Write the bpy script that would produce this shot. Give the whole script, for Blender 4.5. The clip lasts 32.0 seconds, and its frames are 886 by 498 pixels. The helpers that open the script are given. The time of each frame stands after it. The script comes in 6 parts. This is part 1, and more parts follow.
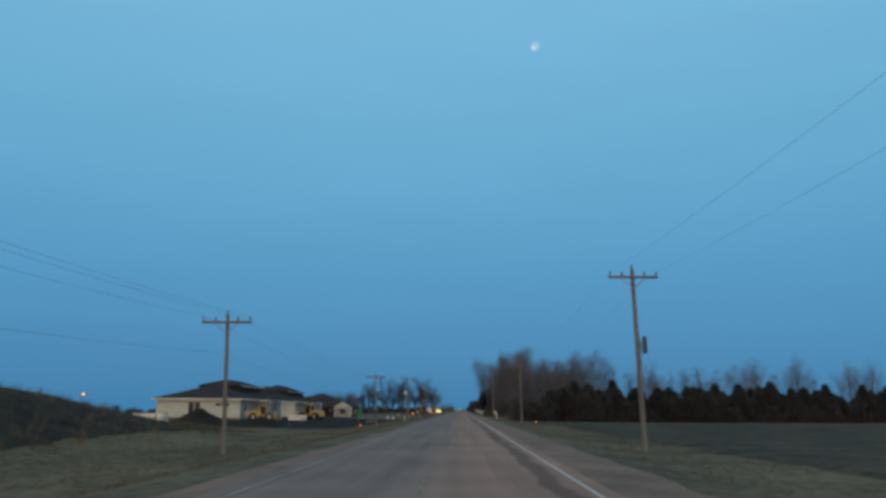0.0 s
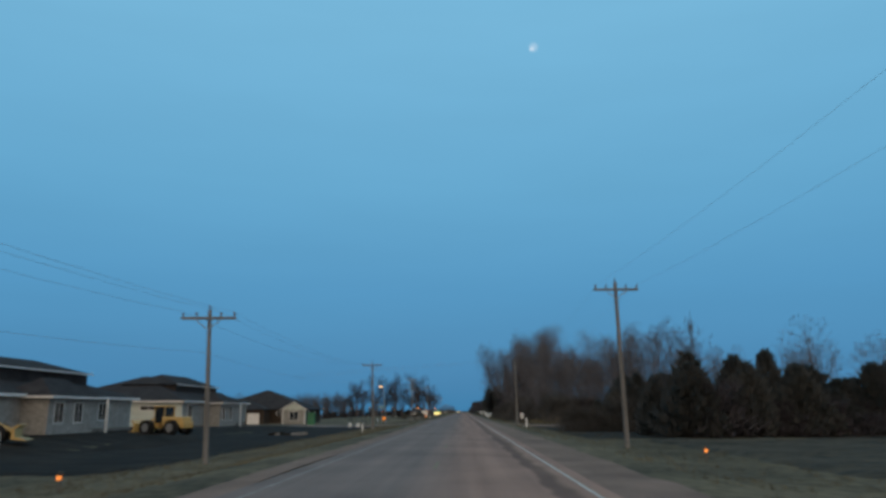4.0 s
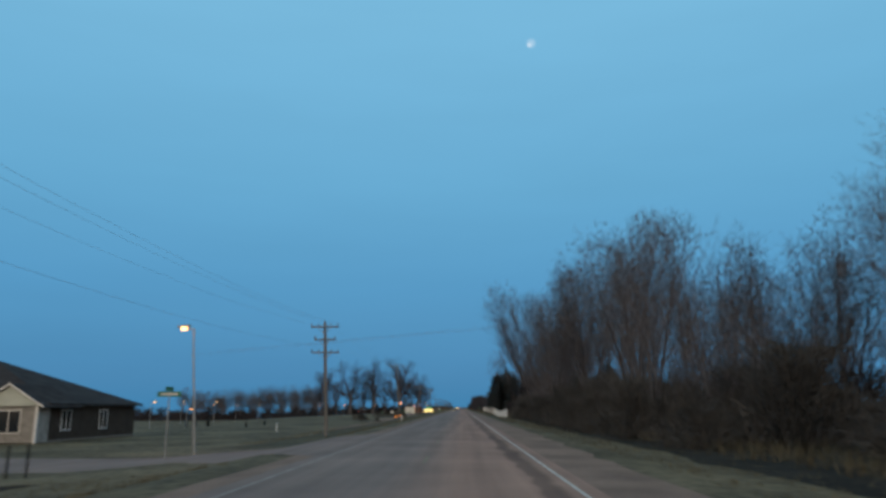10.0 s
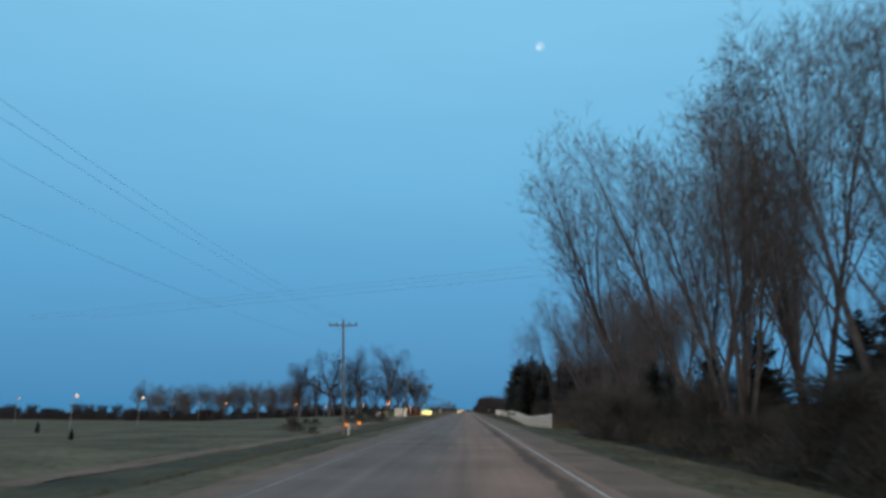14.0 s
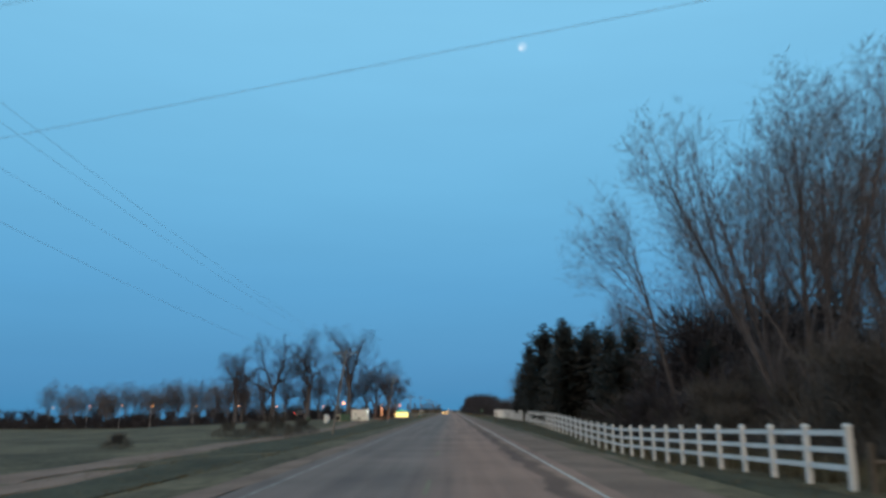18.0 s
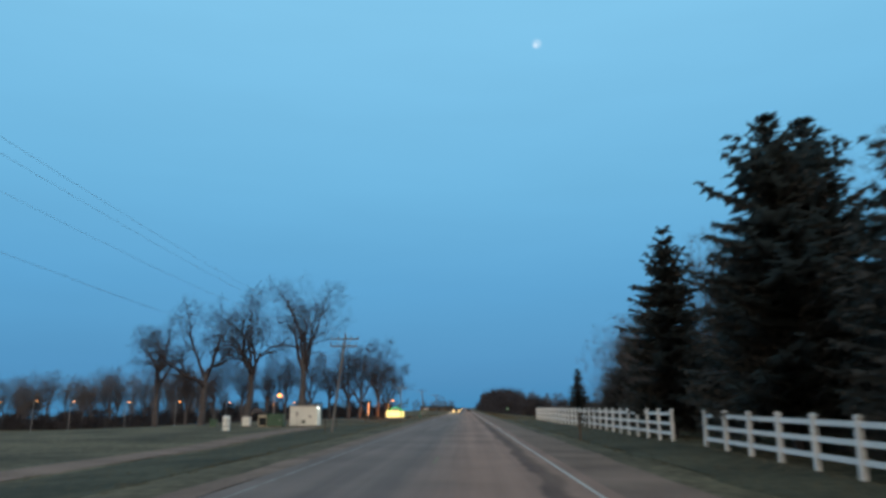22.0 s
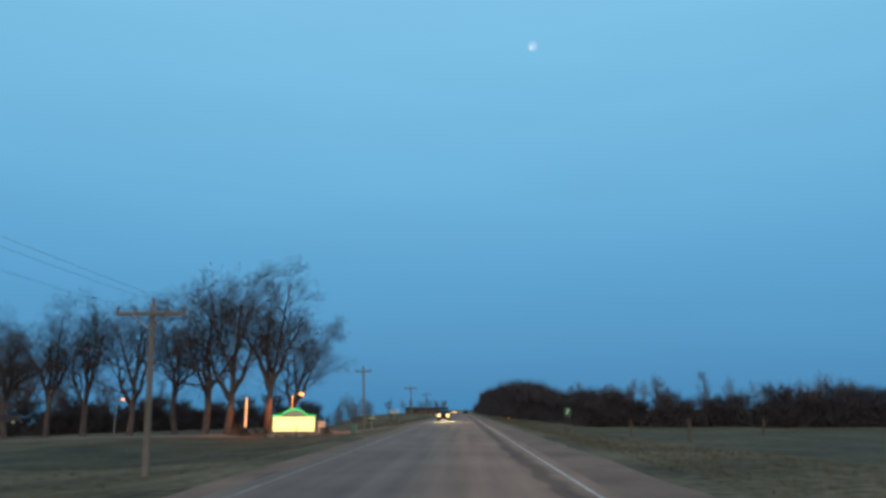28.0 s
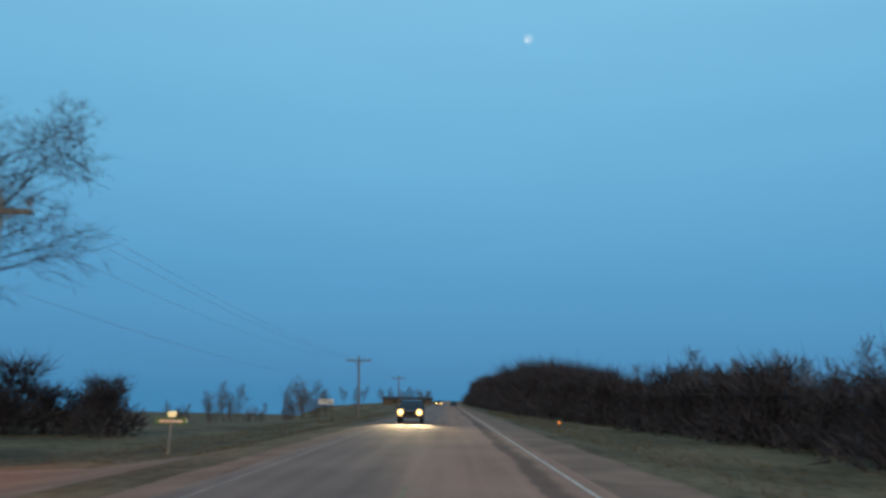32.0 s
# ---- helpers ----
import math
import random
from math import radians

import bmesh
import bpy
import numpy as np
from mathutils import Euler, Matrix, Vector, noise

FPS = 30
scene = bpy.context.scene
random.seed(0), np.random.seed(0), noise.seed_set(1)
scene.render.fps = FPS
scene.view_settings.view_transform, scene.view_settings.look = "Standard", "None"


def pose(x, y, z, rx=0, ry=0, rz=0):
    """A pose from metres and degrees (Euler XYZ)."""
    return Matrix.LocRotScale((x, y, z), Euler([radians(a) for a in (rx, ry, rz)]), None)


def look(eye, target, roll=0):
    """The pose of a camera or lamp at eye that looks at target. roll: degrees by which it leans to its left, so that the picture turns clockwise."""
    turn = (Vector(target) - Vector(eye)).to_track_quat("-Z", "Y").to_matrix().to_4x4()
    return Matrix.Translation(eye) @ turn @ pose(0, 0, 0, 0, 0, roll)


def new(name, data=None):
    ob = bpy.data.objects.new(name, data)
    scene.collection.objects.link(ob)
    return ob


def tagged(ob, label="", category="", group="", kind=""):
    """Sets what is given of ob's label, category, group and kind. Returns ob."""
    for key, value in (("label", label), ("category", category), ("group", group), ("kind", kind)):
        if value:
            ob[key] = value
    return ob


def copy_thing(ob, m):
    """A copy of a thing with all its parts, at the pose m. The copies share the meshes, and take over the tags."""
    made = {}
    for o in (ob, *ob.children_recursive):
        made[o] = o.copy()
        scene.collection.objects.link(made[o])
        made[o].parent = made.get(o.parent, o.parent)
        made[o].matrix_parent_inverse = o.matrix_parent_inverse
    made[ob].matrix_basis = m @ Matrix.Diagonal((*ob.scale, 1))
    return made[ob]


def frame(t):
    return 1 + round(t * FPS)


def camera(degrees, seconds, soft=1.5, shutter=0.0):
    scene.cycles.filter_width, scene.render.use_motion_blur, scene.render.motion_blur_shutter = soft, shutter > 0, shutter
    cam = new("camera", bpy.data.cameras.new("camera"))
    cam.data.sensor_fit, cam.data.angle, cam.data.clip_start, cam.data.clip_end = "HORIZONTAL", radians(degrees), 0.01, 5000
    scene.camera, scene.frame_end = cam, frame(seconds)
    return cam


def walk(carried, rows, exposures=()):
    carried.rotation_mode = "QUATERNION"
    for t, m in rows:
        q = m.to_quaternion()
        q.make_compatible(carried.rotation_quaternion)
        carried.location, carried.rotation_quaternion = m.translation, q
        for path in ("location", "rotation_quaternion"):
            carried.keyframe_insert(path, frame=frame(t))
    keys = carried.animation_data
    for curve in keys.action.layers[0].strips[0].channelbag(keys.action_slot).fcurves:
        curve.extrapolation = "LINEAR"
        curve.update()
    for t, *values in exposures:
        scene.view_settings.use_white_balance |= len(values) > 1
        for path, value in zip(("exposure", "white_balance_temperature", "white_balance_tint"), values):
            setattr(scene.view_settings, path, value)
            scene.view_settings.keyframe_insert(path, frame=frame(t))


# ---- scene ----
# ---- camera and walk ----
def row(t, x, y, z, yaw, pitch, roll):
    """One row of the drive: place in metres, heading, upward tilt and roll in degrees."""
    ah = Vector((-math.sin(radians(yaw)) * math.cos(radians(pitch)), math.cos(radians(yaw)) * math.cos(radians(pitch)), math.sin(radians(pitch))))
    eye = Vector((x, y, z))
    return (t, look(eye, eye + ah * 10, roll))


cam = camera(63.0, 32.0, soft=3.2, shutter=0.5)
DRIVE = [
    (0, -0.01, 0.00, 1.56, 1.49, 12.51, 0.44),
    (0.5, 0.03, 8.27, 1.62, 1.39, 12.42, 0.30),
    (1, 0.03, 16.72, 1.59, 1.44, 12.58, 0.47),
    (1.5, 0.00, 25.04, 1.60, 1.55, 12.83, 0.57),
    (2, -0.10, 33.20, 1.59, 1.52, 12.74, 0.44),
    (2.5, -0.09, 41.39, 1.60, 1.41, 12.84, 0.14),
    (3, -0.08, 49.59, 1.60, 1.44, 13.05, 0.07),
    (3.5, -0.04, 57.81, 1.60, 1.48, 12.64, 0.03),
    (5.5, 0.11, 90.77, 1.60, 1.48, 12.70, -0.52),
    (6, 0.20, 99.05, 1.61, 1.58, 12.77, -0.15),
    (6.5, 0.23, 107.27, 1.60, 1.59, 12.90, -0.31),
    (7, 0.23, 115.43, 1.62, 1.65, 12.86, -0.20),
    (7.5, 0.28, 123.54, 1.60, 1.67, 12.76, -0.29),
    (8, 0.29, 131.48, 1.59, 1.65, 12.56, -0.26),
    (8.5, 0.23, 139.37, 1.60, 1.19, 12.56, 0.36),
    (9, 0.28, 147.20, 1.61, 1.22, 12.33, 0.22),
    (9.5, 0.27, 155.00, 1.60, 1.25, 12.18, -0.09),
    (10, 0.31, 162.78, 1.60, 1.36, 12.37, -0.29),
    (10.5, 0.32, 170.55, 1.63, 1.44, 12.27, 0.08),
    (11, 0.37, 178.34, 1.60, 1.58, 12.41, 0.12),
    (11.5, 0.33, 186.25, 1.59, 1.67, 12.47, 0.16),
    (12, 0.10, 194.38, 1.60, 1.61, 12.17, 0.56),
    (12.5, 0.08, 202.58, 1.61, 1.90, 12.41, 0.90),
    (13, -0.02, 210.86, 1.60, 1.84, 12.50, 0.51),
    (13.5, -0.08, 219.22, 1.60, 1.79, 12.15, 0.06),
    (14, -0.12, 227.64, 1.61, 1.88, 12.51, 0.54),
    (14.5, -0.14, 236.05, 1.59, 1.78, 12.70, 0.11),
    (15, -0.13, 244.28, 1.60, 1.76, 12.67, 0.38),
    (15.5, -0.07, 252.32, 1.62, 1.75, 12.60, 0.65),
    (17.5, -0.35, 284.30, 1.57, 0.77, 12.58, -0.10),
    (18, -0.29, 292.32, 1.60, 0.61, 12.57, -0.23),
    (18.5, -0.22, 300.39, 1.61, 0.83, 12.29, 0.06),
    (19, -0.00, 308.59, 1.64, 0.91, 12.48, -0.17),
    (19.5, -0.04, 316.97, 1.60, 1.07, 12.13, -0.21),
    (20, -0.03, 325.43, 1.62, 1.35, 12.13, -0.08),
    (20.5, 0.04, 333.92, 1.59, 1.39, 12.23, -0.22),
    (21, 0.15, 342.17, 1.57, 1.67, 12.40, -0.34),
    (21.5, 0.09, 350.25, 1.61, 1.71, 12.42, 0.04),
    (22, 0.13, 358.25, 1.59, 1.79, 12.40, -0.05),
    (22.5, -0.00, 366.27, 1.59, 1.61, 12.73, -0.14),
    (23, 0.07, 374.20, 1.54, 1.46, 12.73, -0.43),
    (23.5, 0.12, 382.22, 1.59, 1.51, 12.78, 0.54),
    (24, 0.20, 390.32, 1.58, 1.56, 12.73, 0.39),
    (24.5, 0.20, 398.48, 1.58, 1.78, 12.84, 0.09),
    (25, 0.12, 406.62, 1.46, 1.50, 12.92, -0.11),
    (25.5, 0.02, 414.70, 1.54, 1.54, 12.75, 0.09),
    (27.5, 0.07, 446.61, 1.60, 1.41, 12.80, -0.13),
    (28, 0.05, 454.38, 1.57, 1.43, 12.55, -0.02),
    (28.5, 0.09, 462.08, 1.60, 1.19, 12.03, -0.12),
    (29, 0.11, 469.79, 1.60, 1.23, 12.28, 0.26),
    (29.5, 0.08, 477.49, 1.62, 1.31, 12.17, 0.50),
    (30, 0.03, 485.11, 1.61, 0.98, 12.08, 0.45),
    (30.5, 0.10, 492.81, 1.60, 0.88, 12.10, 0.53),
    (31, 0.06, 500.49, 1.61, 0.70, 11.99, 0.37),
    (31.5, 0.00, 508.16, 1.58, 0.56, 11.61, 0.63),
    (32, -0.05, 515.46, 1.60, 0.66, 11.85, 1.20),
]
walk(cam, [row(*r) for r in DRIVE], exposures=((0.0, 0.0), (8.0, 0.0), (13.0, 0.20), (15.0, 0.25), (23.0, 0.26), (26.0, 0.19), (28.0, 0.19), (30.5, 0.22), (32.0, 0.12)))

# ---- dusk sky and light ----
world = bpy.data.worlds.new("dusk_sky")
scene.world = world
world.use_nodes = True
wn, wl = world.node_tree.nodes, world.node_tree.links
wn.clear()


out = wn.new("ShaderNodeOutputWorld")
bg = wn.new("ShaderNodeBackground")
wl.new(bg.outputs[0], out.inputs[0])
coord = wn.new("ShaderNodeTexCoord")
split = wn.new("ShaderNodeSeparateXYZ")
wl.new(coord.outputs["Generated"], split.inputs[0])
# darker blue towards the horizon, paler above
ramp = wn.new("ShaderNodeValToRGB")
wl.new(split.outputs["Z"], ramp.inputs[0])
stops = [(0.0, (0.050, 0.214, 0.408)), (0.06, (0.054, 0.238, 0.456)), (0.16, (0.077, 0.292, 0.530)), (0.30, (0.122, 0.375, 0.605)),
         (0.50, (0.175, 0.455, 0.68)), (1.0, (0.19, 0.45, 0.66))]
for i, (pos, col) in enumerate(stops):
    e = ramp.color_ramp.elements[i] if i < 2 else ramp.color_ramp.elements.new(pos)
    e.position, e.color = pos, (*col, 1)
# the afterglow behind: brighter and warmer away from the view
back = wn.new("ShaderNodeMapRange")
back.inputs["From Min"].default_value, back.inputs["From Max"].default_value = 0.15, -0.9
wl.new(split.outputs["Y"], back.inputs["Value"])
mixb = wn.new("ShaderNodeMix")
mixb.data_type = "RGBA"
wl.new(back.outputs[0], mixb.inputs["Factor"])
wl.new(ramp.outputs[0], mixb.inputs[6])
mixb.inputs[7].default_value = (0.97, 0.77, 0.58, 1)
# a faint physical sky under it
sky = wn.new("ShaderNodeTexSky")
sky.sky_type, sky.sun_disc, sky.sun_elevation, sky.sun_rotation = "NISHITA", False, radians(1.0), radians(180)
scaled = wn.new("ShaderNodeVectorMath")
scaled.operation = "SCALE"
scaled.inputs["Scale"].default_value = 0.012
wl.new(sky.outputs[0], scaled.inputs[0])
addn = wn.new("ShaderNodeVectorMath")
addn.operation = "ADD"
wl.new(mixb.outputs[2], addn.inputs[0])
wl.new(scaled.outputs[0], addn.inputs[1])
# windscreen mark drawn into the sky: a half-degree disc with a dim halo
WINDSCREEN_MARK = Vector((math.sin(radians(6.3)) * math.cos(radians(28.0)), math.cos(radians(6.3)) * math.cos(radians(28.0)), math.sin(radians(28.0))))
dot = wn.new("ShaderNodeVectorMath")
dot.operation = "DOT_PRODUCT"
norm = wn.new("ShaderNodeVectorMath")
norm.operation = "NORMALIZE"
wl.new(coord.outputs["Generated"], norm.inputs[0])
wl.new(norm.outputs[0], dot.inputs[0])
dot.inputs[1].default_value = WINDSCREEN_MARK
disc = wn.new("ShaderNodeMapRange")
disc.inputs["From Min"].default_value, disc.inputs["From Max"].default_value = math.cos(radians(0.42)), math.cos(radians(0.12))
disc.inputs["To Max"].default_value = 0.45
wl.new(dot.outputs["Value"], disc.inputs["Value"])
# the mark's brighter core, set slightly low and left
MARK_CORE = Vector((math.sin(radians(6.17)) * math.cos(radians(27.9)), math.cos(radians(6.17)) * math.cos(radians(27.9)), math.sin(radians(27.9))))
dot_core = wn.new("ShaderNodeVectorMath")
dot_core.operation = "DOT_PRODUCT"
wl.new(norm.outputs[0], dot_core.inputs[0])
dot_core.inputs[1].default_value = MARK_CORE
limb = wn.new("ShaderNodeMapRange")
limb.inputs["From Min"].default_value, limb.inputs["From Max"].default_value = math.cos(radians(0.24)), math.cos(radians(0.06))
wl.new(dot_core.outputs["Value"], limb.inputs["Value"])
face = wn.new("ShaderNodeMath")
face.operation = "MAXIMUM"
wl.new(disc.outputs[0], face.inputs[0])
wl.new(limb.outputs[0], face.inputs[1])
mark_mix = wn.new("ShaderNodeMix")
mark_mix.data_type = "RGBA"
wl.new(face.outputs[0], mark_mix.inputs["Factor"])
# thin uneven haze in the sky
haze_map = wn.new("ShaderNodeMapping")
haze_map.inputs["Scale"].default_value = (1.6, 1.6, 9.0)
wl.new(norm.outputs[0], haze_map.inputs[0])
haze = wn.new("ShaderNodeTexNoise")
haze.inputs["Scale"].default_value, haze.inputs["Detail"].default_value = 2.2, 6
wl.new(haze_map.outputs[0], haze.inputs[0])
haze_range = wn.new("ShaderNodeMapRange")
haze_range.inputs["From Min"].default_value, haze_range.inputs["From Max"].default_value = 0.3, 0.7
haze_range.inputs["To Min"].default_value, haze_range.inputs["To Max"].default_value = 0.982, 1.018
wl.new(haze.outputs["Fac"], haze_range.inputs["Value"])
hazed = wn.new("ShaderNodeVectorMath")
hazed.operation = "SCALE"
wl.new(addn.outputs[0], hazed.inputs[0])
wl.new(haze_range.outputs[0], hazed.inputs["Scale"])
wl.new(hazed.outputs[0], mark_mix.inputs[6])
mark_mix.inputs[7].default_value = (0.56, 0.72, 0.86, 1)
wl.new(mark_mix.outputs[2], bg.inputs[0])
bg.inputs[1].default_value = 1.0

glow = bpy.data.lights.new("afterglow_sun", "SUN")
glow.energy, glow.angle, glow.color = 0.18, radians(50), (1.0, 0.88, 0.76)
new("afterglow_sun", glow).matrix_world = look((0, -200, 90), (0, 0, 0))


# ---- materials ----
def nodes_of(name):
    m = bpy.data.materials.new(name)
    m.use_nodes = True
    return m, m.node_tree.nodes, m.node_tree.links, m.node_tree.nodes["Principled BSDF"]


def surface(name, dark, light, rough=0.9, scale=3.0, fine=40.0, bump=0.3, metal=0.0, stretch=(1, 1, 1), per_object=0.0):
    """A surface in two tones: broad patches and fine grain, with relief."""
    m, n, l, p = nodes_of(name)
    tc = n.new("ShaderNodeTexCoord")
    mp = n.new("ShaderNodeMapping")
    mp.inputs["Scale"].default_value = stretch
    l.new(tc.outputs["Object"], mp.inputs[0])
    a, b = n.new("ShaderNodeTexNoise"), n.new("ShaderNodeTexNoise")
    a.inputs["Scale"].default_value, a.inputs["Detail"].default_value = scale, 5
    b.inputs["Scale"].default_value, b.inputs["Detail"].default_value = fine, 4
    l.new(mp.outputs[0], a.inputs[0])
    l.new(mp.outputs[0], b.inputs[0])
    s = n.new("ShaderNodeMath")
    s.operation = "MULTIPLY_ADD"
    s.inputs[1].default_value = 0.5
    l.new(b.outputs["Fac"], s.inputs[0])
    h = n.new("ShaderNodeMath")
    h.operation = "MULTIPLY"
    h.inputs[1].default_value = 0.5
    l.new(a.outputs["Fac"], h.inputs[0])
    l.new(h.outputs[0], s.inputs[2])
    c = n.new("ShaderNodeValToRGB")
    c.color_ramp.elements[0].position, c.color_ramp.elements[1].position = 0.36, 0.64
    c.color_ramp.elements[0].color, c.color_ramp.elements[1].color = (*dark, 1), (*light, 1)
    l.new(s.outputs[0], c.inputs[0])
    last = c.outputs[0]
    if per_object:
        oi = n.new("ShaderNodeObjectInfo")
        hs = n.new("ShaderNodeHueSaturation")
        mr = n.new("ShaderNodeMapRange")
        mr.inputs["To Min"].default_value, mr.inputs["To Max"].default_value = 1 - per_object, 1 + per_object
        l.new(oi.outputs["Random"], mr.inputs["Value"])
        l.new(mr.outputs[0], hs.inputs["Value"])
        l.new(last, hs.inputs["Color"])
        last = hs.outputs[0]
    l.new(last, p.inputs["Base Color"])
    p.inputs["Roughness"].default_value, p.inputs["Metallic"].default_value = rough, metal
    p.inputs["Specular IOR Level"].default_value = 0.5 if rough < 0.7 else 0.08
    if bump:
        bp = n.new("ShaderNodeBump")
        bp.inputs["Strength"].default_value, bp.inputs["Distance"].default_value = bump, 0.03
        l.new(s.outputs[0], bp.inputs["Height"])
        l.new(bp.outputs[0], p.inputs["Normal"])
    return m


def glowing(name, colour, strength):
    m, n, l, p = nodes_of(name)
    p.inputs["Base Color"].default_value = (*[min(1, c) for c in colour], 1)
    p.inputs["Emission Color"].default_value = (*colour, 1)
    p.inputs["Emission Strength"].default_value = strength
    return m


def asphalt_material():
    """Worn asphalt: pinkish tone, greyer towards the left, darker seams, long streaks."""
    m, n, l, p = nodes_of("worn_asphalt")
    tc = n.new("ShaderNodeTexCoord")
    mp = n.new("ShaderNodeMapping")
    mp.inputs["Scale"].default_value = (1.6, 0.035, 1)
    l.new(tc.outputs["Object"], mp.inputs[0])
    streak = n.new("ShaderNodeTexNoise")
    streak.inputs["Scale"].default_value, streak.inputs["Detail"].default_value = 1.0, 5
    l.new(mp.outputs[0], streak.inputs[0])
    patch = n.new("ShaderNodeTexNoise")
    patch.inputs["Scale"].default_value, patch.inputs["Detail"].default_value = 0.25, 6
    l.new(tc.outputs["Object"], patch.inputs[0])
    grain = n.new("ShaderNodeTexNoise")
    grain.inputs["Scale"].default_value, grain.inputs["Detail"].default_value = 60, 3
    l.new(tc.outputs["Object"], grain.inputs[0])
    sm = n.new("ShaderNodeMath")
    sm.operation = "ADD"
    l.new(streak.outputs["Fac"], sm.inputs[0])
    l.new(patch.outputs["Fac"], sm.inputs[1])
    s2 = n.new("ShaderNodeMath")
    s2.operation = "MULTIPLY_ADD"
    s2.inputs[1].default_value = 0.5
    l.new(grain.outputs["Fac"], s2.inputs[0])
    l.new(sm.outputs[0], s2.inputs[2])
    c = n.new("ShaderNodeValToRGB")
    c.color_ramp.elements[0].position, c.color_ramp.elements[1].position = 0.42, 0.85
    c.color_ramp.elements[0].color, c.color_ramp.elements[1].color = (0.163, 0.113, 0.094, 1), (0.36, 0.247, 0.196, 1)
    dv = n.new("ShaderNodeMath")
    dv.operation = "MULTIPLY"
    dv.inputs[1].default_value = 0.5
    l.new(s2.outputs[0], dv.inputs[0])
    l.new(dv.outputs[0], c.inputs[0])
    # greyer and darker on the oncoming lane, warmer on the right
    sep = n.new("ShaderNodeSeparateXYZ")
    l.new(tc.outputs["Object"], sep.inputs[0])
    lane = n.new("ShaderNodeMapRange")
    lane.inputs["From Min"].default_value, lane.inputs["From Max"].default_value = -1.5, 0.3
    l.new(sep.outputs["X"], lane.inputs["Value"])
    mx = n.new("ShaderNodeMix")
    mx.data_type, mx.blend_type = "RGBA", "MULTIPLY"
    mx.inputs["Factor"].default_value = 1.0
    tint = n.new("ShaderNodeMix")
    tint.data_type = "RGBA"
    tint.inputs[6].default_value, tint.inputs[7].default_value = (0.72, 0.80, 0.86, 1), (1.08, 0.98, 0.92, 1)
    l.new(lane.outputs[0], tint.inputs["Factor"])
    l.new(c.outputs[0], mx.inputs[6])
    l.new(tint.outputs[2], mx.inputs[7])
    # a wandering dark tar seam inside the right edge line
    wander = n.new("ShaderNodeTexNoise")
    wander.inputs["Scale"].default_value, wander.inputs["Detail"].default_value = 0.35, 5
    l.new(tc.outputs["Object"], wander.inputs[0])
    off = n.new("ShaderNodeMath")
    off.operation = "MULTIPLY_ADD"
    off.inputs[1].default_value = 0.9
    l.new(wander.outputs["Fac"], off.inputs[0])
    l.new(sep.outputs["X"], off.inputs[2])
    seam = n.new("ShaderNodeValToRGB")
    seam.color_ramp.interpolation = "EASE"
    for i, (pos, g) in enumerate(((0.0, 1.0), (0.30, 1.0), (0.42, 0.52), (0.58, 0.50), (0.80, 1.0))):
        e = seam.color_ramp.elements[i] if i < 2 else seam.color_ramp.elements.new(pos)
        e.position, e.color = pos, (g, g, g, 1)
    span = n.new("ShaderNodeMapRange")
    span.inputs["From Min"].default_value, span.inputs["From Max"].default_value = 1.7, 3.2
    l.new(off.outputs[0], span.inputs["Value"])
    l.new(span.outputs[0], seam.inputs[0])
    tar = n.new("ShaderNodeMix")
    tar.data_type, tar.blend_type = "RGBA", "MULTIPLY"
    tar.inputs["Factor"].default_value = 1.0
    l.new(mx.outputs[2], tar.inputs[6])
    l.new(seam.outputs[0], tar.inputs[7])
    l.new(tar.outputs[2], p.inputs["Base Color"])
    p.inputs["Roughness"].default_value = 0.85
    p.inputs["Specular IOR Level"].default_value = 0.12
    bp = n.new("ShaderNodeBump")
    bp.inputs["Strength"].default_value, bp.inputs["Distance"].default_value = 0.25, 0.01
    l.new(grain.outputs["Fac"], bp.inputs["Height"])
    l.new(bp.outputs[0], p.inputs["Normal"])
    return m


ASPHALT = asphalt_material()
GRAVEL = surface("gravel_shoulder", (0.128, 0.088, 0.068), (0.275, 0.190, 0.148), scale=0.4, fine=25, bump=0.5)
GRASS = surface("dormant_grass", (0.040, 0.035, 0.022), (0.176, 0.142, 0.088), scale=0.14, fine=2.5, bump=0.8)
SOIL = surface("bare_black_soil", (0.010, 0.008, 0.006), (0.032, 0.025, 0.019), scale=0.4, fine=8, bump=0.8)
CONCRETE = surface("worn_driveway_asphalt", (0.11, 0.09, 0.075), (0.20, 0.17, 0.14), scale=0.5, fine=12, bump=0.2)
DRYGRASS = surface("pale_dry_grass", (0.046, 0.040, 0.025), (0.128, 0.108, 0.068), scale=0.15, fine=2.5, bump=0.8)
STUBBLE = surface("plowed_stubble", (0.018, 0.016, 0.012), (0.098, 0.082, 0.057), scale=0.55, fine=6, bump=0.8, stretch=(0.35, 1.5, 1))
DITCH = surface("dark_ditch_grass_and_shade", (0.034, 0.033, 0.022), (0.100, 0.090, 0.057), scale=0.25, fine=3, bump=0.8)
WEEDS = surface("dark_weeds_and_lawn_shade", (0.010, 0.009, 0.007), (0.045, 0.036, 0.026), scale=0.5, fine=5, bump=0.9)
BARK = surface("grey_bark", (0.062, 0.056, 0.057), (0.136, 0.125, 0.128), scale=2, fine=18, bump=0.6, per_object=0.2)
ELMTWIG = surface("dark_elm_twigs", (0.042, 0.037, 0.040), (0.092, 0.082, 0.088), scale=1, fine=9, bump=0.0, per_object=0.15)
TWIG = surface("bare_twigs", (0.084, 0.078, 0.082), (0.155, 0.145, 0.152), scale=1, fine=9, bump=0.0, per_object=0.2)
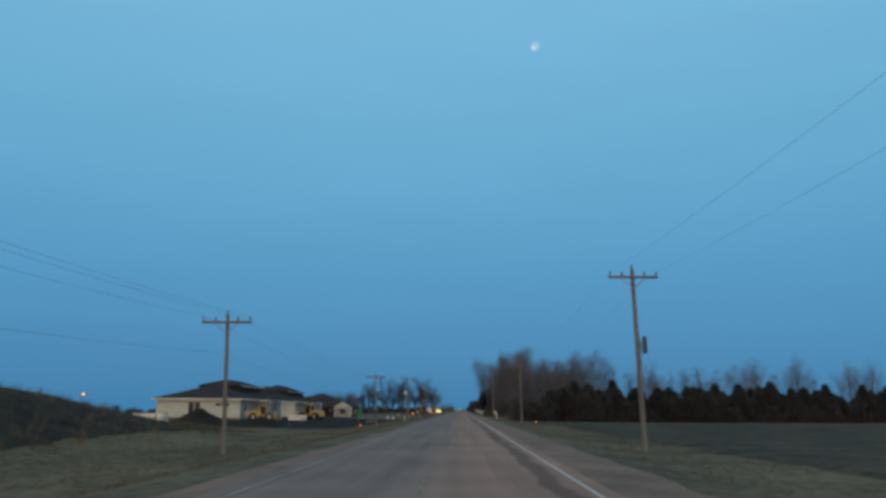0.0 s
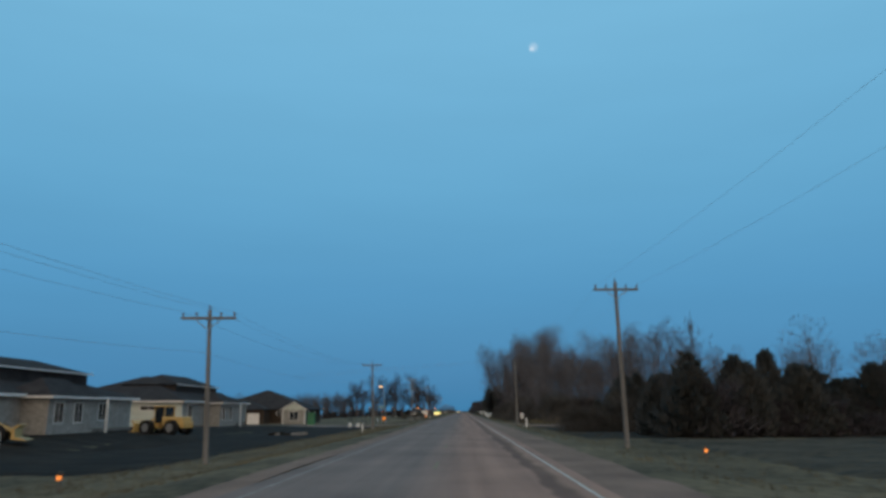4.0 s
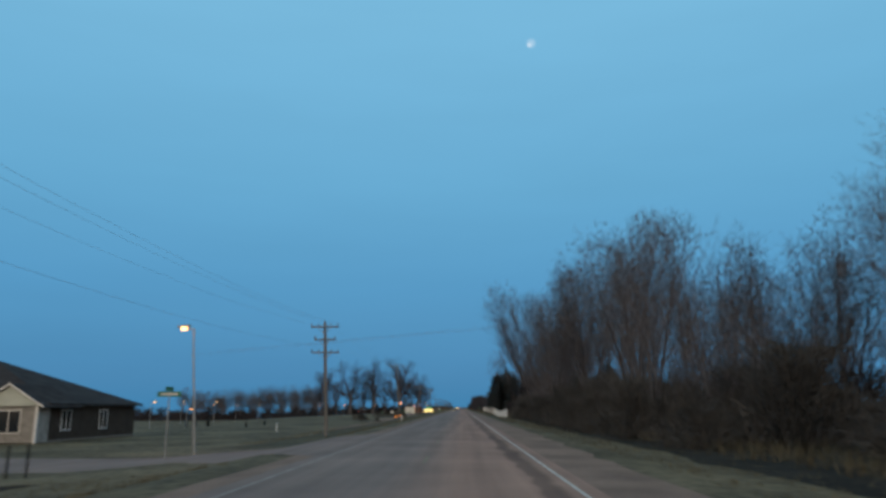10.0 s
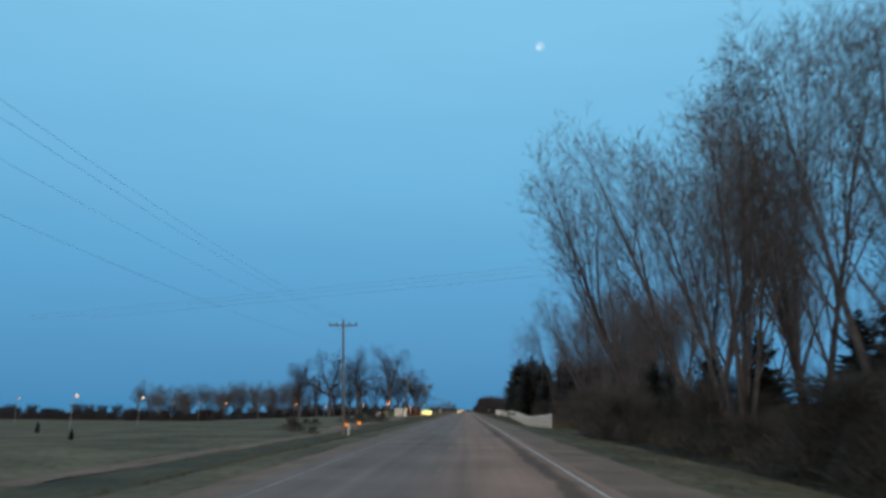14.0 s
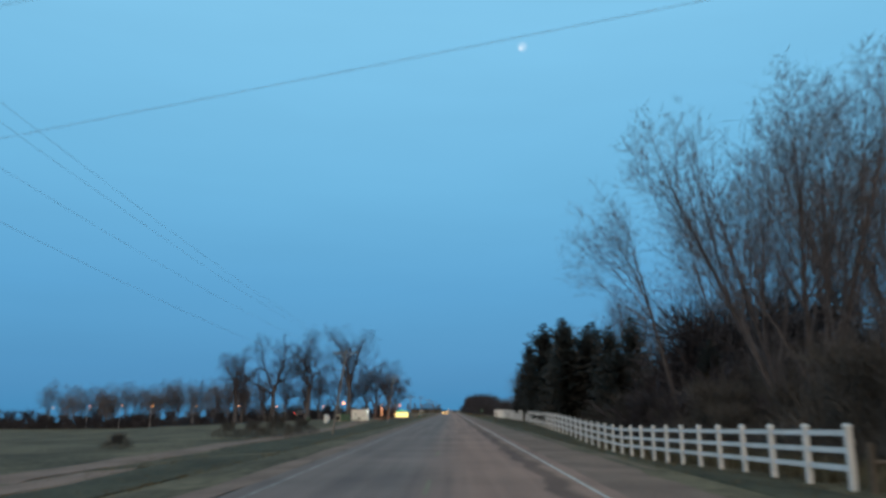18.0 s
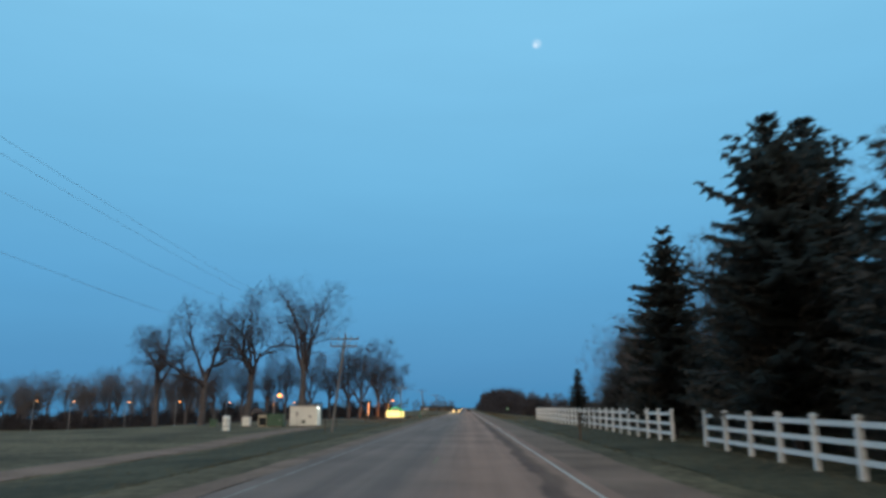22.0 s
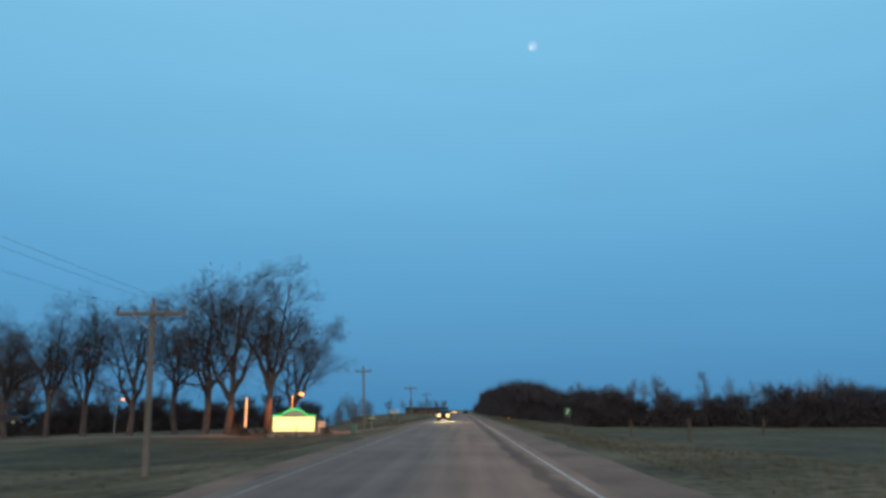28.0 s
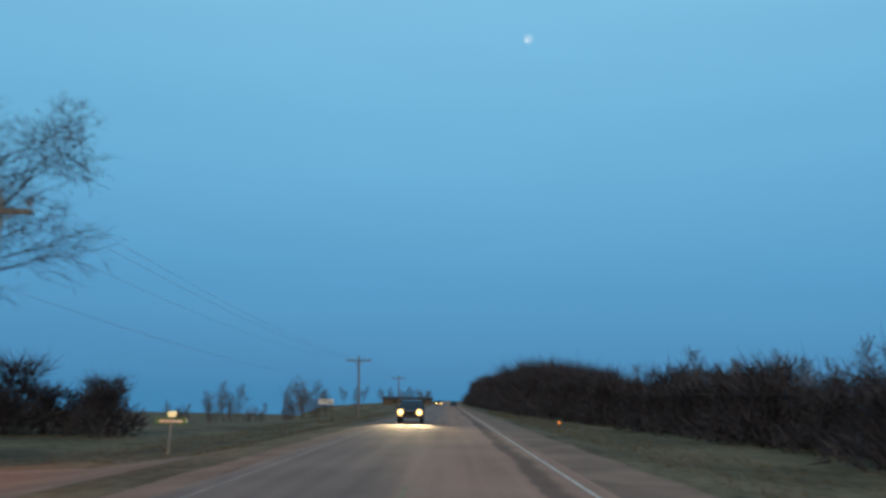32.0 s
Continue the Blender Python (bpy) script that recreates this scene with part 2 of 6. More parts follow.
BRUSH = surface("dark_brush", (0.052, 0.050, 0.047), (0.106, 0.101, 0.096), scale=0.8, fine=7, bump=0.0, per_object=0.25)
FARBRUSH = surface("far_purple_brush", (0.036, 0.034, 0.039), (0.078, 0.073, 0.082), scale=0.5, fine=5, bump=0.0)
NEEDLE = surface("spruce_needles", (0.070, 0.069, 0.066), (0.120, 0.117, 0.110), scale=2, fine=14, bump=0.0, per_object=0.2)
nn, nl = NEEDLE.node_tree.nodes, NEEDLE.node_tree.links
thru, both = nn.new("ShaderNodeBsdfTranslucent"), nn.new("ShaderNodeMixShader")
thru.inputs["Color"].default_value = (0.065, 0.078, 0.074, 1)
both.inputs[0].default_value = 0.5
nl.new(nn["Principled BSDF"].outputs[0], both.inputs[1])
nl.new(thru.outputs[0], both.inputs[2])
nl.new(both.outputs[0], nn["Material Output"].inputs["Surface"])
POLEWOOD = surface("weathered_pole_wood", (0.11, 0.106, 0.102), (0.225, 0.217, 0.208), scale=1.0, fine=12, bump=0.4, stretch=(4, 4, 0.3))
OLDWOOD = surface("old_grey_wood", (0.07, 0.06, 0.05), (0.15, 0.13, 0.11), scale=2, fine=16, bump=0.4, stretch=(3, 3, 0.4))
VINYL = surface("white_vinyl", (0.62, 0.63, 0.62), (0.80, 0.80, 0.79), rough=0.45, scale=1.2, fine=10, bump=0.05)
PAINT = surface("white_line_paint", (0.32, 0.30, 0.27), (0.60, 0.56, 0.51), scale=1.5, fine=14, bump=0.1)
WORNPAINT = surface("worn_white_line_paint", (0.15, 0.135, 0.12), (0.36, 0.34, 0.31), scale=0.9, fine=8, bump=0.1)
YELLOWPAINT = surface("worn_yellow_paint", (0.17, 0.15, 0.11), (0.27, 0.23, 0.16), scale=1.2, fine=12, bump=0.1)
CERAMIC = surface("brown_porcelain", (0.07, 0.045, 0.035), (0.12, 0.08, 0.06), rough=0.25, bump=0)
STEEL = surface("galvanised_steel", (0.30, 0.31, 0.32), (0.42, 0.43, 0.44), rough=0.45, metal=0.7, bump=0.05)
DARKSTEEL = surface("dull_dark_steel", (0.06, 0.065, 0.07), (0.11, 0.115, 0.12), rough=0.7, bump=0.05)
WIRE = surface("dull_aluminium_wire", (0.16, 0.16, 0.17), (0.24, 0.24, 0.25), rough=0.6, bump=0)
SIDING = surface("cream_house_siding", (0.42, 0.46, 0.42), (0.57, 0.62, 0.56), scale=0.5, fine=6, bump=0.2, stretch=(1, 1, 6))
WRAP = surface("grey_stone_veneer", (0.20, 0.20, 0.19), (0.36, 0.35, 0.33), scale=2.0, fine=7, bump=0.5)
SHINGLE = surface("dark_asphalt_shingles", (0.022, 0.020, 0.021), (0.052, 0.048, 0.048), scale=1, fine=12, bump=0.4)
TRIM = surface("white_trim", (0.62, 0.62, 0.60), (0.78, 0.78, 0.76), rough=0.5, bump=0.05)
PANE = surface("dark_window_glass", (0.010, 0.013, 0.018), (0.02, 0.026, 0.033), rough=0.08, bump=0)
GREENBOARD = surface("green_sheathing_board", (0.05, 0.16, 0.09), (0.08, 0.22, 0.12), scale=1, bump=0.1)
MACHINE = surface("yellow_machine_paint", (0.40, 0.26, 0.08), (0.54, 0.36, 0.12), rough=0.45, bump=0.1)
RUBBER = surface("black_rubber", (0.012, 0.012, 0.012), (0.03, 0.03, 0.03), rough=0.85, bump=0.2)
SHEDWHITE = surface("white_metal_sheet", (0.66, 0.68, 0.65), (0.82, 0.84, 0.80), rough=0.5, scale=0.7, bump=0.1)
WORNROOF = surface("stained_roof_sheet", (0.16, 0.14, 0.12), (0.36, 0.33, 0.30), rough=0.6, scale=1.2, bump=0.1)
BEIGE = surface("beige_enamel", (0.48, 0.44, 0.34), (0.60, 0.56, 0.45), rough=0.5, bump=0.05)
GREENBOX = surface("green_cabinet_paint", (0.025, 0.07, 0.045), (0.05, 0.12, 0.075), rough=0.5, bump=0.05)
TEAL = surface("teal_pedestal_plastic", (0.06, 0.15, 0.12), (0.10, 0.22, 0.18), rough=0.5, bump=0.05)
SIGNGREEN = surface("green_sign_sheet", (0.02, 0.13, 0.065), (0.035, 0.19, 0.09), rough=0.35, bump=0)
CARDARK = surface("dark_blue_car_paint", (0.012, 0.015, 0.028), (0.03, 0.035, 0.055), rough=0.25, bump=0)
ORANGE = surface("orange_barrel_plastic", (0.75, 0.22, 0.02), (0.90, 0.32, 0.04), rough=0.5, bump=0)
DARKCLAD = surface("dark_brown_siding", (0.045, 0.036, 0.030), (0.075, 0.060, 0.050), scale=1.5, fine=12, bump=0.4)
STONE = surface("field_stone", (0.10, 0.09, 0.08), (0.24, 0.22, 0.20), scale=2, fine=9, bump=0.6)
DEADGRASS = surface("dead_grass_blades", (0.075, 0.067, 0.045), (0.170, 0.150, 0.102), scale=0.6, fine=5, bump=0)
SODIUM = glowing("sodium_lamp_glow", (1.0, 0.30, 0.055), 5.0)
WARMWHITE = glowing("warm_white_lamp_glow", (1.0, 0.52, 0.17), 5)
COOLWHITE = glowing("cool_white_lamp_glow", (0.85, 0.95, 1.0), 3)
HEADLIGHT = glowing("headlight_glow", (1.0, 0.60, 0.20), 4.0)
TAILRED = glowing("tail_lamp_glow", (1.0, 0.05, 0.03), 5)
AMBER = glowing("amber_reflector_added_glow", (1.0, 0.30, 0.05), 1.2)
SIGNFACE = glowing("lit_sign_face", (1.0, 0.80, 0.27), 1.25)
NEON = glowing("green_neon_glow", (0.06, 0.85, 0.20), 1.0)


# ---- mesh helpers ----
def mesh_ob(name, verts, faces, mat, parent=None, label="", smooth=False):
    me = bpy.data.meshes.new(name)
    me.from_pydata([tuple(v) for v in verts], [], faces)
    me.materials.append(mat)
    if smooth:
        me.polygons.foreach_set("use_smooth", [True] * len(me.polygons))
    ob = new(name, me)
    if parent is not None:
        ob.parent = parent
    if label:
        tagged(ob, label)
    return ob


def part(name, bm, mat, parent, label=""):
    me = bpy.data.meshes.new(name)
    bm.to_mesh(me)
    bm.free()
    me.materials.append(mat)
    ob = new(name, me)
    if parent is not None:
        ob.parent = parent
    if label:
        tagged(ob, label)
    return ob


def thing(name, x, y, z, label, category, group="", rz=0):
    ob = new(name)
    ob.matrix_basis = pose(x, y, z, 0, 0, rz)
    return tagged(ob, label, category, group)


def box(bm, x0, x1, y0, y1, z0, z1, bevel=0.0):
    r = bmesh.ops.create_cube(bm, size=1.0, matrix=Matrix.LocRotScale(((x0 + x1) / 2, (y0 + y1) / 2, (z0 + z1) / 2), None, (x1 - x0, y1 - y0, z1 - z0)))
    if bevel:
        es = list({e for v in r["verts"] for e in v.link_edges})
        bmesh.ops.bevel(bm, geom=es, offset=bevel, segments=1, affect="EDGES")
    return bm


def boxp(name, x0, x1, y0, y1, z0, z1, mat, parent, label="", bevel=0.0):
    return part(name, box(bmesh.new(), x0, x1, y0, y1, z0, z1, bevel), mat, parent, label)


def tube(bm, a, b, ra, rb=None, sides=8, caps=True):
    a, b = Vector(a), Vector(b)
    rb = ra if rb is None else rb
    q = (b - a).to_track_quat("Z", "Y").to_matrix().to_4x4()
    bmesh.ops.create_cone(bm, cap_ends=caps, segments=sides, radius1=ra, radius2=rb, depth=(b - a).length,
                          matrix=Matrix.Translation((a + b) / 2) @ q)
    return bm


def tubep(name, a, b, ra, mat, parent, label="", rb=None, sides=8):
    return part(name, tube(bmesh.new(), a, b, ra, rb, sides), mat, parent, label)


def ball(name, c, r, mat, parent, label="", squash=1.0, sub=2):
    bm = bmesh.new()
    bmesh.ops.create_icosphere(bm, subdivisions=sub, radius=r, matrix=Matrix.Translation(c) @ Matrix.Diagonal((1, 1, squash, 1)))
    return part(name, bm, mat, parent, label)


# ---- lie of the land ----
def ease(a, b, v):
    u = min(1.0, max(0.0, (v - a) / (b - a)))
    return u * u * (3 - 2 * u)


def bump_at(x, y, cx, cy, rx, ry, h):
    d = ((x - cx) / rx) ** 2 + ((y - cy) / ry) ** 2
    return h * math.exp(-d * 2.0)


def land(x, y):
    """Height of the ground: the road bank, the low verge and the raised building pads."""
    rough = 0.10 * noise.noise(Vector((x * 0.09, y * 0.09, 0))) + 0.04 * noise.noise(Vector((x * 0.4, y * 0.4, 3)))
    if x < 0:
        low = -0.95 + 0.65 * ease(100, 112, y) * ease(-24, -30, x) * (1 - ease(140, 215, y)) - 0.0
        low += 0.45 * ease(395, 440, y) * (1 - ease(462, 485, y))
        low -= 3.9 * ease(-18, -140, x) * ease(238, 290, y)
        z = low * (0.62 * ease(-6.3, -10.5, x) + 0.38 * ease(-10.5, -17.0, x))
        z += bump_at(x, y, -33, 44, 15, 26, 3.9) + bump_at(x, y, -38, 62, 22, 16, 1.0)
        z += 1.6 * ease(700, 1300, y) * (1 - ease(-25, -110, x))
        # beyond the elms the field falls away
        z -= ease(-10, -45, x) * (0.042 * min(max(0, y - 578), 220) + 0.02 * max(0, y - 798)) * (1 - ease(-85, -55, x) * ease(760, 860, y))
    else:
        low = -0.25 - 0.55 * bump_at(0, y, 0, 335, 9e9, 22, 1) + 0.45 * ease(352, 392, y) * (1 - ease(470, 500, y))
        z = low * ease(5.2, 9.0, x)
        z += 1.6 * ease(700, 1300, y)
    edge = ease(6.0, 12.0, abs(x + 0.6))
    return z - 0.05 + rough * edge


def ground_sheet():
    xs = sorted({*[-3000, -1800, -1000, -600, -400, -300, -240, -190, -150, -125, -105, -90], *range(-80, -16, 4), *[v * 0.75 for v in range(-22, 23)],
                 *range(18, 82, 4), *[90, 105, 125, 150, 190, 240, 300, 400, 600, 1000, 1800, 3000]})
    ys = sorted({*[-400, -250, -150, -100], *range(-70, 660, 3), *range(660, 1320, 20), *[1400, 1600, 2000, 2600, 3400, 4400]})
    verts = [(x, y, land(x, y)) for y in ys for x in xs]
    n = len(xs)
    faces = [(j * n + i, j * n + i + 1, (j + 1) * n + i + 1, (j + 1) * n + i) for j in range(len(ys) - 1) for i in range(n - 1)]
    ob = mesh_ob("ground", verts, faces, GRASS, smooth=True)
    return tagged(ob, "olive-brown dormant grass land beside a rural road", "ground", kind="structure")


def road_z(y):
    return 1.6 * ease(700, 1300, y)


def ribbon(name, x0, x1, y0, y1, z0, z1, mat, label, category="road", parent=None, step=20, jag=0.0):
    """A strip along the road, from height z0 at its x0 side to z1 at its x1 side."""
    ys = np.linspace(y0, y1, max(2, int((y1 - y0) / step) + 1))
    verts, faces = [], []
    for k, y in enumerate(ys):
        r = road_z(y)
        j0 = jag * noise.noise(Vector((x0, y * 0.5, 1)))
        j1 = jag * noise.noise(Vector((x1, y * 0.5, 7)))
        verts += [(x0 + j0, y, z0 + r), (x1 + j1, y, z1 + r)]
        if k:
            b = 2 * k
            faces.append((b - 2, b - 1, b + 1, b))
    ob = mesh_ob(name, verts, faces, mat, parent)
    if parent is None:
        tagged(ob, label, category, kind="structure")
    return ob


ground_sheet()
XC = -0.82
road = ribbon("road", -4.75, 3.0, -80, 1500, 0.0, 0.0, ASPHALT, "worn two-lane asphalt road with a pinkish tone", "road")
ribbon("shoulder_left", -6.9, -4.75, -80, 1500, -0.10, -0.012, GRAVEL, "tan gravel road shoulder", "road shoulder", step=2, jag=0.35)
ribbon("shoulder_right", 3.0, 5.4, -80, 1500, -0.012, -0.06, GRAVEL, "tan gravel road shoulder", "road shoulder", step=2, jag=0.35)
for side, x in (("right", 2.6), ("left", -4.25)):
    ribbon("edge_line_" + side, x - 0.045, x + 0.045, -80, 1500, 0.005, 0.005, PAINT if x > 0 else WORNPAINT, "", parent=road)
for k in range(-3, 60):
    y = 2.0 + 12.2 * k
    ribbon("lane_dash", XC - 0.055, XC + 0.055, y, y + 3.0, 0.005, 0.005, YELLOWPAINT, "", parent=road, step=3)


def patch(name, outline, mat, label, category, lift=0.03, cells=26, furrow=0.0):
    """A patch of other ground laid over the sheet, between two corner points, with rough borders."""
    x0, x1, y0, y1 = outline
    nx, ny = cells, cells
    verts, faces = [], []
    for j in range(ny + 1):
        for i in range(nx + 1):
            x = x0 + (x1 - x0) * i / nx
            y = y0 + (y1 - y0) * j / ny
            if i in (0, nx) or j in (0, ny):
                x += 0.8 * noise.noise(Vector((x * 0.3, y * 0.3, 5)))
                y += 0.8 * noise.noise(Vector((x * 0.3, y * 0.3, 9)))
                lf = -0.04
            else:
                lf = lift + furrow * (0.5 + 0.5 * noise.noise(Vector((x * 0.9, y * 2.5, 2)))) * (1 if j % 2 else 0.3)
            verts.append((x, y, land(x, y) + lf))
    for j in range(ny):
        for i in range(nx):
            a = j * (nx + 1) + i
            faces.append((a, a + 1, a + nx + 2, a + nx + 1))
    return tagged(mesh_ob(name, verts, faces, mat, smooth=not furrow), label, category, kind="structure")


patch("weedy_bank", (-52, -20, 16, 74), WEEDS, "dark weedy earth bank", "earth bank", 0.05, 46, 0.14)
patch("plowed_field", (11.5, 95, -60, 116), STUBBLE, "plowed brown field with crop stubble", "field", 0.05, 110, 0.22)
patch("building_lot", (-64, -13.5, 96, 188), SOIL, "bare black soil of a building lot", "building lot", 0.05, 60, 0.12)
def side_street():
    """A street meeting the road, its mouth flared by rounded corners."""
    verts, faces, cols = [], [], [-70 + 2.0 * k for k in range(28)] + [-14.5 + 0.5 * k for k in range(20)] + [-4.78]
    for i, x in enumerate(cols):
        flare = max(0.0, (x + 14.5) / 9.7) ** 2
        y0, y1 = 194 - 5.5 * flare, 203 + 8.5 * flare
        for j in range(13):
            y = y0 + (y1 - y0) * j / 12
            z = land(x, y) + (0.03 if 0 < j < 12 else -0.03)
            if x > -7.5:
                z = max(z, -0.012 - 0.041 * (-4.75 - x) + 0.012)
            verts.append((x, y, z))
            if i and j:
                b = i * 13 + j
                faces.append((b - 14, b - 1, b, b - 13))
    return tagged(mesh_ob("side_street", verts, faces, ASPHALT, smooth=True), "grey asphalt side street joining the road", "road", kind="structure")


side_street()
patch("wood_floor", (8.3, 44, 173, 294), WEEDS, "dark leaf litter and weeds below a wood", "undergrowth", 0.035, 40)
# grass screened from the driveway lamps: that shade is painted in the ditch colour
patch("lane_grass", (-30, -8.4, 486, 526), DITCH, "grass before a driveway, its shade put into a darker colour", "grass", 0.03, 40)
# the lawn's shade is painted with the dark weedy earth colour
patch("shaded_lawn", (8.0, 40, 118, 161.5), WEEDS, "lawn before a gravel driveway, shade put into its dark colour", "lawn", 0.035, 30)
patch("gravel_driveway", (4.6, 40, 163, 171), GRAVEL, "tan gravel driveway joining the road", "driveway", 0.05, 24)
patch("sign_driveway", (-70, -5.2, 527.5, 538), CONCRETE, "asphalt driveway lit orange by a lamp", "driveway", 0.06, 24)
patch("dry_meadow", (10.5, 90, 455, 534), DRYGRASS, "pale dry grass meadow beside the road", "meadow", 0.03, 40)
patch("ditch_grass", (-13.2, -8.6, 206, 332), DITCH, "dark green grass strip along a ditch", "grass strip", 0.04, 56)
patch("ditch_grass", (-15.4, -8.8, 332, 452), DITCH, "dark green grass strip along a ditch", "grass strip", 0.04, 56)
patch("ditch_grass", (6.0, 8.7, 296, 452), DITCH, "dark green grass strip before a white fence", "grass strip", 0.04, 56)
patch("farm_track", (-16.0, -13.5, 250, 326), GRAVEL, "pale worn track in the grass", "track", 0.05, 40)
patch("farm_track", (-19, -16.4, 318, 445), GRAVEL, "pale worn track in the grass", "track", 0.035, 40)


# ---- bare trees ----
def frame_of(d):
    d = d / (np.linalg.norm(d) + 1e-9)
    a = np.array([1.0, 0, 0]) if abs(d[0]) < 0.8 else np.array([0, 1.0, 0])
    u = np.cross(d, a)
    u /= np.linalg.norm(u)
    return d, u, np.cross(d, u)


class Wood:
    """Collects tapered branches as tubes in one vertex list."""

    def __init__(self):
        self.v, self.f = [], []

    def limb(self, pts, rad, sides):
        base = len(self.v)
        for k, p in enumerate(pts):
            d = pts[min(k + 1, len(pts) - 1)] - pts[max(k - 1, 0)]
            _, u, w = frame_of(d)
            for s in range(sides):
                a = 2 * math.pi * s / sides
                self.v.append(p + rad[k] * (math.cos(a) * u + math.sin(a) * w))
        for k in range(len(pts) - 1):
            for s in range(sides):
                a, b = base + k * sides + s, base + k * sides + (s + 1) % sides
                self.f.append((a, b, b + sides, a + sides))

    def ribbon(self, pts, rad):
        """A thin end branch: a narrow flat strip."""
        base = len(self.v)
        _, u, w = frame_of(pts[-1] - pts[0])
        for p, r in zip(pts, rad):
            self.v += [p + (u + w) * r * 0.7, p - (u + w) * r * 0.7]
        for k in range(len(pts) - 1):
            a = base + 2 * k
            self.f.append((a, a + 1, a + 3, a + 2))

    def twig(self, p, q, r, a=0.0):
        """A fine twig, thinner than can be told apart: one sliver."""
        base = len(self.v)
        _, u, w = frame_of(q - p)
        s = r * (math.cos(a) * u + math.sin(a) * w)
        self.v += [p + s, p - s, q]
        self.f.append((base, base + 1, base + 2))


def turn(d, rng, spread, up, a=None):
    _, u, w = frame_of(d)
    a = rng.uniform(0, 2 * math.pi) if a is None else a
    n = d * math.cos(spread) + math.sin(spread) * (math.cos(a) * u + math.sin(a) * w)
    n = n + np.array([0, 0, up])
    return n / np.linalg.norm(n)


def grow(trunk, crown, rng, p, d, r, length, level, style):
    """Grows one limb and what it bears: side limbs that shorten towards its tip, last the fine twigs."""
    kids = style["kids"]
    steps, wiggle, up = style["steps"][level], style["wiggle"][level], style["up"][level]
    pts, rad = [np.array(p, float)], [r]
    d = np.array(d, float)
    end = 0.62 if (level == 0 and style["forks"]) else 0.22
    for k in range(steps):
        d = d + rng.normal(0, wiggle, 3) + np.array([0, 0, up / steps])
        d /= np.linalg.norm(d)
        pts.append(pts[-1] + d * length / steps)
        rad.append(r * (1 - (1 - end) * (k + 1) / steps))
    if level >= len(kids):
        crown.ribbon(pts, rad)
        for k in range(style["twigs"]):
            i = int(rng.integers(1, steps + 1))
            q = pts[i] + (pts[i - 1] - pts[i]) * rng.random()
            t = turn(d, rng, rng.uniform(0.2, 0.9), style["lift"])
            e = q + t * length * rng.uniform(0.35, 0.95) * style["whip"]
            crown.twig(q, e, style["fine"], rng.uniform(0, 3))
            g = q + (e - q) * rng.uniform(0.2, 0.7)
            t = turn(t, rng, rng.uniform(0.3, 0.8), style["lift"])
            crown.twig(g, g + t * length * rng.uniform(0.2, 0.55) * style["whip"], style["fine"] * 0.8, rng.uniform(0, 3))
        return
    (trunk if level == 0 else crown).limb(pts, rad, (9, 6, 4, 3)[min(level, 3)])
    n, lo, drop = kids[level], style["first"][level], style["drop"][level]
    a0 = rng.uniform(0, 7)
    for k in range(n + 1):
        tip = k == n
        f = 0.995 if tip else lo + (0.97 - lo) * ((k + rng.random()) / n)
        i = min(steps - 1, int(f * steps))
        u = f * steps - i
        q = pts[i] * (1 - u) + pts[i + 1] * u
        rr = rad[i] * (1 - u) + rad[i + 1] * u
        open_angle = 0.12 if tip else style["angle"][level] * rng.uniform(0.65, 1.25)
        dd = turn(pts[i + 1] - pts[i], rng, open_angle, 0.0, a0 + 2.4 * k + rng.uniform(-0.5, 0.5))
        if level < 2:
            dd = dd + np.array(style["bias"])
            dd /= np.linalg.norm(dd)
        ll = length * style["ratio"][level] * rng.uniform(0.72, 1.2) * (1 - drop * (f - lo) / (1 - lo))
        share = rng.uniform(0.70, 0.9) if tip else (style["heavy"] if level == 0 else 1) * rng.uniform(0.42, 0.62)
        grow(trunk, crown, rng, q, dd, rr * min(share, 0.95), ll, level + 1, style)


def habit(**changes):
    base = dict(kids=(11, 6, 4), steps=(9, 5, 3, 2), wiggle=(0.03, 0.07, 0.11, 0.14), up=(0.05, 0.34, 0.22, 0.12), first=(0.26, 0.18, 0.15), angle=(0.62, 0.68, 0.72),
                ratio=(0.58, 0.58, 0.62), drop=(0.58, 0.5, 0.4), twigs=4, whip=1.35, lift=0.10, fine=0.012, forks=False, heavy=1.0, upright=False, bias=(0, 0, 0))
    base.update(changes)
    return base


FAN = habit()
UPRIGHT = habit(kids=(16, 6, 4), first=(0.20, 0.18, 0.15))
GNARLED = habit(kids=(4, 9, 6, 4), steps=(7, 10, 5, 3, 2), wiggle=(0.035, 0.13, 0.18, 0.22, 0.25), up=(0.0, 0.50, 0.25, 0.06, 0.0), first=(0.70, 0.24, 0.25, 0.2), angle=(0.66, 0.82, 0.80, 0.75),
                ratio=(1.15, 0.52, 0.56, 0.62), drop=(0.1, 0.45, 0.5, 0.4), twigs=4, whip=1.6, lift=0.03, fine=0.0105, forks=True, heavy=1.40, upright=True)
TWISTED = dict(GNARLED, twigs=5, angle=(0.46, 0.80, 0.80, 0.75), ratio=(1.30, 0.46, 0.56, 0.62), wiggle=(0.05, 0.17, 0.20, 0.24, 0.25))
LANE = habit(kids=(4, 9, 6, 4), steps=(7, 10, 5, 3, 2), wiggle=(0.03, 0.13, 0.18, 0.22, 0.22), up=(0.0, 0.45, 0.30, 0.12, 0.05), first=(0.45, 0.18, 0.2, 0.15), angle=(0.46, 0.70, 0.76, 0.75),
             ratio=(1.55, 0.54, 0.58, 0.64), drop=(0.15, 0.42, 0.45, 0.4), twigs=5, whip=1.6, lift=0.04, fine=0.0095, forks=True, heavy=1.55, upright=True)
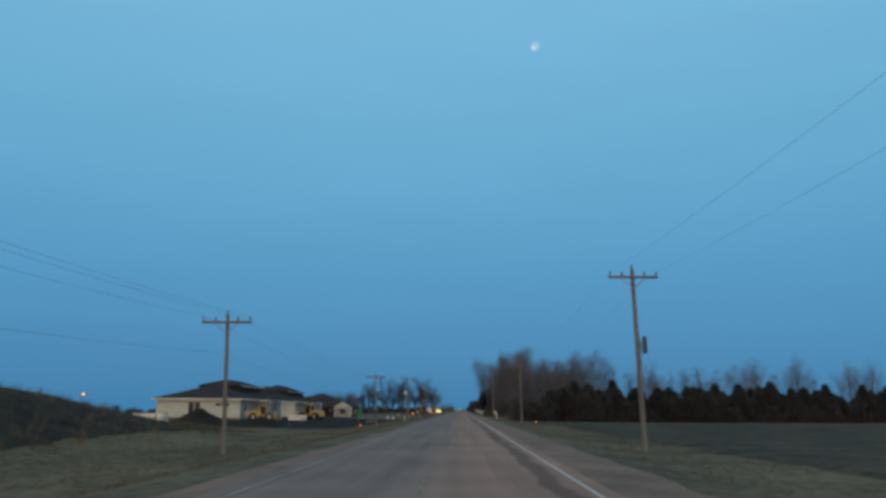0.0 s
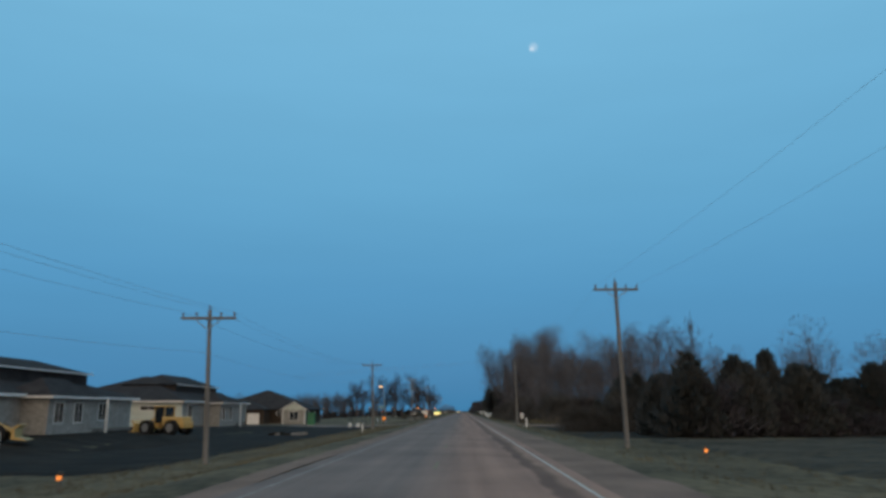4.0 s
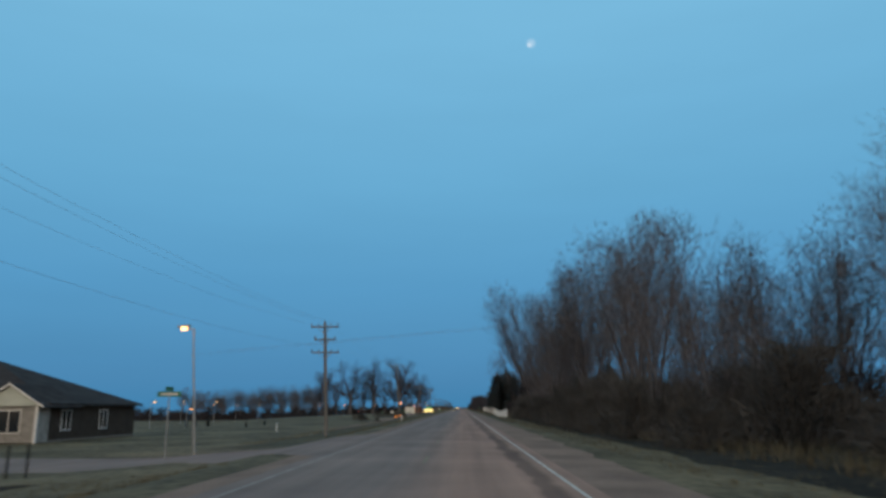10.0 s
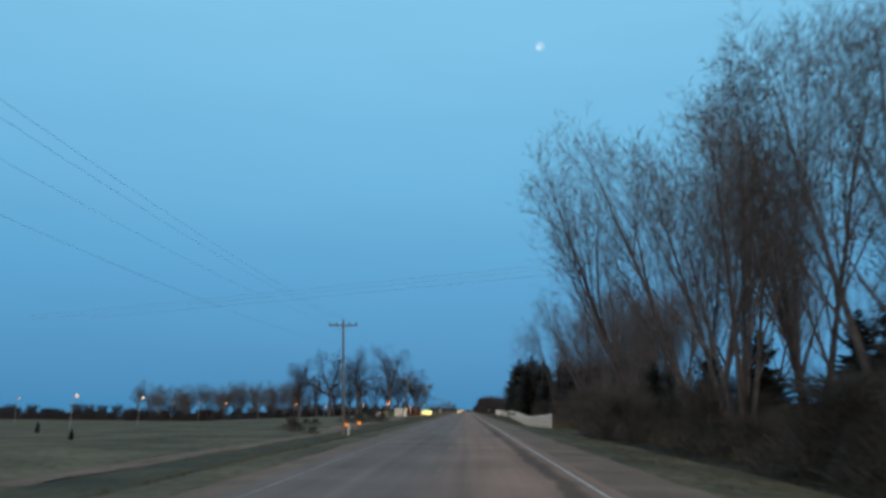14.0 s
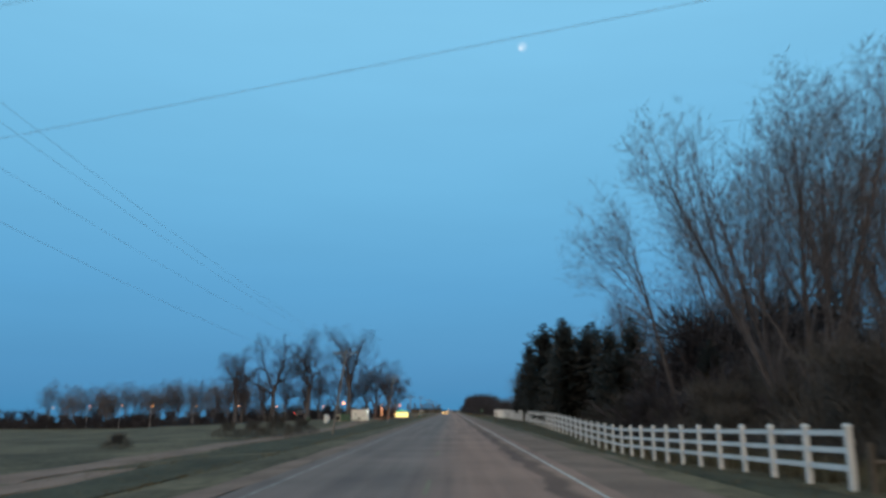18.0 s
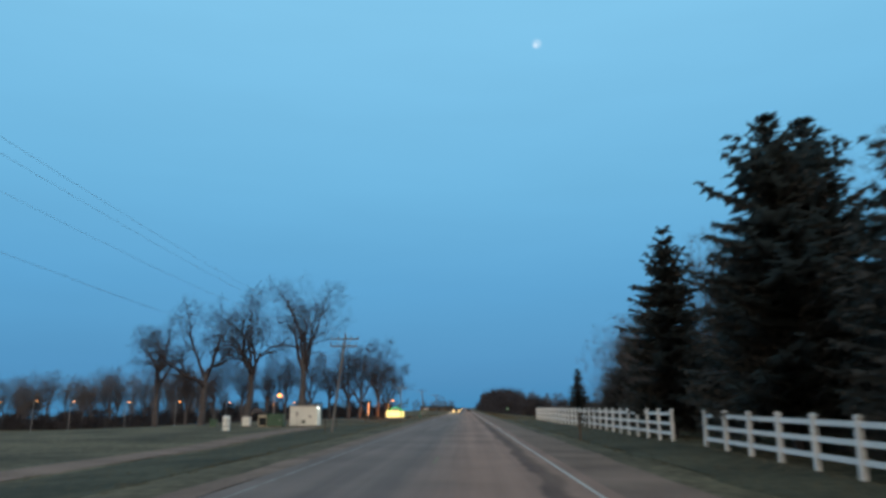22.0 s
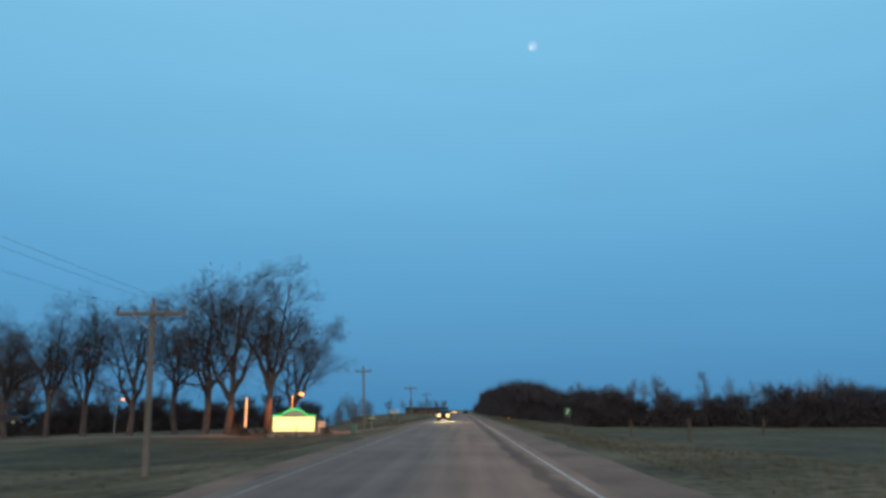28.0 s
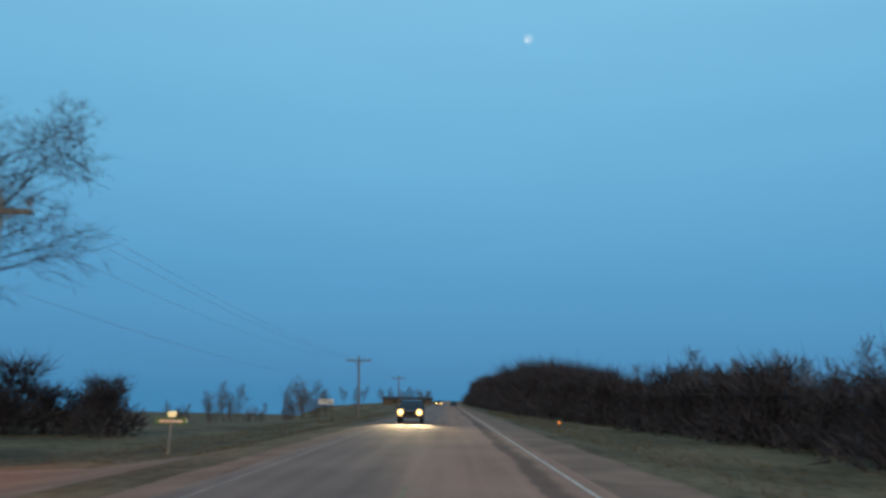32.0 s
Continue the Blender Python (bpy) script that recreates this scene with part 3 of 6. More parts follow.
FARELM = habit(kids=(4, 8, 5), steps=(5, 7, 3, 2), wiggle=(0.04, 0.12, 0.18, 0.2), up=(0.0, 0.42, 0.2, 0.05), first=(0.5, 0.2, 0.15), angle=(0.52, 0.76, 0.78),
               ratio=(1.6, 0.52, 0.58), drop=(0.1, 0.45, 0.4), twigs=5, whip=1.6, fine=0.022, forks=True, heavy=1.25, upright=True)
SCRUB = habit(kids=(8, 4, 3), first=(0.15, 0.15, 0.15), angle=(0.62, 0.66, 0.7), wiggle=(0.05, 0.08, 0.12, 0.14), twigs=5, whip=1.7, fine=0.010)
LIGHT = habit(kids=(10, 4, 3), first=(0.12, 0.15, 0.15), twigs=5, whip=1.7, fine=0.010)
WILLOW = habit(kids=(12, 7, 4), first=(0.30, 0.2, 0.2), angle=(0.66, 0.66, 0.7), ratio=(0.60, 0.60, 0.62), drop=(0.5, 0.5, 0.4))


def bare_tree(name, seed, height, r, style, label, stems=1, lean=(0, 0), bark=None, twig=None, trunk_len=0.9, splay=0.24):
    rng = np.random.default_rng(seed)
    trunk, crown = Wood(), Wood()
    for s in range(stems):
        a = 2 * math.pi * (s + rng.random() * 0.5) / stems
        out = 0.0 if stems == 1 else splay
        d = np.array([lean[0] + out * math.cos(a), lean[1] + out * math.sin(a), 1.0])
        grow(trunk, crown, rng, np.array([0.6 * out * math.cos(a), 0.6 * out * math.sin(a), -0.3]), d / np.linalg.norm(d),
             r * (1 if stems == 1 else 0.72), height * trunk_len * (1 if s == 0 else rng.uniform(0.78, 0.97)), 0, style)
    if style["upright"]:
        # the crown stands over its foot
        c = np.mean(crown.v, axis=0)
        for w in (trunk, crown):
            w.v = [v - np.array([c[0], c[1], 0]) * max(0.0, v[2]) / c[2] for v in w.v]
    top = float(np.percentile([v[2] for v in crown.v], 99.5))
    k = height / top
    ob = thing(name, 0, 0, 0, label, "tree")
    mesh_ob("trunk", [v * k for v in trunk.v], trunk.f, bark or BARK, ob)
    mesh_ob("crown", [v * k for v in crown.v], crown.f, twig or TWIG, ob)
    return ob


def spruce(seed, height, width, label, skirt=0.10):
    """A spruce: uneven whorls of boughs that droop and turn up at their tips, hung with sprays of needles."""
    rng = np.random.default_rng(seed)
    ob = thing("spruce_tree", 0, 0, 0, label, "tree")
    part("trunk", tube(bmesh.new(), (0, 0, -0.3), (0, 0, height * 0.97), height * 0.018, 0.015, 7), BARK, ob)
    v, f = [], []
    phase = rng.uniform(0, 6, 3)
    z = height * skirt
    while z < height * 0.985:
        u = z / height
        reach = width * float(np.interp(u, [0, 0.12, 0.30, 0.6, 0.85, 1], [0.54, 0.63, 0.63, 0.49, 0.21, 0.02])) * rng.uniform(0.86, 1.12) + 0.05
        n = max(5, int(13 * (1 - u) + 5))
        turn0 = rng.random() * 7
        for k in range(n):
            a = turn0 + 2 * math.pi * k / n + rng.normal(0, 0.18)
            L = reach * (rng.uniform(0.70, 1.2) if u < 0.72 else rng.uniform(0.75, 1.0)) * (1 + 0.14 * math.sin(2 * a + phase[0] + 5 * u))
            zz = z + rng.normal(0, 0.05 * height / 10)
            fall = rng.uniform(0.20, 0.50) if u < 0.7 else rng.uniform(-0.5, 0.1)
            m = max(4, int(L * 4.0))
            dirv = np.array([math.cos(a), math.sin(a), 0])
            side = np.array([-math.sin(a), math.cos(a), 0])
            for j in range(m):
                w = (j + 0.6) / m
                p = dirv * L * w + np.array([0, 0, zz - fall * L * w + 0.38 * L * w * w])
                size = (0.26 + 0.42 * (1 - w)) * (0.32 + 0.68 * min(1, L / 1.5)) * rng.uniform(0.7, 1.3)
                for sgn in (-1, 1):
                    q = p + side * sgn * size * rng.uniform(0.8, 1.3) + dirv * size * 0.9 + np.array([0, 0, size * rng.uniform(-0.5, 0.25)])
                    b = len(v)
                    v += [p - dirv * size * 0.5, p + dirv * size * 0.5 + np.array([0, 0, size * rng.uniform(-0.1, 0.35)]), q]
                    f.append((b, b + 1, b + 2))
                    b = len(v)
                    h = p + np.array([0, 0, -size * rng.uniform(0.35, 0.85)]) + side * sgn * size * rng.uniform(0.1, 0.6)
                    v += [p - dirv * size * 0.42, p + dirv * size * 0.48, h]
                    f.append((b, b + 1, b + 2))
        z += height * 0.034 * rng.uniform(0.7, 1.35) + 0.05
    mesh_ob("crown", v, f, NEEDLE, ob)
    return ob


def cedar(seed, height, width, label):
    """A rounded dark juniper: upward sprays from the ground to a ragged top."""
    rng = np.random.default_rng(seed)
    ob = thing("cedar_tree", 0, 0, 0, label, "tree")
    part("trunk", tube(bmesh.new(), (0, 0, -0.3), (0, 0, height * 0.8), height * 0.02, 0.02, 6), BARK, ob)
    v, f = [], []
    for k in range(1100):
        u = rng.random() ** 1.3
        rad = width * (1 - u ** 1.3) ** 0.75 * (0.85 + 0.15 * min(1, u / 0.2)) * rng.uniform(0.35, 1.15)
        a = rng.uniform(0, 2 * math.pi)
        rad *= 1 + 0.22 * math.sin(3 * a + seed) * math.cos(5 * u + seed)
        p = np.array([rad * math.cos(a), rad * math.sin(a), 0.1 + u * height * 0.94])
        d = np.array([math.cos(a) * 0.6, math.sin(a) * 0.6, 0.9]) + rng.normal(0, 0.3, 3)
        d /= np.linalg.norm(d)
        _, s, w = frame_of(d)
        L = rng.uniform(0.3, 0.75) * height / 5
        b = len(v)
        v += [p + s * L * 0.28, p - s * L * 0.28, p + d * L, p + w * L * 0.28, p - w * L * 0.28]
        f += [(b, b + 1, b + 2), (b + 3, b + 4, b + 2)]
    mesh_ob("crown", v, f, NEEDLE, ob)
    return ob


def shrub(seed, height, width, label, twigs=1900, name="brush_shrub", stout=0.62):
    """A thicket: stems from one root and a tangle of fine twigs."""
    rng = np.random.default_rng(seed)
    ob = thing(name, 0, 0, 0, label, "shrub")
    stems, tangle = Wood(), Wood()
    for k in range(13):
        a, o = rng.uniform(0, 2 * math.pi), rng.uniform(0.1, 1.0)
        d = np.array([math.cos(a) * o * 0.7, math.sin(a) * o * 0.7, 1.0])
        p = np.array([math.cos(a) * width * 0.3 * o, math.sin(a) * width * 0.3 * o, -0.2])
        pts = [p]
        for j in range(4):
            d = d + rng.normal(0, 0.14, 3)
            d /= np.linalg.norm(d)
            pts.append(pts[-1] + d * height * rng.uniform(0.18, 0.27))
        stems.limb(pts, [0.020, 0.017, 0.013, 0.009, 0.005], 3)
    for k in range(twigs):
        u = rng.random() ** 0.8
        a = rng.uniform(0, 2 * math.pi)
        rad = width * math.sqrt(rng.random()) * (0.75 + 0.35 * math.sin(2.2 * u * math.pi)) * (1.0 - 0.45 * u)
        p = np.array([rad * math.cos(a), rad * math.sin(a), u * height * 0.88])
        d = np.array([math.cos(a) * 0.45, math.sin(a) * 0.45, 0.7]) + rng.normal(0, 0.45, 3)
        d /= np.linalg.norm(d)
        tangle.twig(p, p + d * rng.uniform(0.3, 0.9) * min(1.4, height / 2.2), stout * rng.uniform(0.014, 0.034) * (0.6 + 0.4 * (1 - u)), rng.uniform(0, 3))
    mesh_ob("stem", stems.v, stems.f, BRUSH, ob)
    mesh_ob("crown", tangle.v, tangle.f, BRUSH, ob)
    return ob


def plant(proto, x, y, s=1.0, rz=None, group="", sink=0.0, label="", sz=None):
    """A copy of a plant on the ground at (x, y)."""
    rz = random.uniform(0, 360) if rz is None else rz
    ob = copy_thing(proto, pose(x, y, land(x, y) - sink, 0, 0, rz))
    ob.scale = (s, s, sz or s)
    return tagged(ob, label, group=group)


def thicket(name, spots, label):
    """Far brush that nobody could count: many shrubs joined in one object."""
    verts, faces, base = [], [], 0
    for x, y, s, k in spots:
        a = random.uniform(0, 2 * math.pi)
        turn_z = np.array([[math.cos(a), -math.sin(a), 0], [math.sin(a), math.cos(a), 0], [0, 0, 1]]) * s
        for child in thin_brush[k].children:
            me = child.data
            co = np.empty(len(me.vertices) * 3)
            me.vertices.foreach_get("co", co)
            co = co.reshape(-1, 3) @ turn_z.T + np.array([x, y, land(x, y) - 0.1])
            verts.append(co)
            faces += [tuple(i + base for i in p.vertices) for p in me.polygons]
            base += len(co)
    return tagged(mesh_ob(name, np.concatenate(verts), faces, FARBRUSH), label, "brush", kind="stuff")


def put(proto, x, y, rz=0.0, s=1.0, group="", label=""):
    """The prototype itself, set down at (x, y)."""
    proto.matrix_basis = pose(x, y, land(x, y), 0, 0, rz)
    proto.scale = (s, s, s)
    return tagged(proto, label, group=group)


random.seed(7)
WOODS = "bare trees of the roadside wood"
tall = [bare_tree("cottonwood_tree", 11 + k, 20, 0.26, (FAN, UPRIGHT, FAN)[k], "tall bare grey cottonwood with rising limbs in a wood", stems=(2, 1, 3)[k]) for k in range(3)]
FARTREE = habit(kids=(9, 5), steps=(5, 3, 2), first=(0.15, 0.2), angle=(0.6, 0.65), twigs=6, whip=1.2, fine=0.032)
far = [bare_tree("field_tree", 41 + k, 11, 0.14, FARTREE, "far bare twiggy tree in a thicket", stems=(1, 2)[k]) for k in range(2)]
mid = [bare_tree("ash_tree", 31 + k, 11, 0.13, (LIGHT, SCRUB, SCRUB)[k], "bare dark twiggy ash tree at a wood edge", stems=(1, 2, 1)[k]) for k in range(3)]
gnarl = [bare_tree("elm_tree", 51 + k if k else 155, 18, 0.56, GNARLED if k == 0 else TWISTED, "old bare elm with crooked heavy limbs", trunk_len=0.55 if k == 0 else 0.44, twig=ELMTWIG) for k in range(4)]
lane = [bare_tree("elm_tree", 61 + k, 18, 0.40, LANE, "tall bare elm with slender upright limbs", trunk_len=0.36, twig=ELMTWIG) for k in range(3)]
hanger = bare_tree("willow_tree", 75, 16, 0.30, dict(WILLOW, kids=(9, 7, 4), first=(0.70, 0.2, 0.2), up=(0.05, 0.15, 0.12, 0.1), bias=(-0.34, 0, 0)), "small bare willow leaning over the white fence", lean=(-0.24, -0.05), trunk_len=1.1)
vase = bare_tree("cottonwood_tree", 24, 20, 0.30, FAN, "broad fan-shaped bare cottonwood with many rising limbs", stems=5, splay=0.36)
farelm = [bare_tree("elm_tree", 58 + k, 18, 0.40, FARELM, "far bare elm in a field row", trunk_len=0.36) for k in range(2)]
leaner = bare_tree("willow_tree", 71, 17, 0.26, dict(WILLOW, first=(0.25, 0.2, 0.2), angle=(0.5, 0.62, 0.7)), "bare willow leaning towards the road", lean=(-0.39, -0.05))
brush = [shrub(81 + k, (2.4, 3.2, 2.0)[k], (2.0, 2.2, 2.4)[k], "dark leafless brush thicket under roadside trees") for k in range(3)]
thin_brush = [shrub(86 + k, (2.4, 3.2, 2.0)[k], (2.0, 2.2, 2.4)[k], "dark leafless brush thicket under roadside trees", twigs=780, stout=1.55) for k in range(3)]
spr = [spruce(91 + k, 11.0, (4.3, 4.9)[k], "dark green spruce behind a white fence") for k in range(2)]
young = spruce(95, 11.0, 3.7, "small young spruce in a grass field", 0.02)
ced = [cedar(96 + k, 5.4, (2.6, 2.2, 2.4)[k], "dark rounded cedar in a windbreak row") for k in range(3)]


# windbreak of cedars across the field, with bare trees behind it
put(ced[0], 17, 121.5, group="cedar windbreak")
put(ced[1], 21.5, 122.5, group="cedar windbreak")
put(ced[2], 26, 124, group="cedar windbreak")
for k in range(46):
    plant(ced[k % 3], 18 + 2.0 * k + random.uniform(-0.9, 0.9), 124.5 + 0.25 * 2.0 * k + random.uniform(-2, 2), random.uniform(0.75, 1.1), group="cedar windbreak", sz=random.uniform(0.62, 1.22))
for k in range(24):
    plant(ced[k % 3], 20 + 3.8 * k + random.uniform(-1.5, 1.5), 130 + 0.25 * 3.8 * k + random.uniform(-2, 2), random.uniform(0.9, 1.15), group="cedar windbreak", sz=random.uniform(0.85, 1.35))
thicket("windbreak_brush", [(16 + 2.0 * k + random.uniform(-1.2, 1.2), 121.5 + 0.25 * 2 * k + random.uniform(-1.5, 2.5), random.uniform(0.8, 1.4), k % 3) for k in range(44)], "dark brush filling a cedar windbreak")
for x, y, s in ((15.5, 126, 0.75), (20, 151, 1.1), (23.5, 153, 1.15), (21.5, 134, 1.0)):
    plant(ced[1], x, y, s, group="cedar windbreak")
put(mid[0], 24, 142, s=0.95)
put(mid[1], 36, 147, s=0.9)
put(mid[2], 50, 150, s=1.0)
for k in range(34):
    plant(mid[k % 3], 20 + 2.7 * k + random.uniform(-2, 2), 143 + random.uniform(-4, 16), random.uniform(0.75, 1.1), group=WOODS)
for k in range(8):
    plant(tall[1], 44 + 9 * k + random.uniform(-3, 3), 195 + random.uniform(-10, 25), random.uniform(0.6, 0.85), group=WOODS)

# brush along the road before the driveway
for k in range(3):
    put(thin_brush[k], 24 + 3 * k, 139 + k, s=0.9)
for x, y, s in ((15.5, 141, 0.75), (17.2, 143, 0.9), (18.8, 140, 0.8), (16.4, 146, 0.8), (20.2, 144, 1.0), (14.0, 143, 0.55), (22, 142, 1.0), (18, 149, 1.05)):
    plant(ced[int(y) % 3], x, y, s, group="cedar windbreak")
put(brush[0], 16.0, 128, s=0.8)
put(brush[1], 17.0, 134, s=0.8)
put(brush[2], 13.8, 141, s=0.8)
for k in range(18):
    plant(brush[k % 3], 10.4 + 0.62 * k + random.uniform(-0.3, 0.3), 136.5 + 0.3 * k + random.uniform(0, 4), random.uniform(0.75, 0.95), group="brush along the verge", sink=0.1)
for k in range(16):
    x = 15.5 + 9.0 * random.random() ** 1.3
    plant(brush[k % 3], x, 117 + 22 * random.random() + 0.35 * x, random.uniform(0.75, 1.15), group="brush along the verge", sink=0.1)

# the wood behind the driveway and along the verge
put(tall[0], 17.0, 234, rz=40, s=1.12)
put(tall[1], 20.5, 243, rz=140, s=1.1)
put(tall[2], 16.5, 226, rz=10, s=1.0)
WOOD = [(15.2, 270, 1.05, 2), (15.8, 279, 1.0, 0), (12.9, 268, 1.0, 0), (18, 208, 0.66, 1), (12.5, 262, 0.82, 2), (16, 256, 1.15, 0), (18.5, 268, 1.2, 2), (21, 252, 1.1, 1),
        (24, 262, 1.0, 0), (28, 248, 0.85, 2), (23, 236, 0.85, 1), (26, 226, 0.70, 1), (34, 256, 0.8, 1), (20, 216, 0.58, 1),
        (24, 209, 0.72, 1), (29, 204, 0.8, 0), (34, 210, 0.72, 1), (27, 195, 0.68, 1), (30, 203, 0.92, 2), (26, 199, 0.8, 0), (34, 199, 0.9, 2), (22, 196, 0.62, 2), (24, 282, 1.1, 1), (30, 274, 1.0, 1), (40, 240, 0.7, 0)]
for x, y, s, k in WOOD:
    plant(tall[k], x, y, s, group=WOODS)
for k in range(38):
    y = 186 + 62 * random.random() ** 1.5
    plant(mid[k % 3], 13.5 + 14 * random.random() + max(0, (205 - y) * 0.35), y, random.uniform(0.55, 0.9), group=WOODS)
for x, y, s in ((16, 210, 1.1), (18.5, 213, 1.2), (21, 208, 1.15), (23, 214, 1.25), (15, 218, 1.1), (25, 211, 1.2), (24, 190, 1.1), (27, 187, 1.25), (30, 192, 1.35), (33, 188, 1.3), (36, 193, 1.4), (28.5, 197, 1.35), (25.5, 195, 1.2), (39, 190, 1.3)):
    plant(mid[int(y) % 3], x, y, s, group=WOODS)
for k in range(84):
    y = 182 + 108 * random.random()
    edge = 10.4 + 4.0 * ease(205, 183, y)
    plant(brush[k % 3], edge + 8.5 * random.random() ** 1.7, y, random.uniform(0.8, 1.4), group="brush along the verge", sink=0.1)
for k in range(46):
    y = 184 + 62 * random.random()
    plant(brush[k % 3], 13.5 + 4.0 * ease(205, 183, y) + 12 * random.random(), y, random.uniform(1.2, 1.7), group="brush along the verge", sink=0.1)
thicket("undergrowth", [(15.5 + 4.0 * ease(205, 183, y) + 12 * random.random(), y, random.uniform(0.9, 1.5), k % 3) for k in range(70) for y in (184 + 92 * random.random(),)], "dark tangled undergrowth below leafless trees")
thicket("undergrowth", [(13 + 10 * random.random(), 322 + 26 * random.random(), random.uniform(0.9, 1.3), k % 3) for k in range(30)], "dark tangled undergrowth behind a white fence")
thicket("undergrowth", [(16.5 + 12 * random.random(), 336 + 16 * random.random(), random.uniform(2.4, 3.3), k % 3) for k in range(24)], "tall dark undergrowth behind a white fence")

# the leaning willow and the great fan-shaped trees beyond the fence's start
put(leaner, 12.6, 280, rz=0, s=1.25)
put(hanger, 13.5, 336, rz=0, s=0.95)
put(vase, 17.4, 329.5, rz=20, s=1.06)
plant(vase, 25.5, 334, 1.02, 130, group=WOODS)
for k in range(44):
    s = random.uniform(1.0, 2.0)
    plant(brush[k % 3], 9.9 + 2.2 * s + 13 * random.random() ** 1.2, 316 + 50 * random.random(), s, group="brush along the verge", sink=0.1)
plant(spr[1], 16.6, 340, 0.62, group="spruces behind the fence")
plant(spr[0], 19.5, 343, 0.7, group="spruces behind the fence")
for x, y, s, k in ((20.5, 324, 0.8, 0), (27, 329, 1.0, 2), (26, 322, 1.05, 0), (31, 334, 1.1, 2), (20, 316, 0.8, 1), (36, 318, 1.05, 0), (28, 345, 1.1, 1), (24, 352, 1.05, 2), (32, 300, 1.0, 1), (40, 306, 1.1, 0)):
    plant(tall[k], x, y, s, group=WOODS)
for k in range(26):
    plant(mid[k % 3], 15.5 + 14 * random.random(), 296 + 62 * random.random(), random.uniform(0.45, 0.8), group=WOODS)
for k in range(56):
    y = 292 + 74 * random.random()
    plant(brush[k % 3], 12.6 + 9 * random.random() ** 1.5, y, random.uniform(0.75, 1.2), group="brush along the verge", sink=0.1)

for x, y, s, k in ((19, 338, 1.0, 0), (16.5, 343, 0.95, 2), (22, 346, 1.2, 1), (19, 349, 1.2, 2), (26, 345, 1.3, 1), (15.8, 350, 0.9, 0)):
    plant(mid[k], x, y, s, group=WOODS)
plant(spr[1], 11.5, 409.5, 0.70, group="spruces behind the fence", sz=0.58)
for x, y, k in ((11.4, 410.5, 0.70), (13.4, 411, 0.78), (12.4, 412.5, 0.62), (14.5, 409, 0.8), (12.2, 408, 0.7), (15.6, 412, 0.85), (11.2, 413, 0.5), (13.2, 406, 0.75), (16.5, 411, 0.85), (12.0, 404, 0.6)):
    plant(mid[1 + int(y) % 2], x, y, k, group=WOODS)
for x, y, k in ((10.9, 413.5, 1.0), (12.3, 415, 1.3), (13.0, 413, 1.6), (12.2, 405, 1.5), (14.0, 407, 2.0), (13.2, 412, 1.9), (11.6, 414.5, 1.4), (15.2, 411, 2.2), (14.2, 416, 1.8), (16.5, 414, 2.3), (17.5, 409, 2.4)):
    plant(brush[int(y) % 3], x, y, k, group="brush along the verge", sink=0.1)
for k in range(8):
    plant(brush[k % 3], 11.3 + 3.0 * random.random(), 403 + 12 * random.random(), random.uniform(0.9, 1.3), group="brush along the verge", sink=0.1)

for x, y, s in ((17.5, 272, 0.62), (20, 262, 0.7), (16, 291, 0.55), (22, 269, 0.7), (18.5, 284, 0.6)):
    plant(spr[1], x, y, s, group="spruces in the wood", label="small dark spruce in a bare wood")

# spruces behind the fence
SPRUCES = "spruces behind the fence"
put(spr[0], 11.5, 367.5, s=1.0, group=SPRUCES)
put(spr[1], 11.4, 384, s=1.12, group=SPRUCES)
plant(spr[0], 10.9, 397, 0.92, group=SPRUCES, sz=1.03, label="tall dark spruce close behind a white fence")
for x, y, s, k in ((14.0, 369, 0.95, 1), (13.4, 378.5, 1.0, 0), (14.2, 387, 1.22, 1), (12.6, 391, 0.8, 1), (11.8, 374.5, 0.86, 1), (15.2, 372, 1.02, 1), (14.6, 361, 0.9, 0), (16.5, 380, 0.95, 0), (13.5, 353, 0.68, 1), (17.8, 365, 1.0, 1), (15.5, 390, 0.85, 1),
                   (19.5, 352, 0.75, 0), (24, 300, 0.65, 1), (28, 298, 0.6, 0), (21, 304, 0.6, 1)):
    plant(spr[k], x, y, s, group=SPRUCES)
plant(young, 13.4, 446, 0.58, label="small dark spruce beside a white fence", sz=0.56)
plant(young, 23.4, 452, 0.62, label="small dark spruce in the field", sz=0.48)
plant(young, 21.5, 427, 0.72, label="dark spruce behind a white fence")
for x, y, s, k in ((22, 404, 1.0, 0), (16.5, 394, 1.15, 2), (18.5, 399, 1.2, 1), (16.2, 404, 1.15, 0), (10.7, 411, 0.62, 1), (12.6, 408, 0.64, 2), (11.9, 414, 0.6, 1), (13.6, 412, 0.66, 0), (11.0, 407, 0.58, 2), (19, 358, 1.2, 1), (22, 366, 1.25, 2), (20.5, 374, 1.2, 1), (24, 380, 1.3, 2), (18.8, 384, 1.1, 1), (26, 362, 1.2, 2), (17, 440, 0.5, 2), (19.5, 433, 0.55, 1), (15.5, 434, 0.45, 2), (19, 392, 0.95, 1), (26, 396, 1.1, 2), (21, 414, 0.75, 1), (18, 428, 0.62, 2), (22, 434, 0.7, 1), (26, 426, 0.75, 0), (30, 440, 0.6, 2), (24, 462, 0.62, 0)):
    plant(mid[k], x, y, s, group=WOODS)
plant(tall[1], 20, 377, 0.85, group=WOODS)
plant(gnarl[0], 17.0, 404, 0.62, group=WOODS, label="bare crooked tree between spruces")
for k in range(20):
    plant(brush[k % 3], 12.0 + 2.4 * random.random(), 346 + 42 * random.random(), random.uniform(0.6, 0.9), group="brush along the verge", sink=0.1)
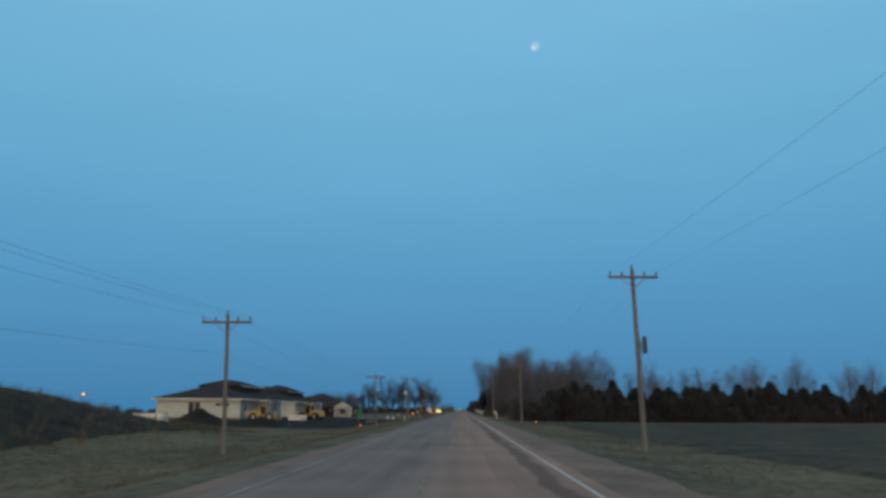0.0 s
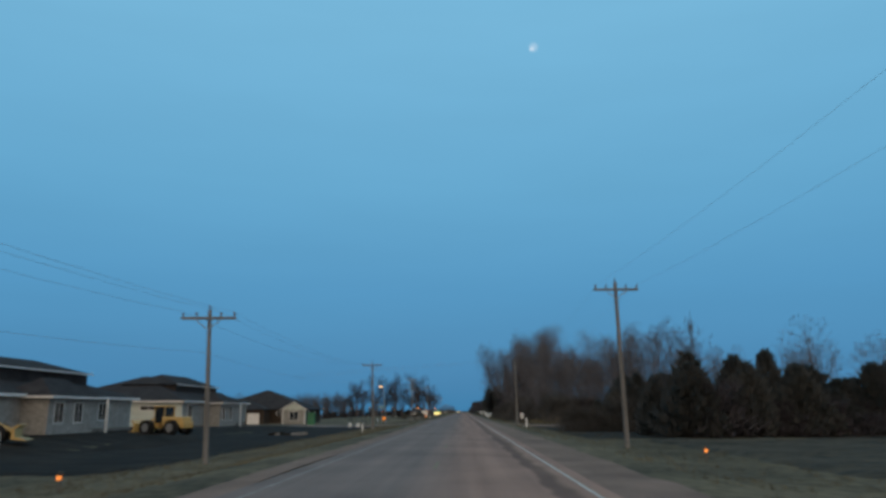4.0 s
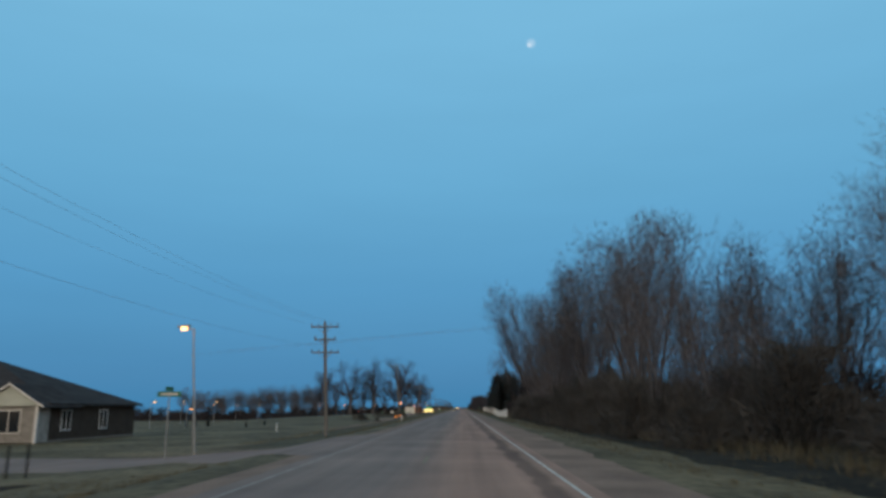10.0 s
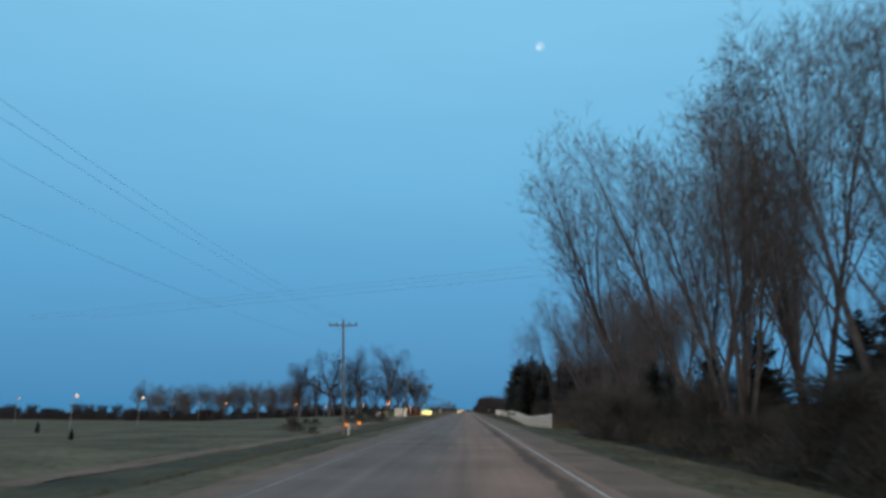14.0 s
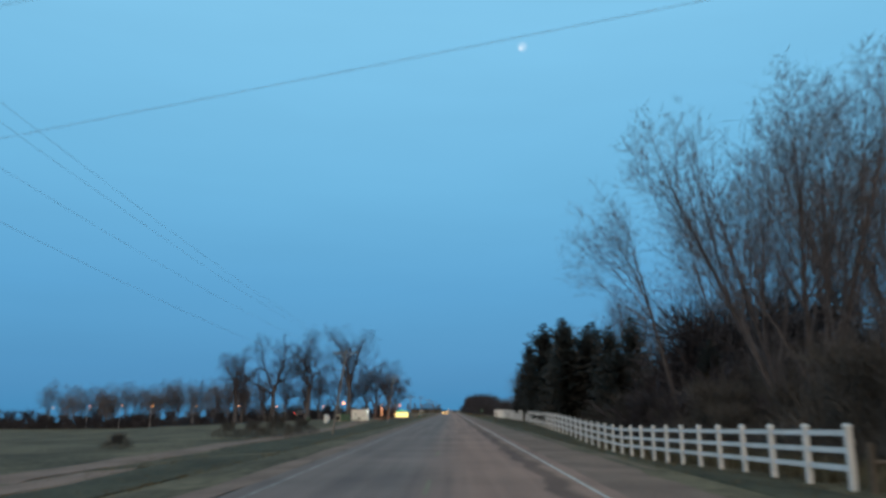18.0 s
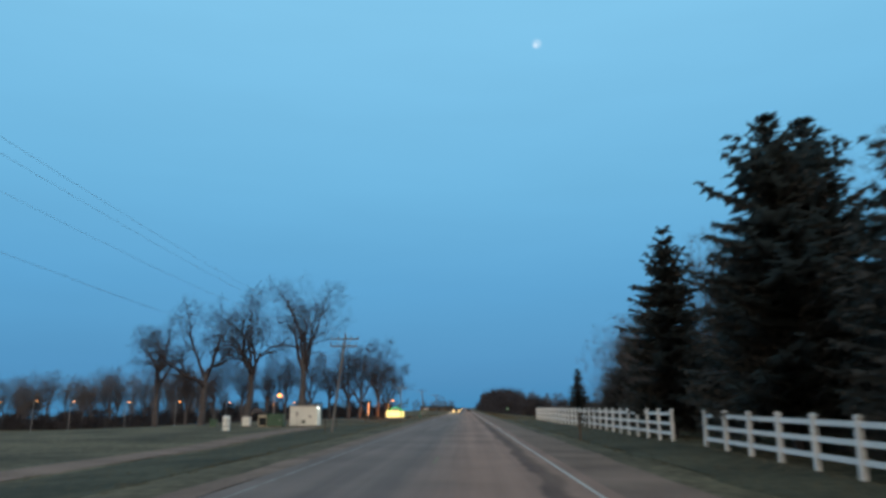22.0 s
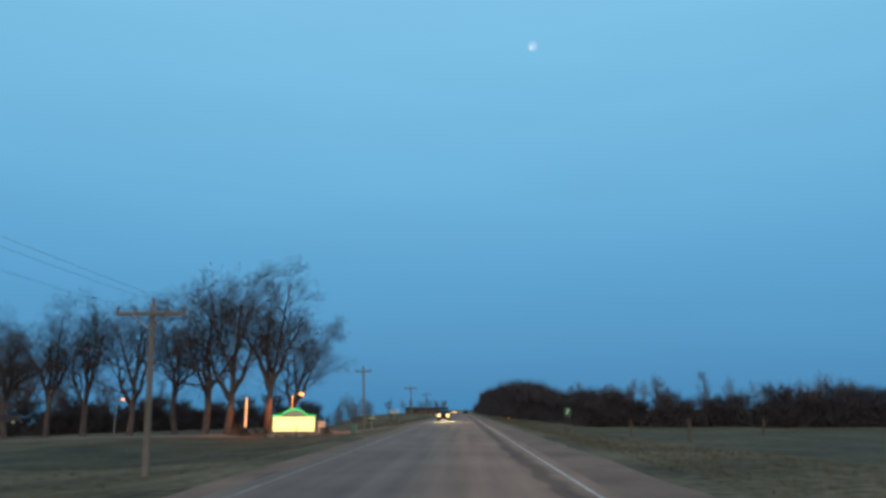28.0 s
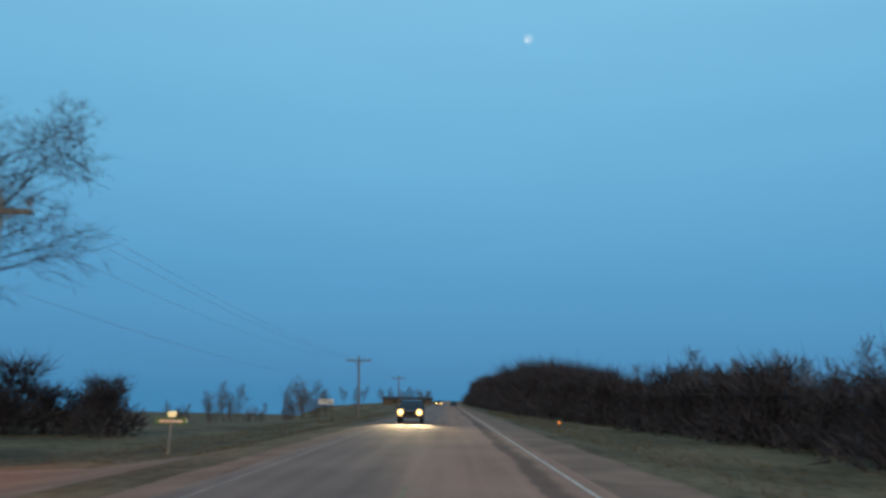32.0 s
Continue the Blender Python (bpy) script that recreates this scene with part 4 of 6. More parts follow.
for k in range(22):
    plant(brush[k % 3], 12.5 + 8 * random.random(), 356 + 66 * random.random(), random.uniform(0.6, 1.0), group="brush along the verge", sink=0.1)

# dense thicket past the second field
spots = []
for k in range(70):
    u = k / 70
    spots.append((14.5 + 64 * u, 535 + 4 * ease(30, 12, 14 + 62 * u) + random.uniform(-1, 7), random.uniform(1.25, 1.75) * float(np.interp(14.5 + 64 * u, [14, 30, 45], [0.7, 0.85, 1.0])), k % 3))
for k in range(130):
    y = 541 + 330 * ((k + random.random()) / 130) ** 1.25
    s = float(np.interp(y, [540, 590, 635, 700, 900], [1.25, 1.8, 2.7, 3.0, 3.3])) * random.uniform(0.85, 1.05)
    x = float(np.interp(y, [540, 600, 650, 900], [15.5, 12.5, 10.8, 10.2])) + 0.75 * s + 7 * random.random() ** 2
    spots.append((x, y, s, (0, 1, 0)[k % 3]))
thicket("thicket_brush", spots, "dense dark leafless thicket beyond the field")
for k in range(84):
    u = random.random()
    x, y = (16 + 75 * u, 540 + random.uniform(0, 26)) if k % 2 else (16 + 12 * random.random(), 556 + 330 * u)
    plant(far[k % 2], x, y, random.uniform(0.40, 0.56) * (1 if k % 2 else float(np.interp(y, [560, 640, 700], [1.0, 1.4, 1.65]))), group="trees of the far thicket")
for x, y, s in ((23, 735, 0.62), (86, 781, 0.9), (60, 700, 0.6), (110, 760, 0.8), (135, 720, 0.7), (40, 800, 0.65)):
    plant(tall[1], x, y, s, group="trees of the far thicket")
put(far[0], 30, 545, s=0.6, group="trees of the far thicket")
put(far[1], 45, 546, s=0.6, group="trees of the far thicket")
for x, y, s in ((17, 562, 0.42), (58, 556, 0.45), (75, 560, 0.5)):
    plant(spr[0], x, y, s, group="trees of the far thicket")

# ---- trees of the left side ----
ELMS = "old elms in the grass"
put(gnarl[0], -25.5, 473, rz=20, s=1.31, group=ELMS)
put(gnarl[1], -38.8, 488, rz=80, s=1.34, group=ELMS)
put(gnarl[2], -50.3, 498, rz=200, s=1.36, group=ELMS)
put(gnarl[3], -63.4, 508, rz=120, s=1.22, group=ELMS)
put(lane[0], -21.1, 535, rz=0, s=1.04, group="elms along the driveway")
put(lane[1], -25.5, 535, rz=60, s=1.06, group="elms along the driveway")
put(lane[2], -28.3, 536, rz=150, s=1.0, group="elms along the driveway")
for x, y, s, k in ((-33.6, 541, 0.86, 0), (-39.0, 541, 0.9, 1), (-45, 542, 0.9, 2),
                   (-50, 543, 0.9, 3), (-57, 546, 0.90, 0), (-65, 548, 0.9, 1), (-74, 552, 0.9, 2)):
    plant(lane[k % 3], x, y, s * 1.04, group="elms along the driveway")
slanted = copy_thing(lane[1], pose(-20.2, 539.5, land(-20.2, 539.5), 0, 15, 40))
slanted.scale = (0.84, 0.84, 0.80)
tagged(slanted, "bare elm slanting towards the road with arching limbs", group="elms along the driveway")
put(farelm[0], -84, 590, s=0.7, group="far row of bare trees")
put(farelm[1], -80, 600, s=0.75, group="far row of bare trees")
for k in range(36):
    plant(farelm[k % 2], -84 - 2.1 * k + random.uniform(-3, 3), 590 + random.uniform(-10, 14), random.uniform(0.72, 1.12), group="far row of bare trees")
for k in range(12):
    plant(far[k % 2], -48 - 5 * k + random.uniform(-2, 2), 568 + random.uniform(-4, 10), random.uniform(0.6, 0.9), group="far row of bare trees")
thicket("far_brush", [(-36 - 2.5 * k + random.uniform(-1.5, 1.5), 568 + 0.2 * k + random.uniform(-3, 3), random.uniform(1.3, 1.9), k % 3) for k in range(76)] + [(-21.5 - 1.5 * k, 563 + random.uniform(-2, 3), random.uniform(1.1, 1.6), k % 3) for k in range(28)], "dark brush row below far trees")
thicket("far_woods", [(-62 - 3.2 * k + random.uniform(-2.5, 2.5), 604 + random.uniform(-6, 14), random.uniform(1.8, 3.0), k % 3) for k in range(120)], "dark band of far leafless woods behind a field")
for x, y, s in ((-17.6, 366, 1.15), (-16.8, 374, 0.9), (-20.3, 367, 0.85), (-22.6, 366.5, 0.8), (-24, 345, 0.5), (-20.4, 314, 0.75), (-15.5, 302, 0.4), (-19, 310, 0.55), (-27, 352, 0.5)):
    plant(brush[2], x, y, s, label="low bare bush in dry grass")
for x, y, k in ((-23.4, 531.6, 0.5), (-21.6, 528.2, 0.42), (-20.2, 527.6, 0.36), (-22.4, 530.0, 0.45), (-12.9, 525.6, 0.3), (-18.9, 526.2, 0.3)):
    plant(brush[int(y) % 3], x, y, k, label="low dark bush beside a lit sign")
put(young, -52, 303, s=0.12, group="young spruces")
for x, y, s in ((-48.2, 296.7, 0.14), (-46.0, 297.5, 0.15), (-32, 273.6, 0.08), (-33.6, 290, 0.09), (-60, 330, 0.15)):
    plant(young, x, y, s, group="young spruces")
for k in range(26):
    plant(far[k % 2], -70 - 20 * k * 0.6 + random.uniform(-5, 5), 690 + random.uniform(-30, 60), random.uniform(0.5, 0.8), group="far hedgerow")
for k in range(14):
    plant(far[k % 2], -26 - 3.6 * k + random.uniform(-1.5, 1.5), 700 + random.uniform(-20, 60), random.uniform(0.6, 0.85), group="far hedgerow")
for x, y, s in ((-36, 700, 1.15), (-39.5, 703, 1.1), (-33, 701, 1.0), (-54, 703, 1.1), (-58.5, 700, 1.15), (-30, 900, 0.8), (-25, 897, 0.7), (-20, 902, 0.85), (-15, 899, 0.75), (-11, 906, 0.7), (-36, 905, 0.8), (-46, 915, 0.9), (-56, 910, 0.9), (-24, 930, 0.75), (-75, 880, 1.2), (-95, 885, 1.1), (-120, 890, 1.3), (-14, 1010, 0.8), (-18, 1015, 0.8)):
    plant(far[1], x, y, s, group="trees on the far rise")


# ---- utility poles and wires ----
def insulator(parent, x, y, z):
    bm = tube(bmesh.new(), (x, y, z), (x, y, z + 0.10), 0.03, 0.03, 6)
    tube(bm, (x, y, z + 0.10), (x, y, z + 0.16), 0.06, 0.045, 8)
    tube(bm, (x, y, z + 0.16), (x, y, z + 0.22), 0.05, 0.02, 8)
    return part("insulator", bm, CERAMIC, parent, "brown porcelain insulator")


POLE_GROUP = "wooden utility poles along the road"


def utility_pole(x, y, top, arms, r=0.13, lean=0.0, transformer=False, label="weathered wooden utility pole with a crossarm on the verge"):
    """arms: (height, half width) of each crossarm, in world height."""
    g = land(x, y)
    ob = thing("utility_pole", x, y, g, label, "utility pole", POLE_GROUP)
    h = top - g
    tubep("pole_shaft", (0, 0, -0.4), (lean * h, 0, h), r, POLEWOOD, ob, rb=r * 0.68, sides=10)
    for z, half in arms:
        za = z - g
        cx = lean * za
        boxp("crossarm", cx - half, cx + half, -0.20, -0.09, za - 0.06, za + 0.06, POLEWOOD, ob, bevel=0.008)
        for s in (-1, 1):
            tubep("brace", (cx + s * half * 0.5, -0.20, za - 0.03), (cx, -0.14, za - 0.55), 0.022, STEEL, ob, sides=5)
            insulator(ob, cx + s * (half - 0.08), -0.145, za + 0.06)
            if half > 1.0:
                insulator(ob, cx + s * half * 0.45, -0.145, za + 0.06)
    insulator(ob, lean * h, 0, h)
    if transformer:
        bm = tube(bmesh.new(), (0.22, -0.05, h - 4.1), (0.22, -0.05, h - 3.35), 0.11, 0.11, 12)
        tube(bm, (0.22, -0.05, h - 3.35), (0.22, -0.05, h - 3.28), 0.11, 0.05, 12)
        part("transformer", bm, DARKSTEEL, ob, "small dark cylindrical can")
    return ob


def side_pole(x, y, top, label):
    """A pole without a crossarm, carrying insulators on short side brackets."""
    g = land(x, y)
    ob = thing("utility_pole", x, y, g, label, "utility pole", POLE_GROUP)
    h = top - g
    tubep("pole_shaft", (0.22, 0, -0.4), (0.003 * h, 0, h), 0.14, POLEWOOD, ob, rb=0.10, sides=10)
    for dz in (0.15, 1.0, 1.8):
        z = h - dz
        tubep("bracket", (0.003 * z, 0, z), (0.003 * z + 0.28, -0.02, z + 0.03), 0.025, STEEL, ob, sides=5)
        insulator(ob, 0.003 * z + 0.28, -0.02, z + 0.03)
    return ob


LEFT = [(-11.6, -45, 6.4), (-11.7, 35.8, 6.1), (-11.5, 98.5, 6.1), (-11.8, 161.2, 7.8), (-10.9, 222.3, 8.5), (-10.9, 290.7, 9.1), (-12.1, 365.7, 7.6), (-11.5, 422, 7.9), (-10.7, 479.2, 5.2),
        (-10.25, 531.1, 5.9), (-9.3, 590, 5.8), (-9.6, 655, 6.0)]
TILT = {6: 0.15, 7: 0.12}
for k, (x, y, top) in enumerate(LEFT):
    if k == 4:
        utility_pole(x + 0.36, y, top, ((8.15, 1.15), (7.1, 0.9), (6.05, 1.15)), 0.17, lean=-0.04, label="tall weathered utility pole with three crossarms")
    else:
        lean = TILT.get(k, -0.042)
        utility_pole(x if k in TILT else x + 0.042 * (top + 0.7), y, top, ((top - 0.38, 0.85 if k == 9 else 1.25),) + (((top - 1.0, 1.2),) if k == 7 else ()), 0.125, lean=lean)
RIGHT = [(8.4, -40, 8.3), (8.45, 35.1, 8.35), (8.5, 105.5, 8.5)]
for k, (x, y, top) in enumerate(RIGHT):
    utility_pole(x + 0.12, y, top, ((top - 0.42, 1.2),), 0.135, lean=-0.024, transformer=(k == 1))
side_pole(7.03, 165.0, 8.3, "bare leaning wooden utility pole with side insulators")


def plain_pole(x, y, top, label):
    g = land(x, y)
    ob = thing("utility_pole", x, y, g, label, "utility pole")
    tubep("pole_shaft", (0, 0, -0.4), (0, 0, top - g), 0.10, POLEWOOD, ob, rb=0.08, sides=10)
    tubep("cap", (0, 0, top - g), (0, 0, top - g + 0.05), 0.09, STEEL, ob, sides=10)
    return ob


plain_pole(-12.0, 164.0, 5.0, "short pale wooden pole without crossarm on the verge")


def wire(points, r, label, group, sag=0.014):
    """A cable sagging between its supports."""
    v, f, sides = [], [], 4
    rows_ = []
    for a, b in zip(points, points[1:]):
        a, b = np.array(a, float), np.array(b, float)
        L = np.linalg.norm(b - a)
        for k in range(12):
            u = k / 12
            rows_.append(a + (b - a) * u - np.array([0, 0, sag * L * 4 * u * (1 - u)]))
    rows_.append(np.array(points[-1], float))
    w = Wood()
    w.limb(rows_, [r] * len(rows_), sides)
    return tagged(mesh_ob("power_line", w.v, w.f, WIRE), label, "power line", group)


for off in (-1.12, 0.54, 1.12):
    wire([(x + off + TILT.get(k, 0) * (top + 0.8), y - 0.14, top - 0.1) for k, (x, y, top) in enumerate(LEFT)], 0.0045, "thin dark power line sagging between poles", "roadside power lines")
wire([(x - 0.15 + TILT.get(k, 0) * (top - 1.1), y, top - 1.9) for k, (x, y, top) in enumerate(LEFT)], 0.0045, "dark communication cable below the power lines", "roadside power lines")
for off in (-1.12, 1.12):
    wire([(x + off, y - 0.14, top - 0.14) for x, y, top in RIGHT] + [(7.3, 165, 7.4)], 0.0036, "thin dark power line sagging between poles", "roadside power lines")
wire([(-60, 324, 13.5), (60, 297.5, 21.4)], 0.011, "power line crossing high over the road", "lines crossing the road", 0.002)
wire([(-60, 325.2, 13.2), (60, 298.7, 21.1)], 0.011, "power line crossing high over the road", "lines crossing the road", 0.002)
wire([(-60, 341, 15.4), (60, 306.5, 21.7)], 0.014, "power line crossing high over the road", "lines crossing the road", 0.002)


# ---- lamps ----
def street_lamp(x, y, head, bulb, r, label, arm=1.2, group="street lamps", pole_r=0.07, lean=0.0):
    g = land(x, y)
    ob = thing("street_lamp", x, y, g, label, "street lamp", group)
    ob.matrix_basis = pose(x, y, g, 0, math.degrees(lean), 0)
    h = head - g
    tubep("lamp_pole", (0, 0, -0.3), (0, 0, h - 0.1), pole_r, STEEL, ob, rb=pole_r * 0.7)
    tubep("lamp_arm", (0, 0, h - 0.15), (arm, 0, h), pole_r * 0.5, STEEL, ob, sides=6)
    bm = bmesh.new()
    box(bm, arm - 0.25, arm + 0.45, -0.16, 0.16, h, h + 0.14, 0.03)
    part("lamp_head", bm, STEEL, ob, "grey cobra-head housing")
    ball("bulb", (arm + 0.1, 0, h - 0.03), r, bulb, ob, "glowing lamp lens", 0.6)
    return ob


street_lamp(-14.3, 203.4, 6.15, WARMWHITE, 0.20, "tall steel street lamp glowing warm white", arm=-0.62, lean=-0.075)
FARLAMPS = [(-123, 565, 3.6, 0), (-109.5, 560, 3.4, 0), (-94, 560, 3.2, 0), (-74, 545, 3.3, 0), (-61, 545, 3.0, 0), (-71, 331, 3.2, 1), (-83, 381, 3.7, 1), (-86.6, 421, 4.0, 1), (-50, 297.5, 1.6, 0),
            (-140, 575, 3.6, 0), (-150, 470, 4.0, 0), (-160, 585, 3.4, 0), (-46, 552, 3.0, 0), (-62, 118, 3.6, 0)]
for x, y, z, k in FARLAMPS:
    street_lamp(x, y, z, (SODIUM, WARMWHITE)[k], 0.20, ("small sodium lamp glowing orange across the field", "small warm white yard lamp across the field")[k], arm=0.7, group="lamps across the field")
street_lamp(-24.3, 451.5, 3.2, SODIUM, 0.30, "orange sodium lamp on a pole behind the white shed", arm=0.6)


def lamp_column(x, y, top, label):
    """A slim column lamp; its long shaft glows in place of lamplight falling on it."""
    g = land(x, y)
    ob = thing("lamp_column", x, y, g, label, "lamp post")
    h = top - g
    tubep("base", (0, 0, -0.3), (0, 0, 0.5), 0.11, STEEL, ob)
    tubep("glowing_tube", (0, 0, 0.5), (0, 0, h - 0.15), 0.075, LIT_SHAFT, ob, sides=10)
    tubep("cap", (0, 0, h - 0.15), (0, 0, h), 0.12, STEEL, ob)
    return ob


# emission stands in for lamplight on the plain shaft
LIT_SHAFT = glowing("lamplit_shaft_glow", (1.0, 0.50, 0.22), 1.3)
lamp_column(-23.1, 533.5, 3.0, "slim lamp column beside the driveway, lamplight painted on its shaft as glow")
street_lamp(-18.4, 534.5, 3.3, SODIUM, 0.26, "sodium lamp glowing orange over the driveway", arm=0.9)
for x, y, z, e in ((-17.4, 532.8, 3.05, 1700), (-22.6, 532.2, 2.7, 320), (-23.4, 450.6, 2.9, 160), (-14.7, 203.6, 6.1, 140)):
    # the open driveway lamps also light the trunks beside them
    li = bpy.data.lights.new("lamp_light", "SPOT")
    li.energy, li.color, li.shadow_soft_size, li.spot_size, li.spot_blend = e, (1.0, 0.25, 0.035), 0.2, radians(176 if y > 530 else 146), 0.15
    new("lamp_light", li).location = (x, y, z)


# ---- houses being built ----
def window(parent, axis, at, lo, hi, z0, z1, name="window"):
    """A window standing proud of a wall: frame, pane and sill; axis says which way the wall runs."""
    def bx(nm, a, b, c, d, depth0, depth1, mat, par, label=""):
        if axis == "y-":
            return boxp(nm, a, b, at - depth1, at - depth0, c, d, mat, par, label)
        return boxp(nm, at + depth0, at + depth1, a, b, c, d, mat, par, label)
    w = bx(name, lo, hi, z0, z1, 0.003, 0.02, PANE, parent, "dark window pane")
    for a, b, c, d in ((lo - 0.08, hi + 0.08, z1, z1 + 0.09), (lo - 0.08, hi + 0.08, z0 - 0.09, z0), (lo - 0.08, lo, z0, z1), (hi, hi + 0.08, z0, z1), ((lo + hi) / 2 - 0.03, (lo + hi) / 2 + 0.03, z0, z1)):
        bx("window_frame", a, b, c, d, 0.003, 0.05, TRIM, w, "white frame")
    return w


def hip_roof(bm, x0, x1, y0, y1, z, rise, ends=0):
    """A hip roof with a ridge along the longer side."""
    w, d = x1 - x0, y1 - y0
    i = ends or min(w, d) / 2
    if d > w:
        a, b = ((x0 + x1) / 2, y0 + i, z + rise), ((x0 + x1) / 2, y1 - i, z + rise)
        c = [(x0, y0, z), (x1, y0, z), (x1, y1, z), (x0, y1, z)]
        v = [bm.verts.new(p) for p in c + [a, b]]
        fs = ((0, 1, 4), (1, 2, 5, 4), (2, 3, 5), (3, 0, 4, 5))
    else:
        a, b = (x0 + i, (y0 + y1) / 2, z + rise), (x1 - i, (y0 + y1) / 2, z + rise)
        c = [(x0, y0, z), (x1, y0, z), (x1, y1, z), (x0, y1, z)]
        v = [bm.verts.new(p) for p in c + [a, b]]
        fs = ((0, 1, 5, 4), (1, 2, 5), (2, 3, 4, 5), (3, 0, 4))
    for f in fs:
        bm.faces.new([v[k] for k in f])
    bm.faces.new([v[k] for k in (3, 2, 1, 0)])
    return bm


def house(x0, x1, y0, y1, g, eave, ridge, label, garage=None, upper=5.0, gable=None, ends=0, clad=None):
    """A hip-roofed house. The long street side faces +x, the near end faces -y."""
    cx, cy = (x0 + x1) / 2, (y0 + y1) / 2
    ob = thing("house", cx, cy, g, label, "house", "houses being built")
    X0, X1, Y0, Y1 = x0 - cx, x1 - cx, y0 - cy, y1 - cy
    E, R = eave - g, ridge - g
    side, said, fasc, fsaid = (clad, "dark brown siding wall", SHINGLE, "dark fascia board") if clad else (SIDING, "cream siding wall", TRIM, "white fascia board")
    boxp("foundation", X0 - 0.05, X1 + 0.05, Y0 - 0.05, Y1 + 0.05, -0.6, 0.22, STONE, ob, "grey concrete foundation")
    boxp("wall", X0, X1, Y0, Y0 + 0.25, 0.22, E, side, ob, said)
    boxp("wall", X0, X1, Y1 - 0.25, Y1, 0.22, E, side, ob, said)
    boxp("wall", X0, X0 + 0.25, Y0 + 0.25, Y1 - 0.25, 0.22, E, side, ob, said)
    boxp("wall", X1 - 0.25, X1, Y0 + 0.25, Y1 - 0.25, 0.22, E, clad or WRAP, ob, said if clad else "grey stone-faced wall")
    o = 0.55
    part("roof", hip_roof(bmesh.new(), X0 - o, X1 + o, Y0 - o, Y1 + o, E + 0.2, (R - E - 0.2) * (0.74 if upper > 5 else 1), ends), SHINGLE, ob, "dark shingled hip roof")
    for a, b, c, d in ((X0 - o, X1 + o, Y0 - o - 0.03, Y0 - o), (X0 - o, X1 + o, Y1 + o, Y1 + o + 0.03), (X0 - o - 0.03, X0 - o, Y0 - o, Y1 + o), (X1 + o, X1 + o + 0.03, Y0 - o, Y1 + o)):
        boxp("fascia", a, b, c, d, E, E + 0.2, fasc, ob, fsaid)
    boxp("soffit", X0 - o + 0.01, X1 + o - 0.01, Y0 - o + 0.01, Y1 + o - 0.01, E, E + 0.04, TRIM, ob, "white soffit")
    if upper:
        # a raised roof along the ridge with its pale flashing
        h0 = 5.15 - g
        ux0, ux1, uy0, uy1 = X1 - 10.5, X1 - 2.8, Y0 + upper, Y1 - 5.5 + (upper - 5) * 0.6
        part("roof", hip_roof(bmesh.new(), ux0, ux1, uy0, uy1, h0 + 0.1, R - h0 + 0.15), SHINGLE, ob, "dark shingled upper roof")
        boxp("flashing", ux1, ux1 + 0.05, uy0, uy1, h0, h0 + 0.12, TRIM, ob, "white flashing strip")
        boxp("dormer_wall", ux0 + 0.4, ux1 - 0.35, uy0 + 0.4, uy1 - 0.4, E + 0.25, h0, SHINGLE, ob, "dark clad dormer wall")
        # a porch wing proud of the street side
        boxp("porch_wall", X1 - 0.2, X1 + 2.2, -5.5, 1.5, 0.0, E - 0.1, WRAP, ob, "grey stone porch wing")
        part("roof", hip_roof(bmesh.new(), X1 - 2.0, X1 + 2.7, -6.0, 2.0, E + 0.06, 1.5), SHINGLE, ob, "dark shingled porch roof")
        boxp("fascia", X1 + 2.7, X1 + 2.73, -6.0, 2.0, E - 0.1, E + 0.06, TRIM, ob, "white fascia board")
        boxp("fascia", X1 - 0.0, X1 + 2.7, -6.03, -6.0, E - 0.1, E + 0.06, TRIM, ob, "white fascia board")
        window(ob, "x+", X1 + 2.2, -4.6, -3.4, 0.9, E - 0.45)
        window(ob, "x+", X1 + 2.2, -1.6, -0.4, 0.9, E - 0.45)
        boxp("door", X1 + 0.003, X1 + 0.05, 2.6, 3.6, 0.2, 2.2, PANE, ob, "dark open doorway")
        boxp("porch_post", X1 + 2.0, X1 + 2.18, 4.2, 4.38, -0.2, E, TRIM, ob, "white porch post")
    n = max(2, int((Y1 - Y0) / 6))
    for k in range(n):
        y = Y0 + 2.2 + k * (Y1 - Y0 - 3) / n
        if not (upper and -7 < y < 4.5):
            window(ob, "x+", X1, y, y + 1.4, 1.0, E - 0.4)
    w = X1 - X0
    window(ob, "y-", Y0, X1 - w * 0.62, X1 - w * 0.62 + 1.9, 0.7, E - 0.35)
    window(ob, "y-", Y0, X1 - w * 0.30, X1 - w * 0.30 + 2.2, E - 0.95, E - 0.45)
    if garage:
        # a lower wing before the house, with a row of doors
        F = Y0 - 5.0
        g0, g1 = min(garage) - 0.9 - cx, max(garage) + 3.4 - cx
        boxp("garage_wing", g0, g1, F, Y0 - 0.003, 0.0, E, side, ob, "dark brown garage wing" if clad else "cream garage wing")
        part("roof", hip_roof(bmesh.new(), g0 - 0.4, g1 + 0.4, F - 0.45, Y0 + 5.5, E + 0.12, 1.9), SHINGLE, ob, "dark shingled garage roof")
        boxp("fascia", g0 - 0.4, g1 + 0.4, F - 0.48, F - 0.45, E - 0.06, E + 0.12, fasc, ob, fsaid)
        for a in garage:
            dr = boxp("garage_door", a - cx, a - cx + 2.5, F - 0.05, F - 0.003, 0.05, 2.25, TRIM, ob, "white garage door")
            for j in range(1, 4):
                boxp("panel_joint", a - cx + 0.02, a - cx + 2.48, F - 0.056, F - 0.05, 0.05 + j * 0.54, 0.07 + j * 0.54, WRAP, dr)
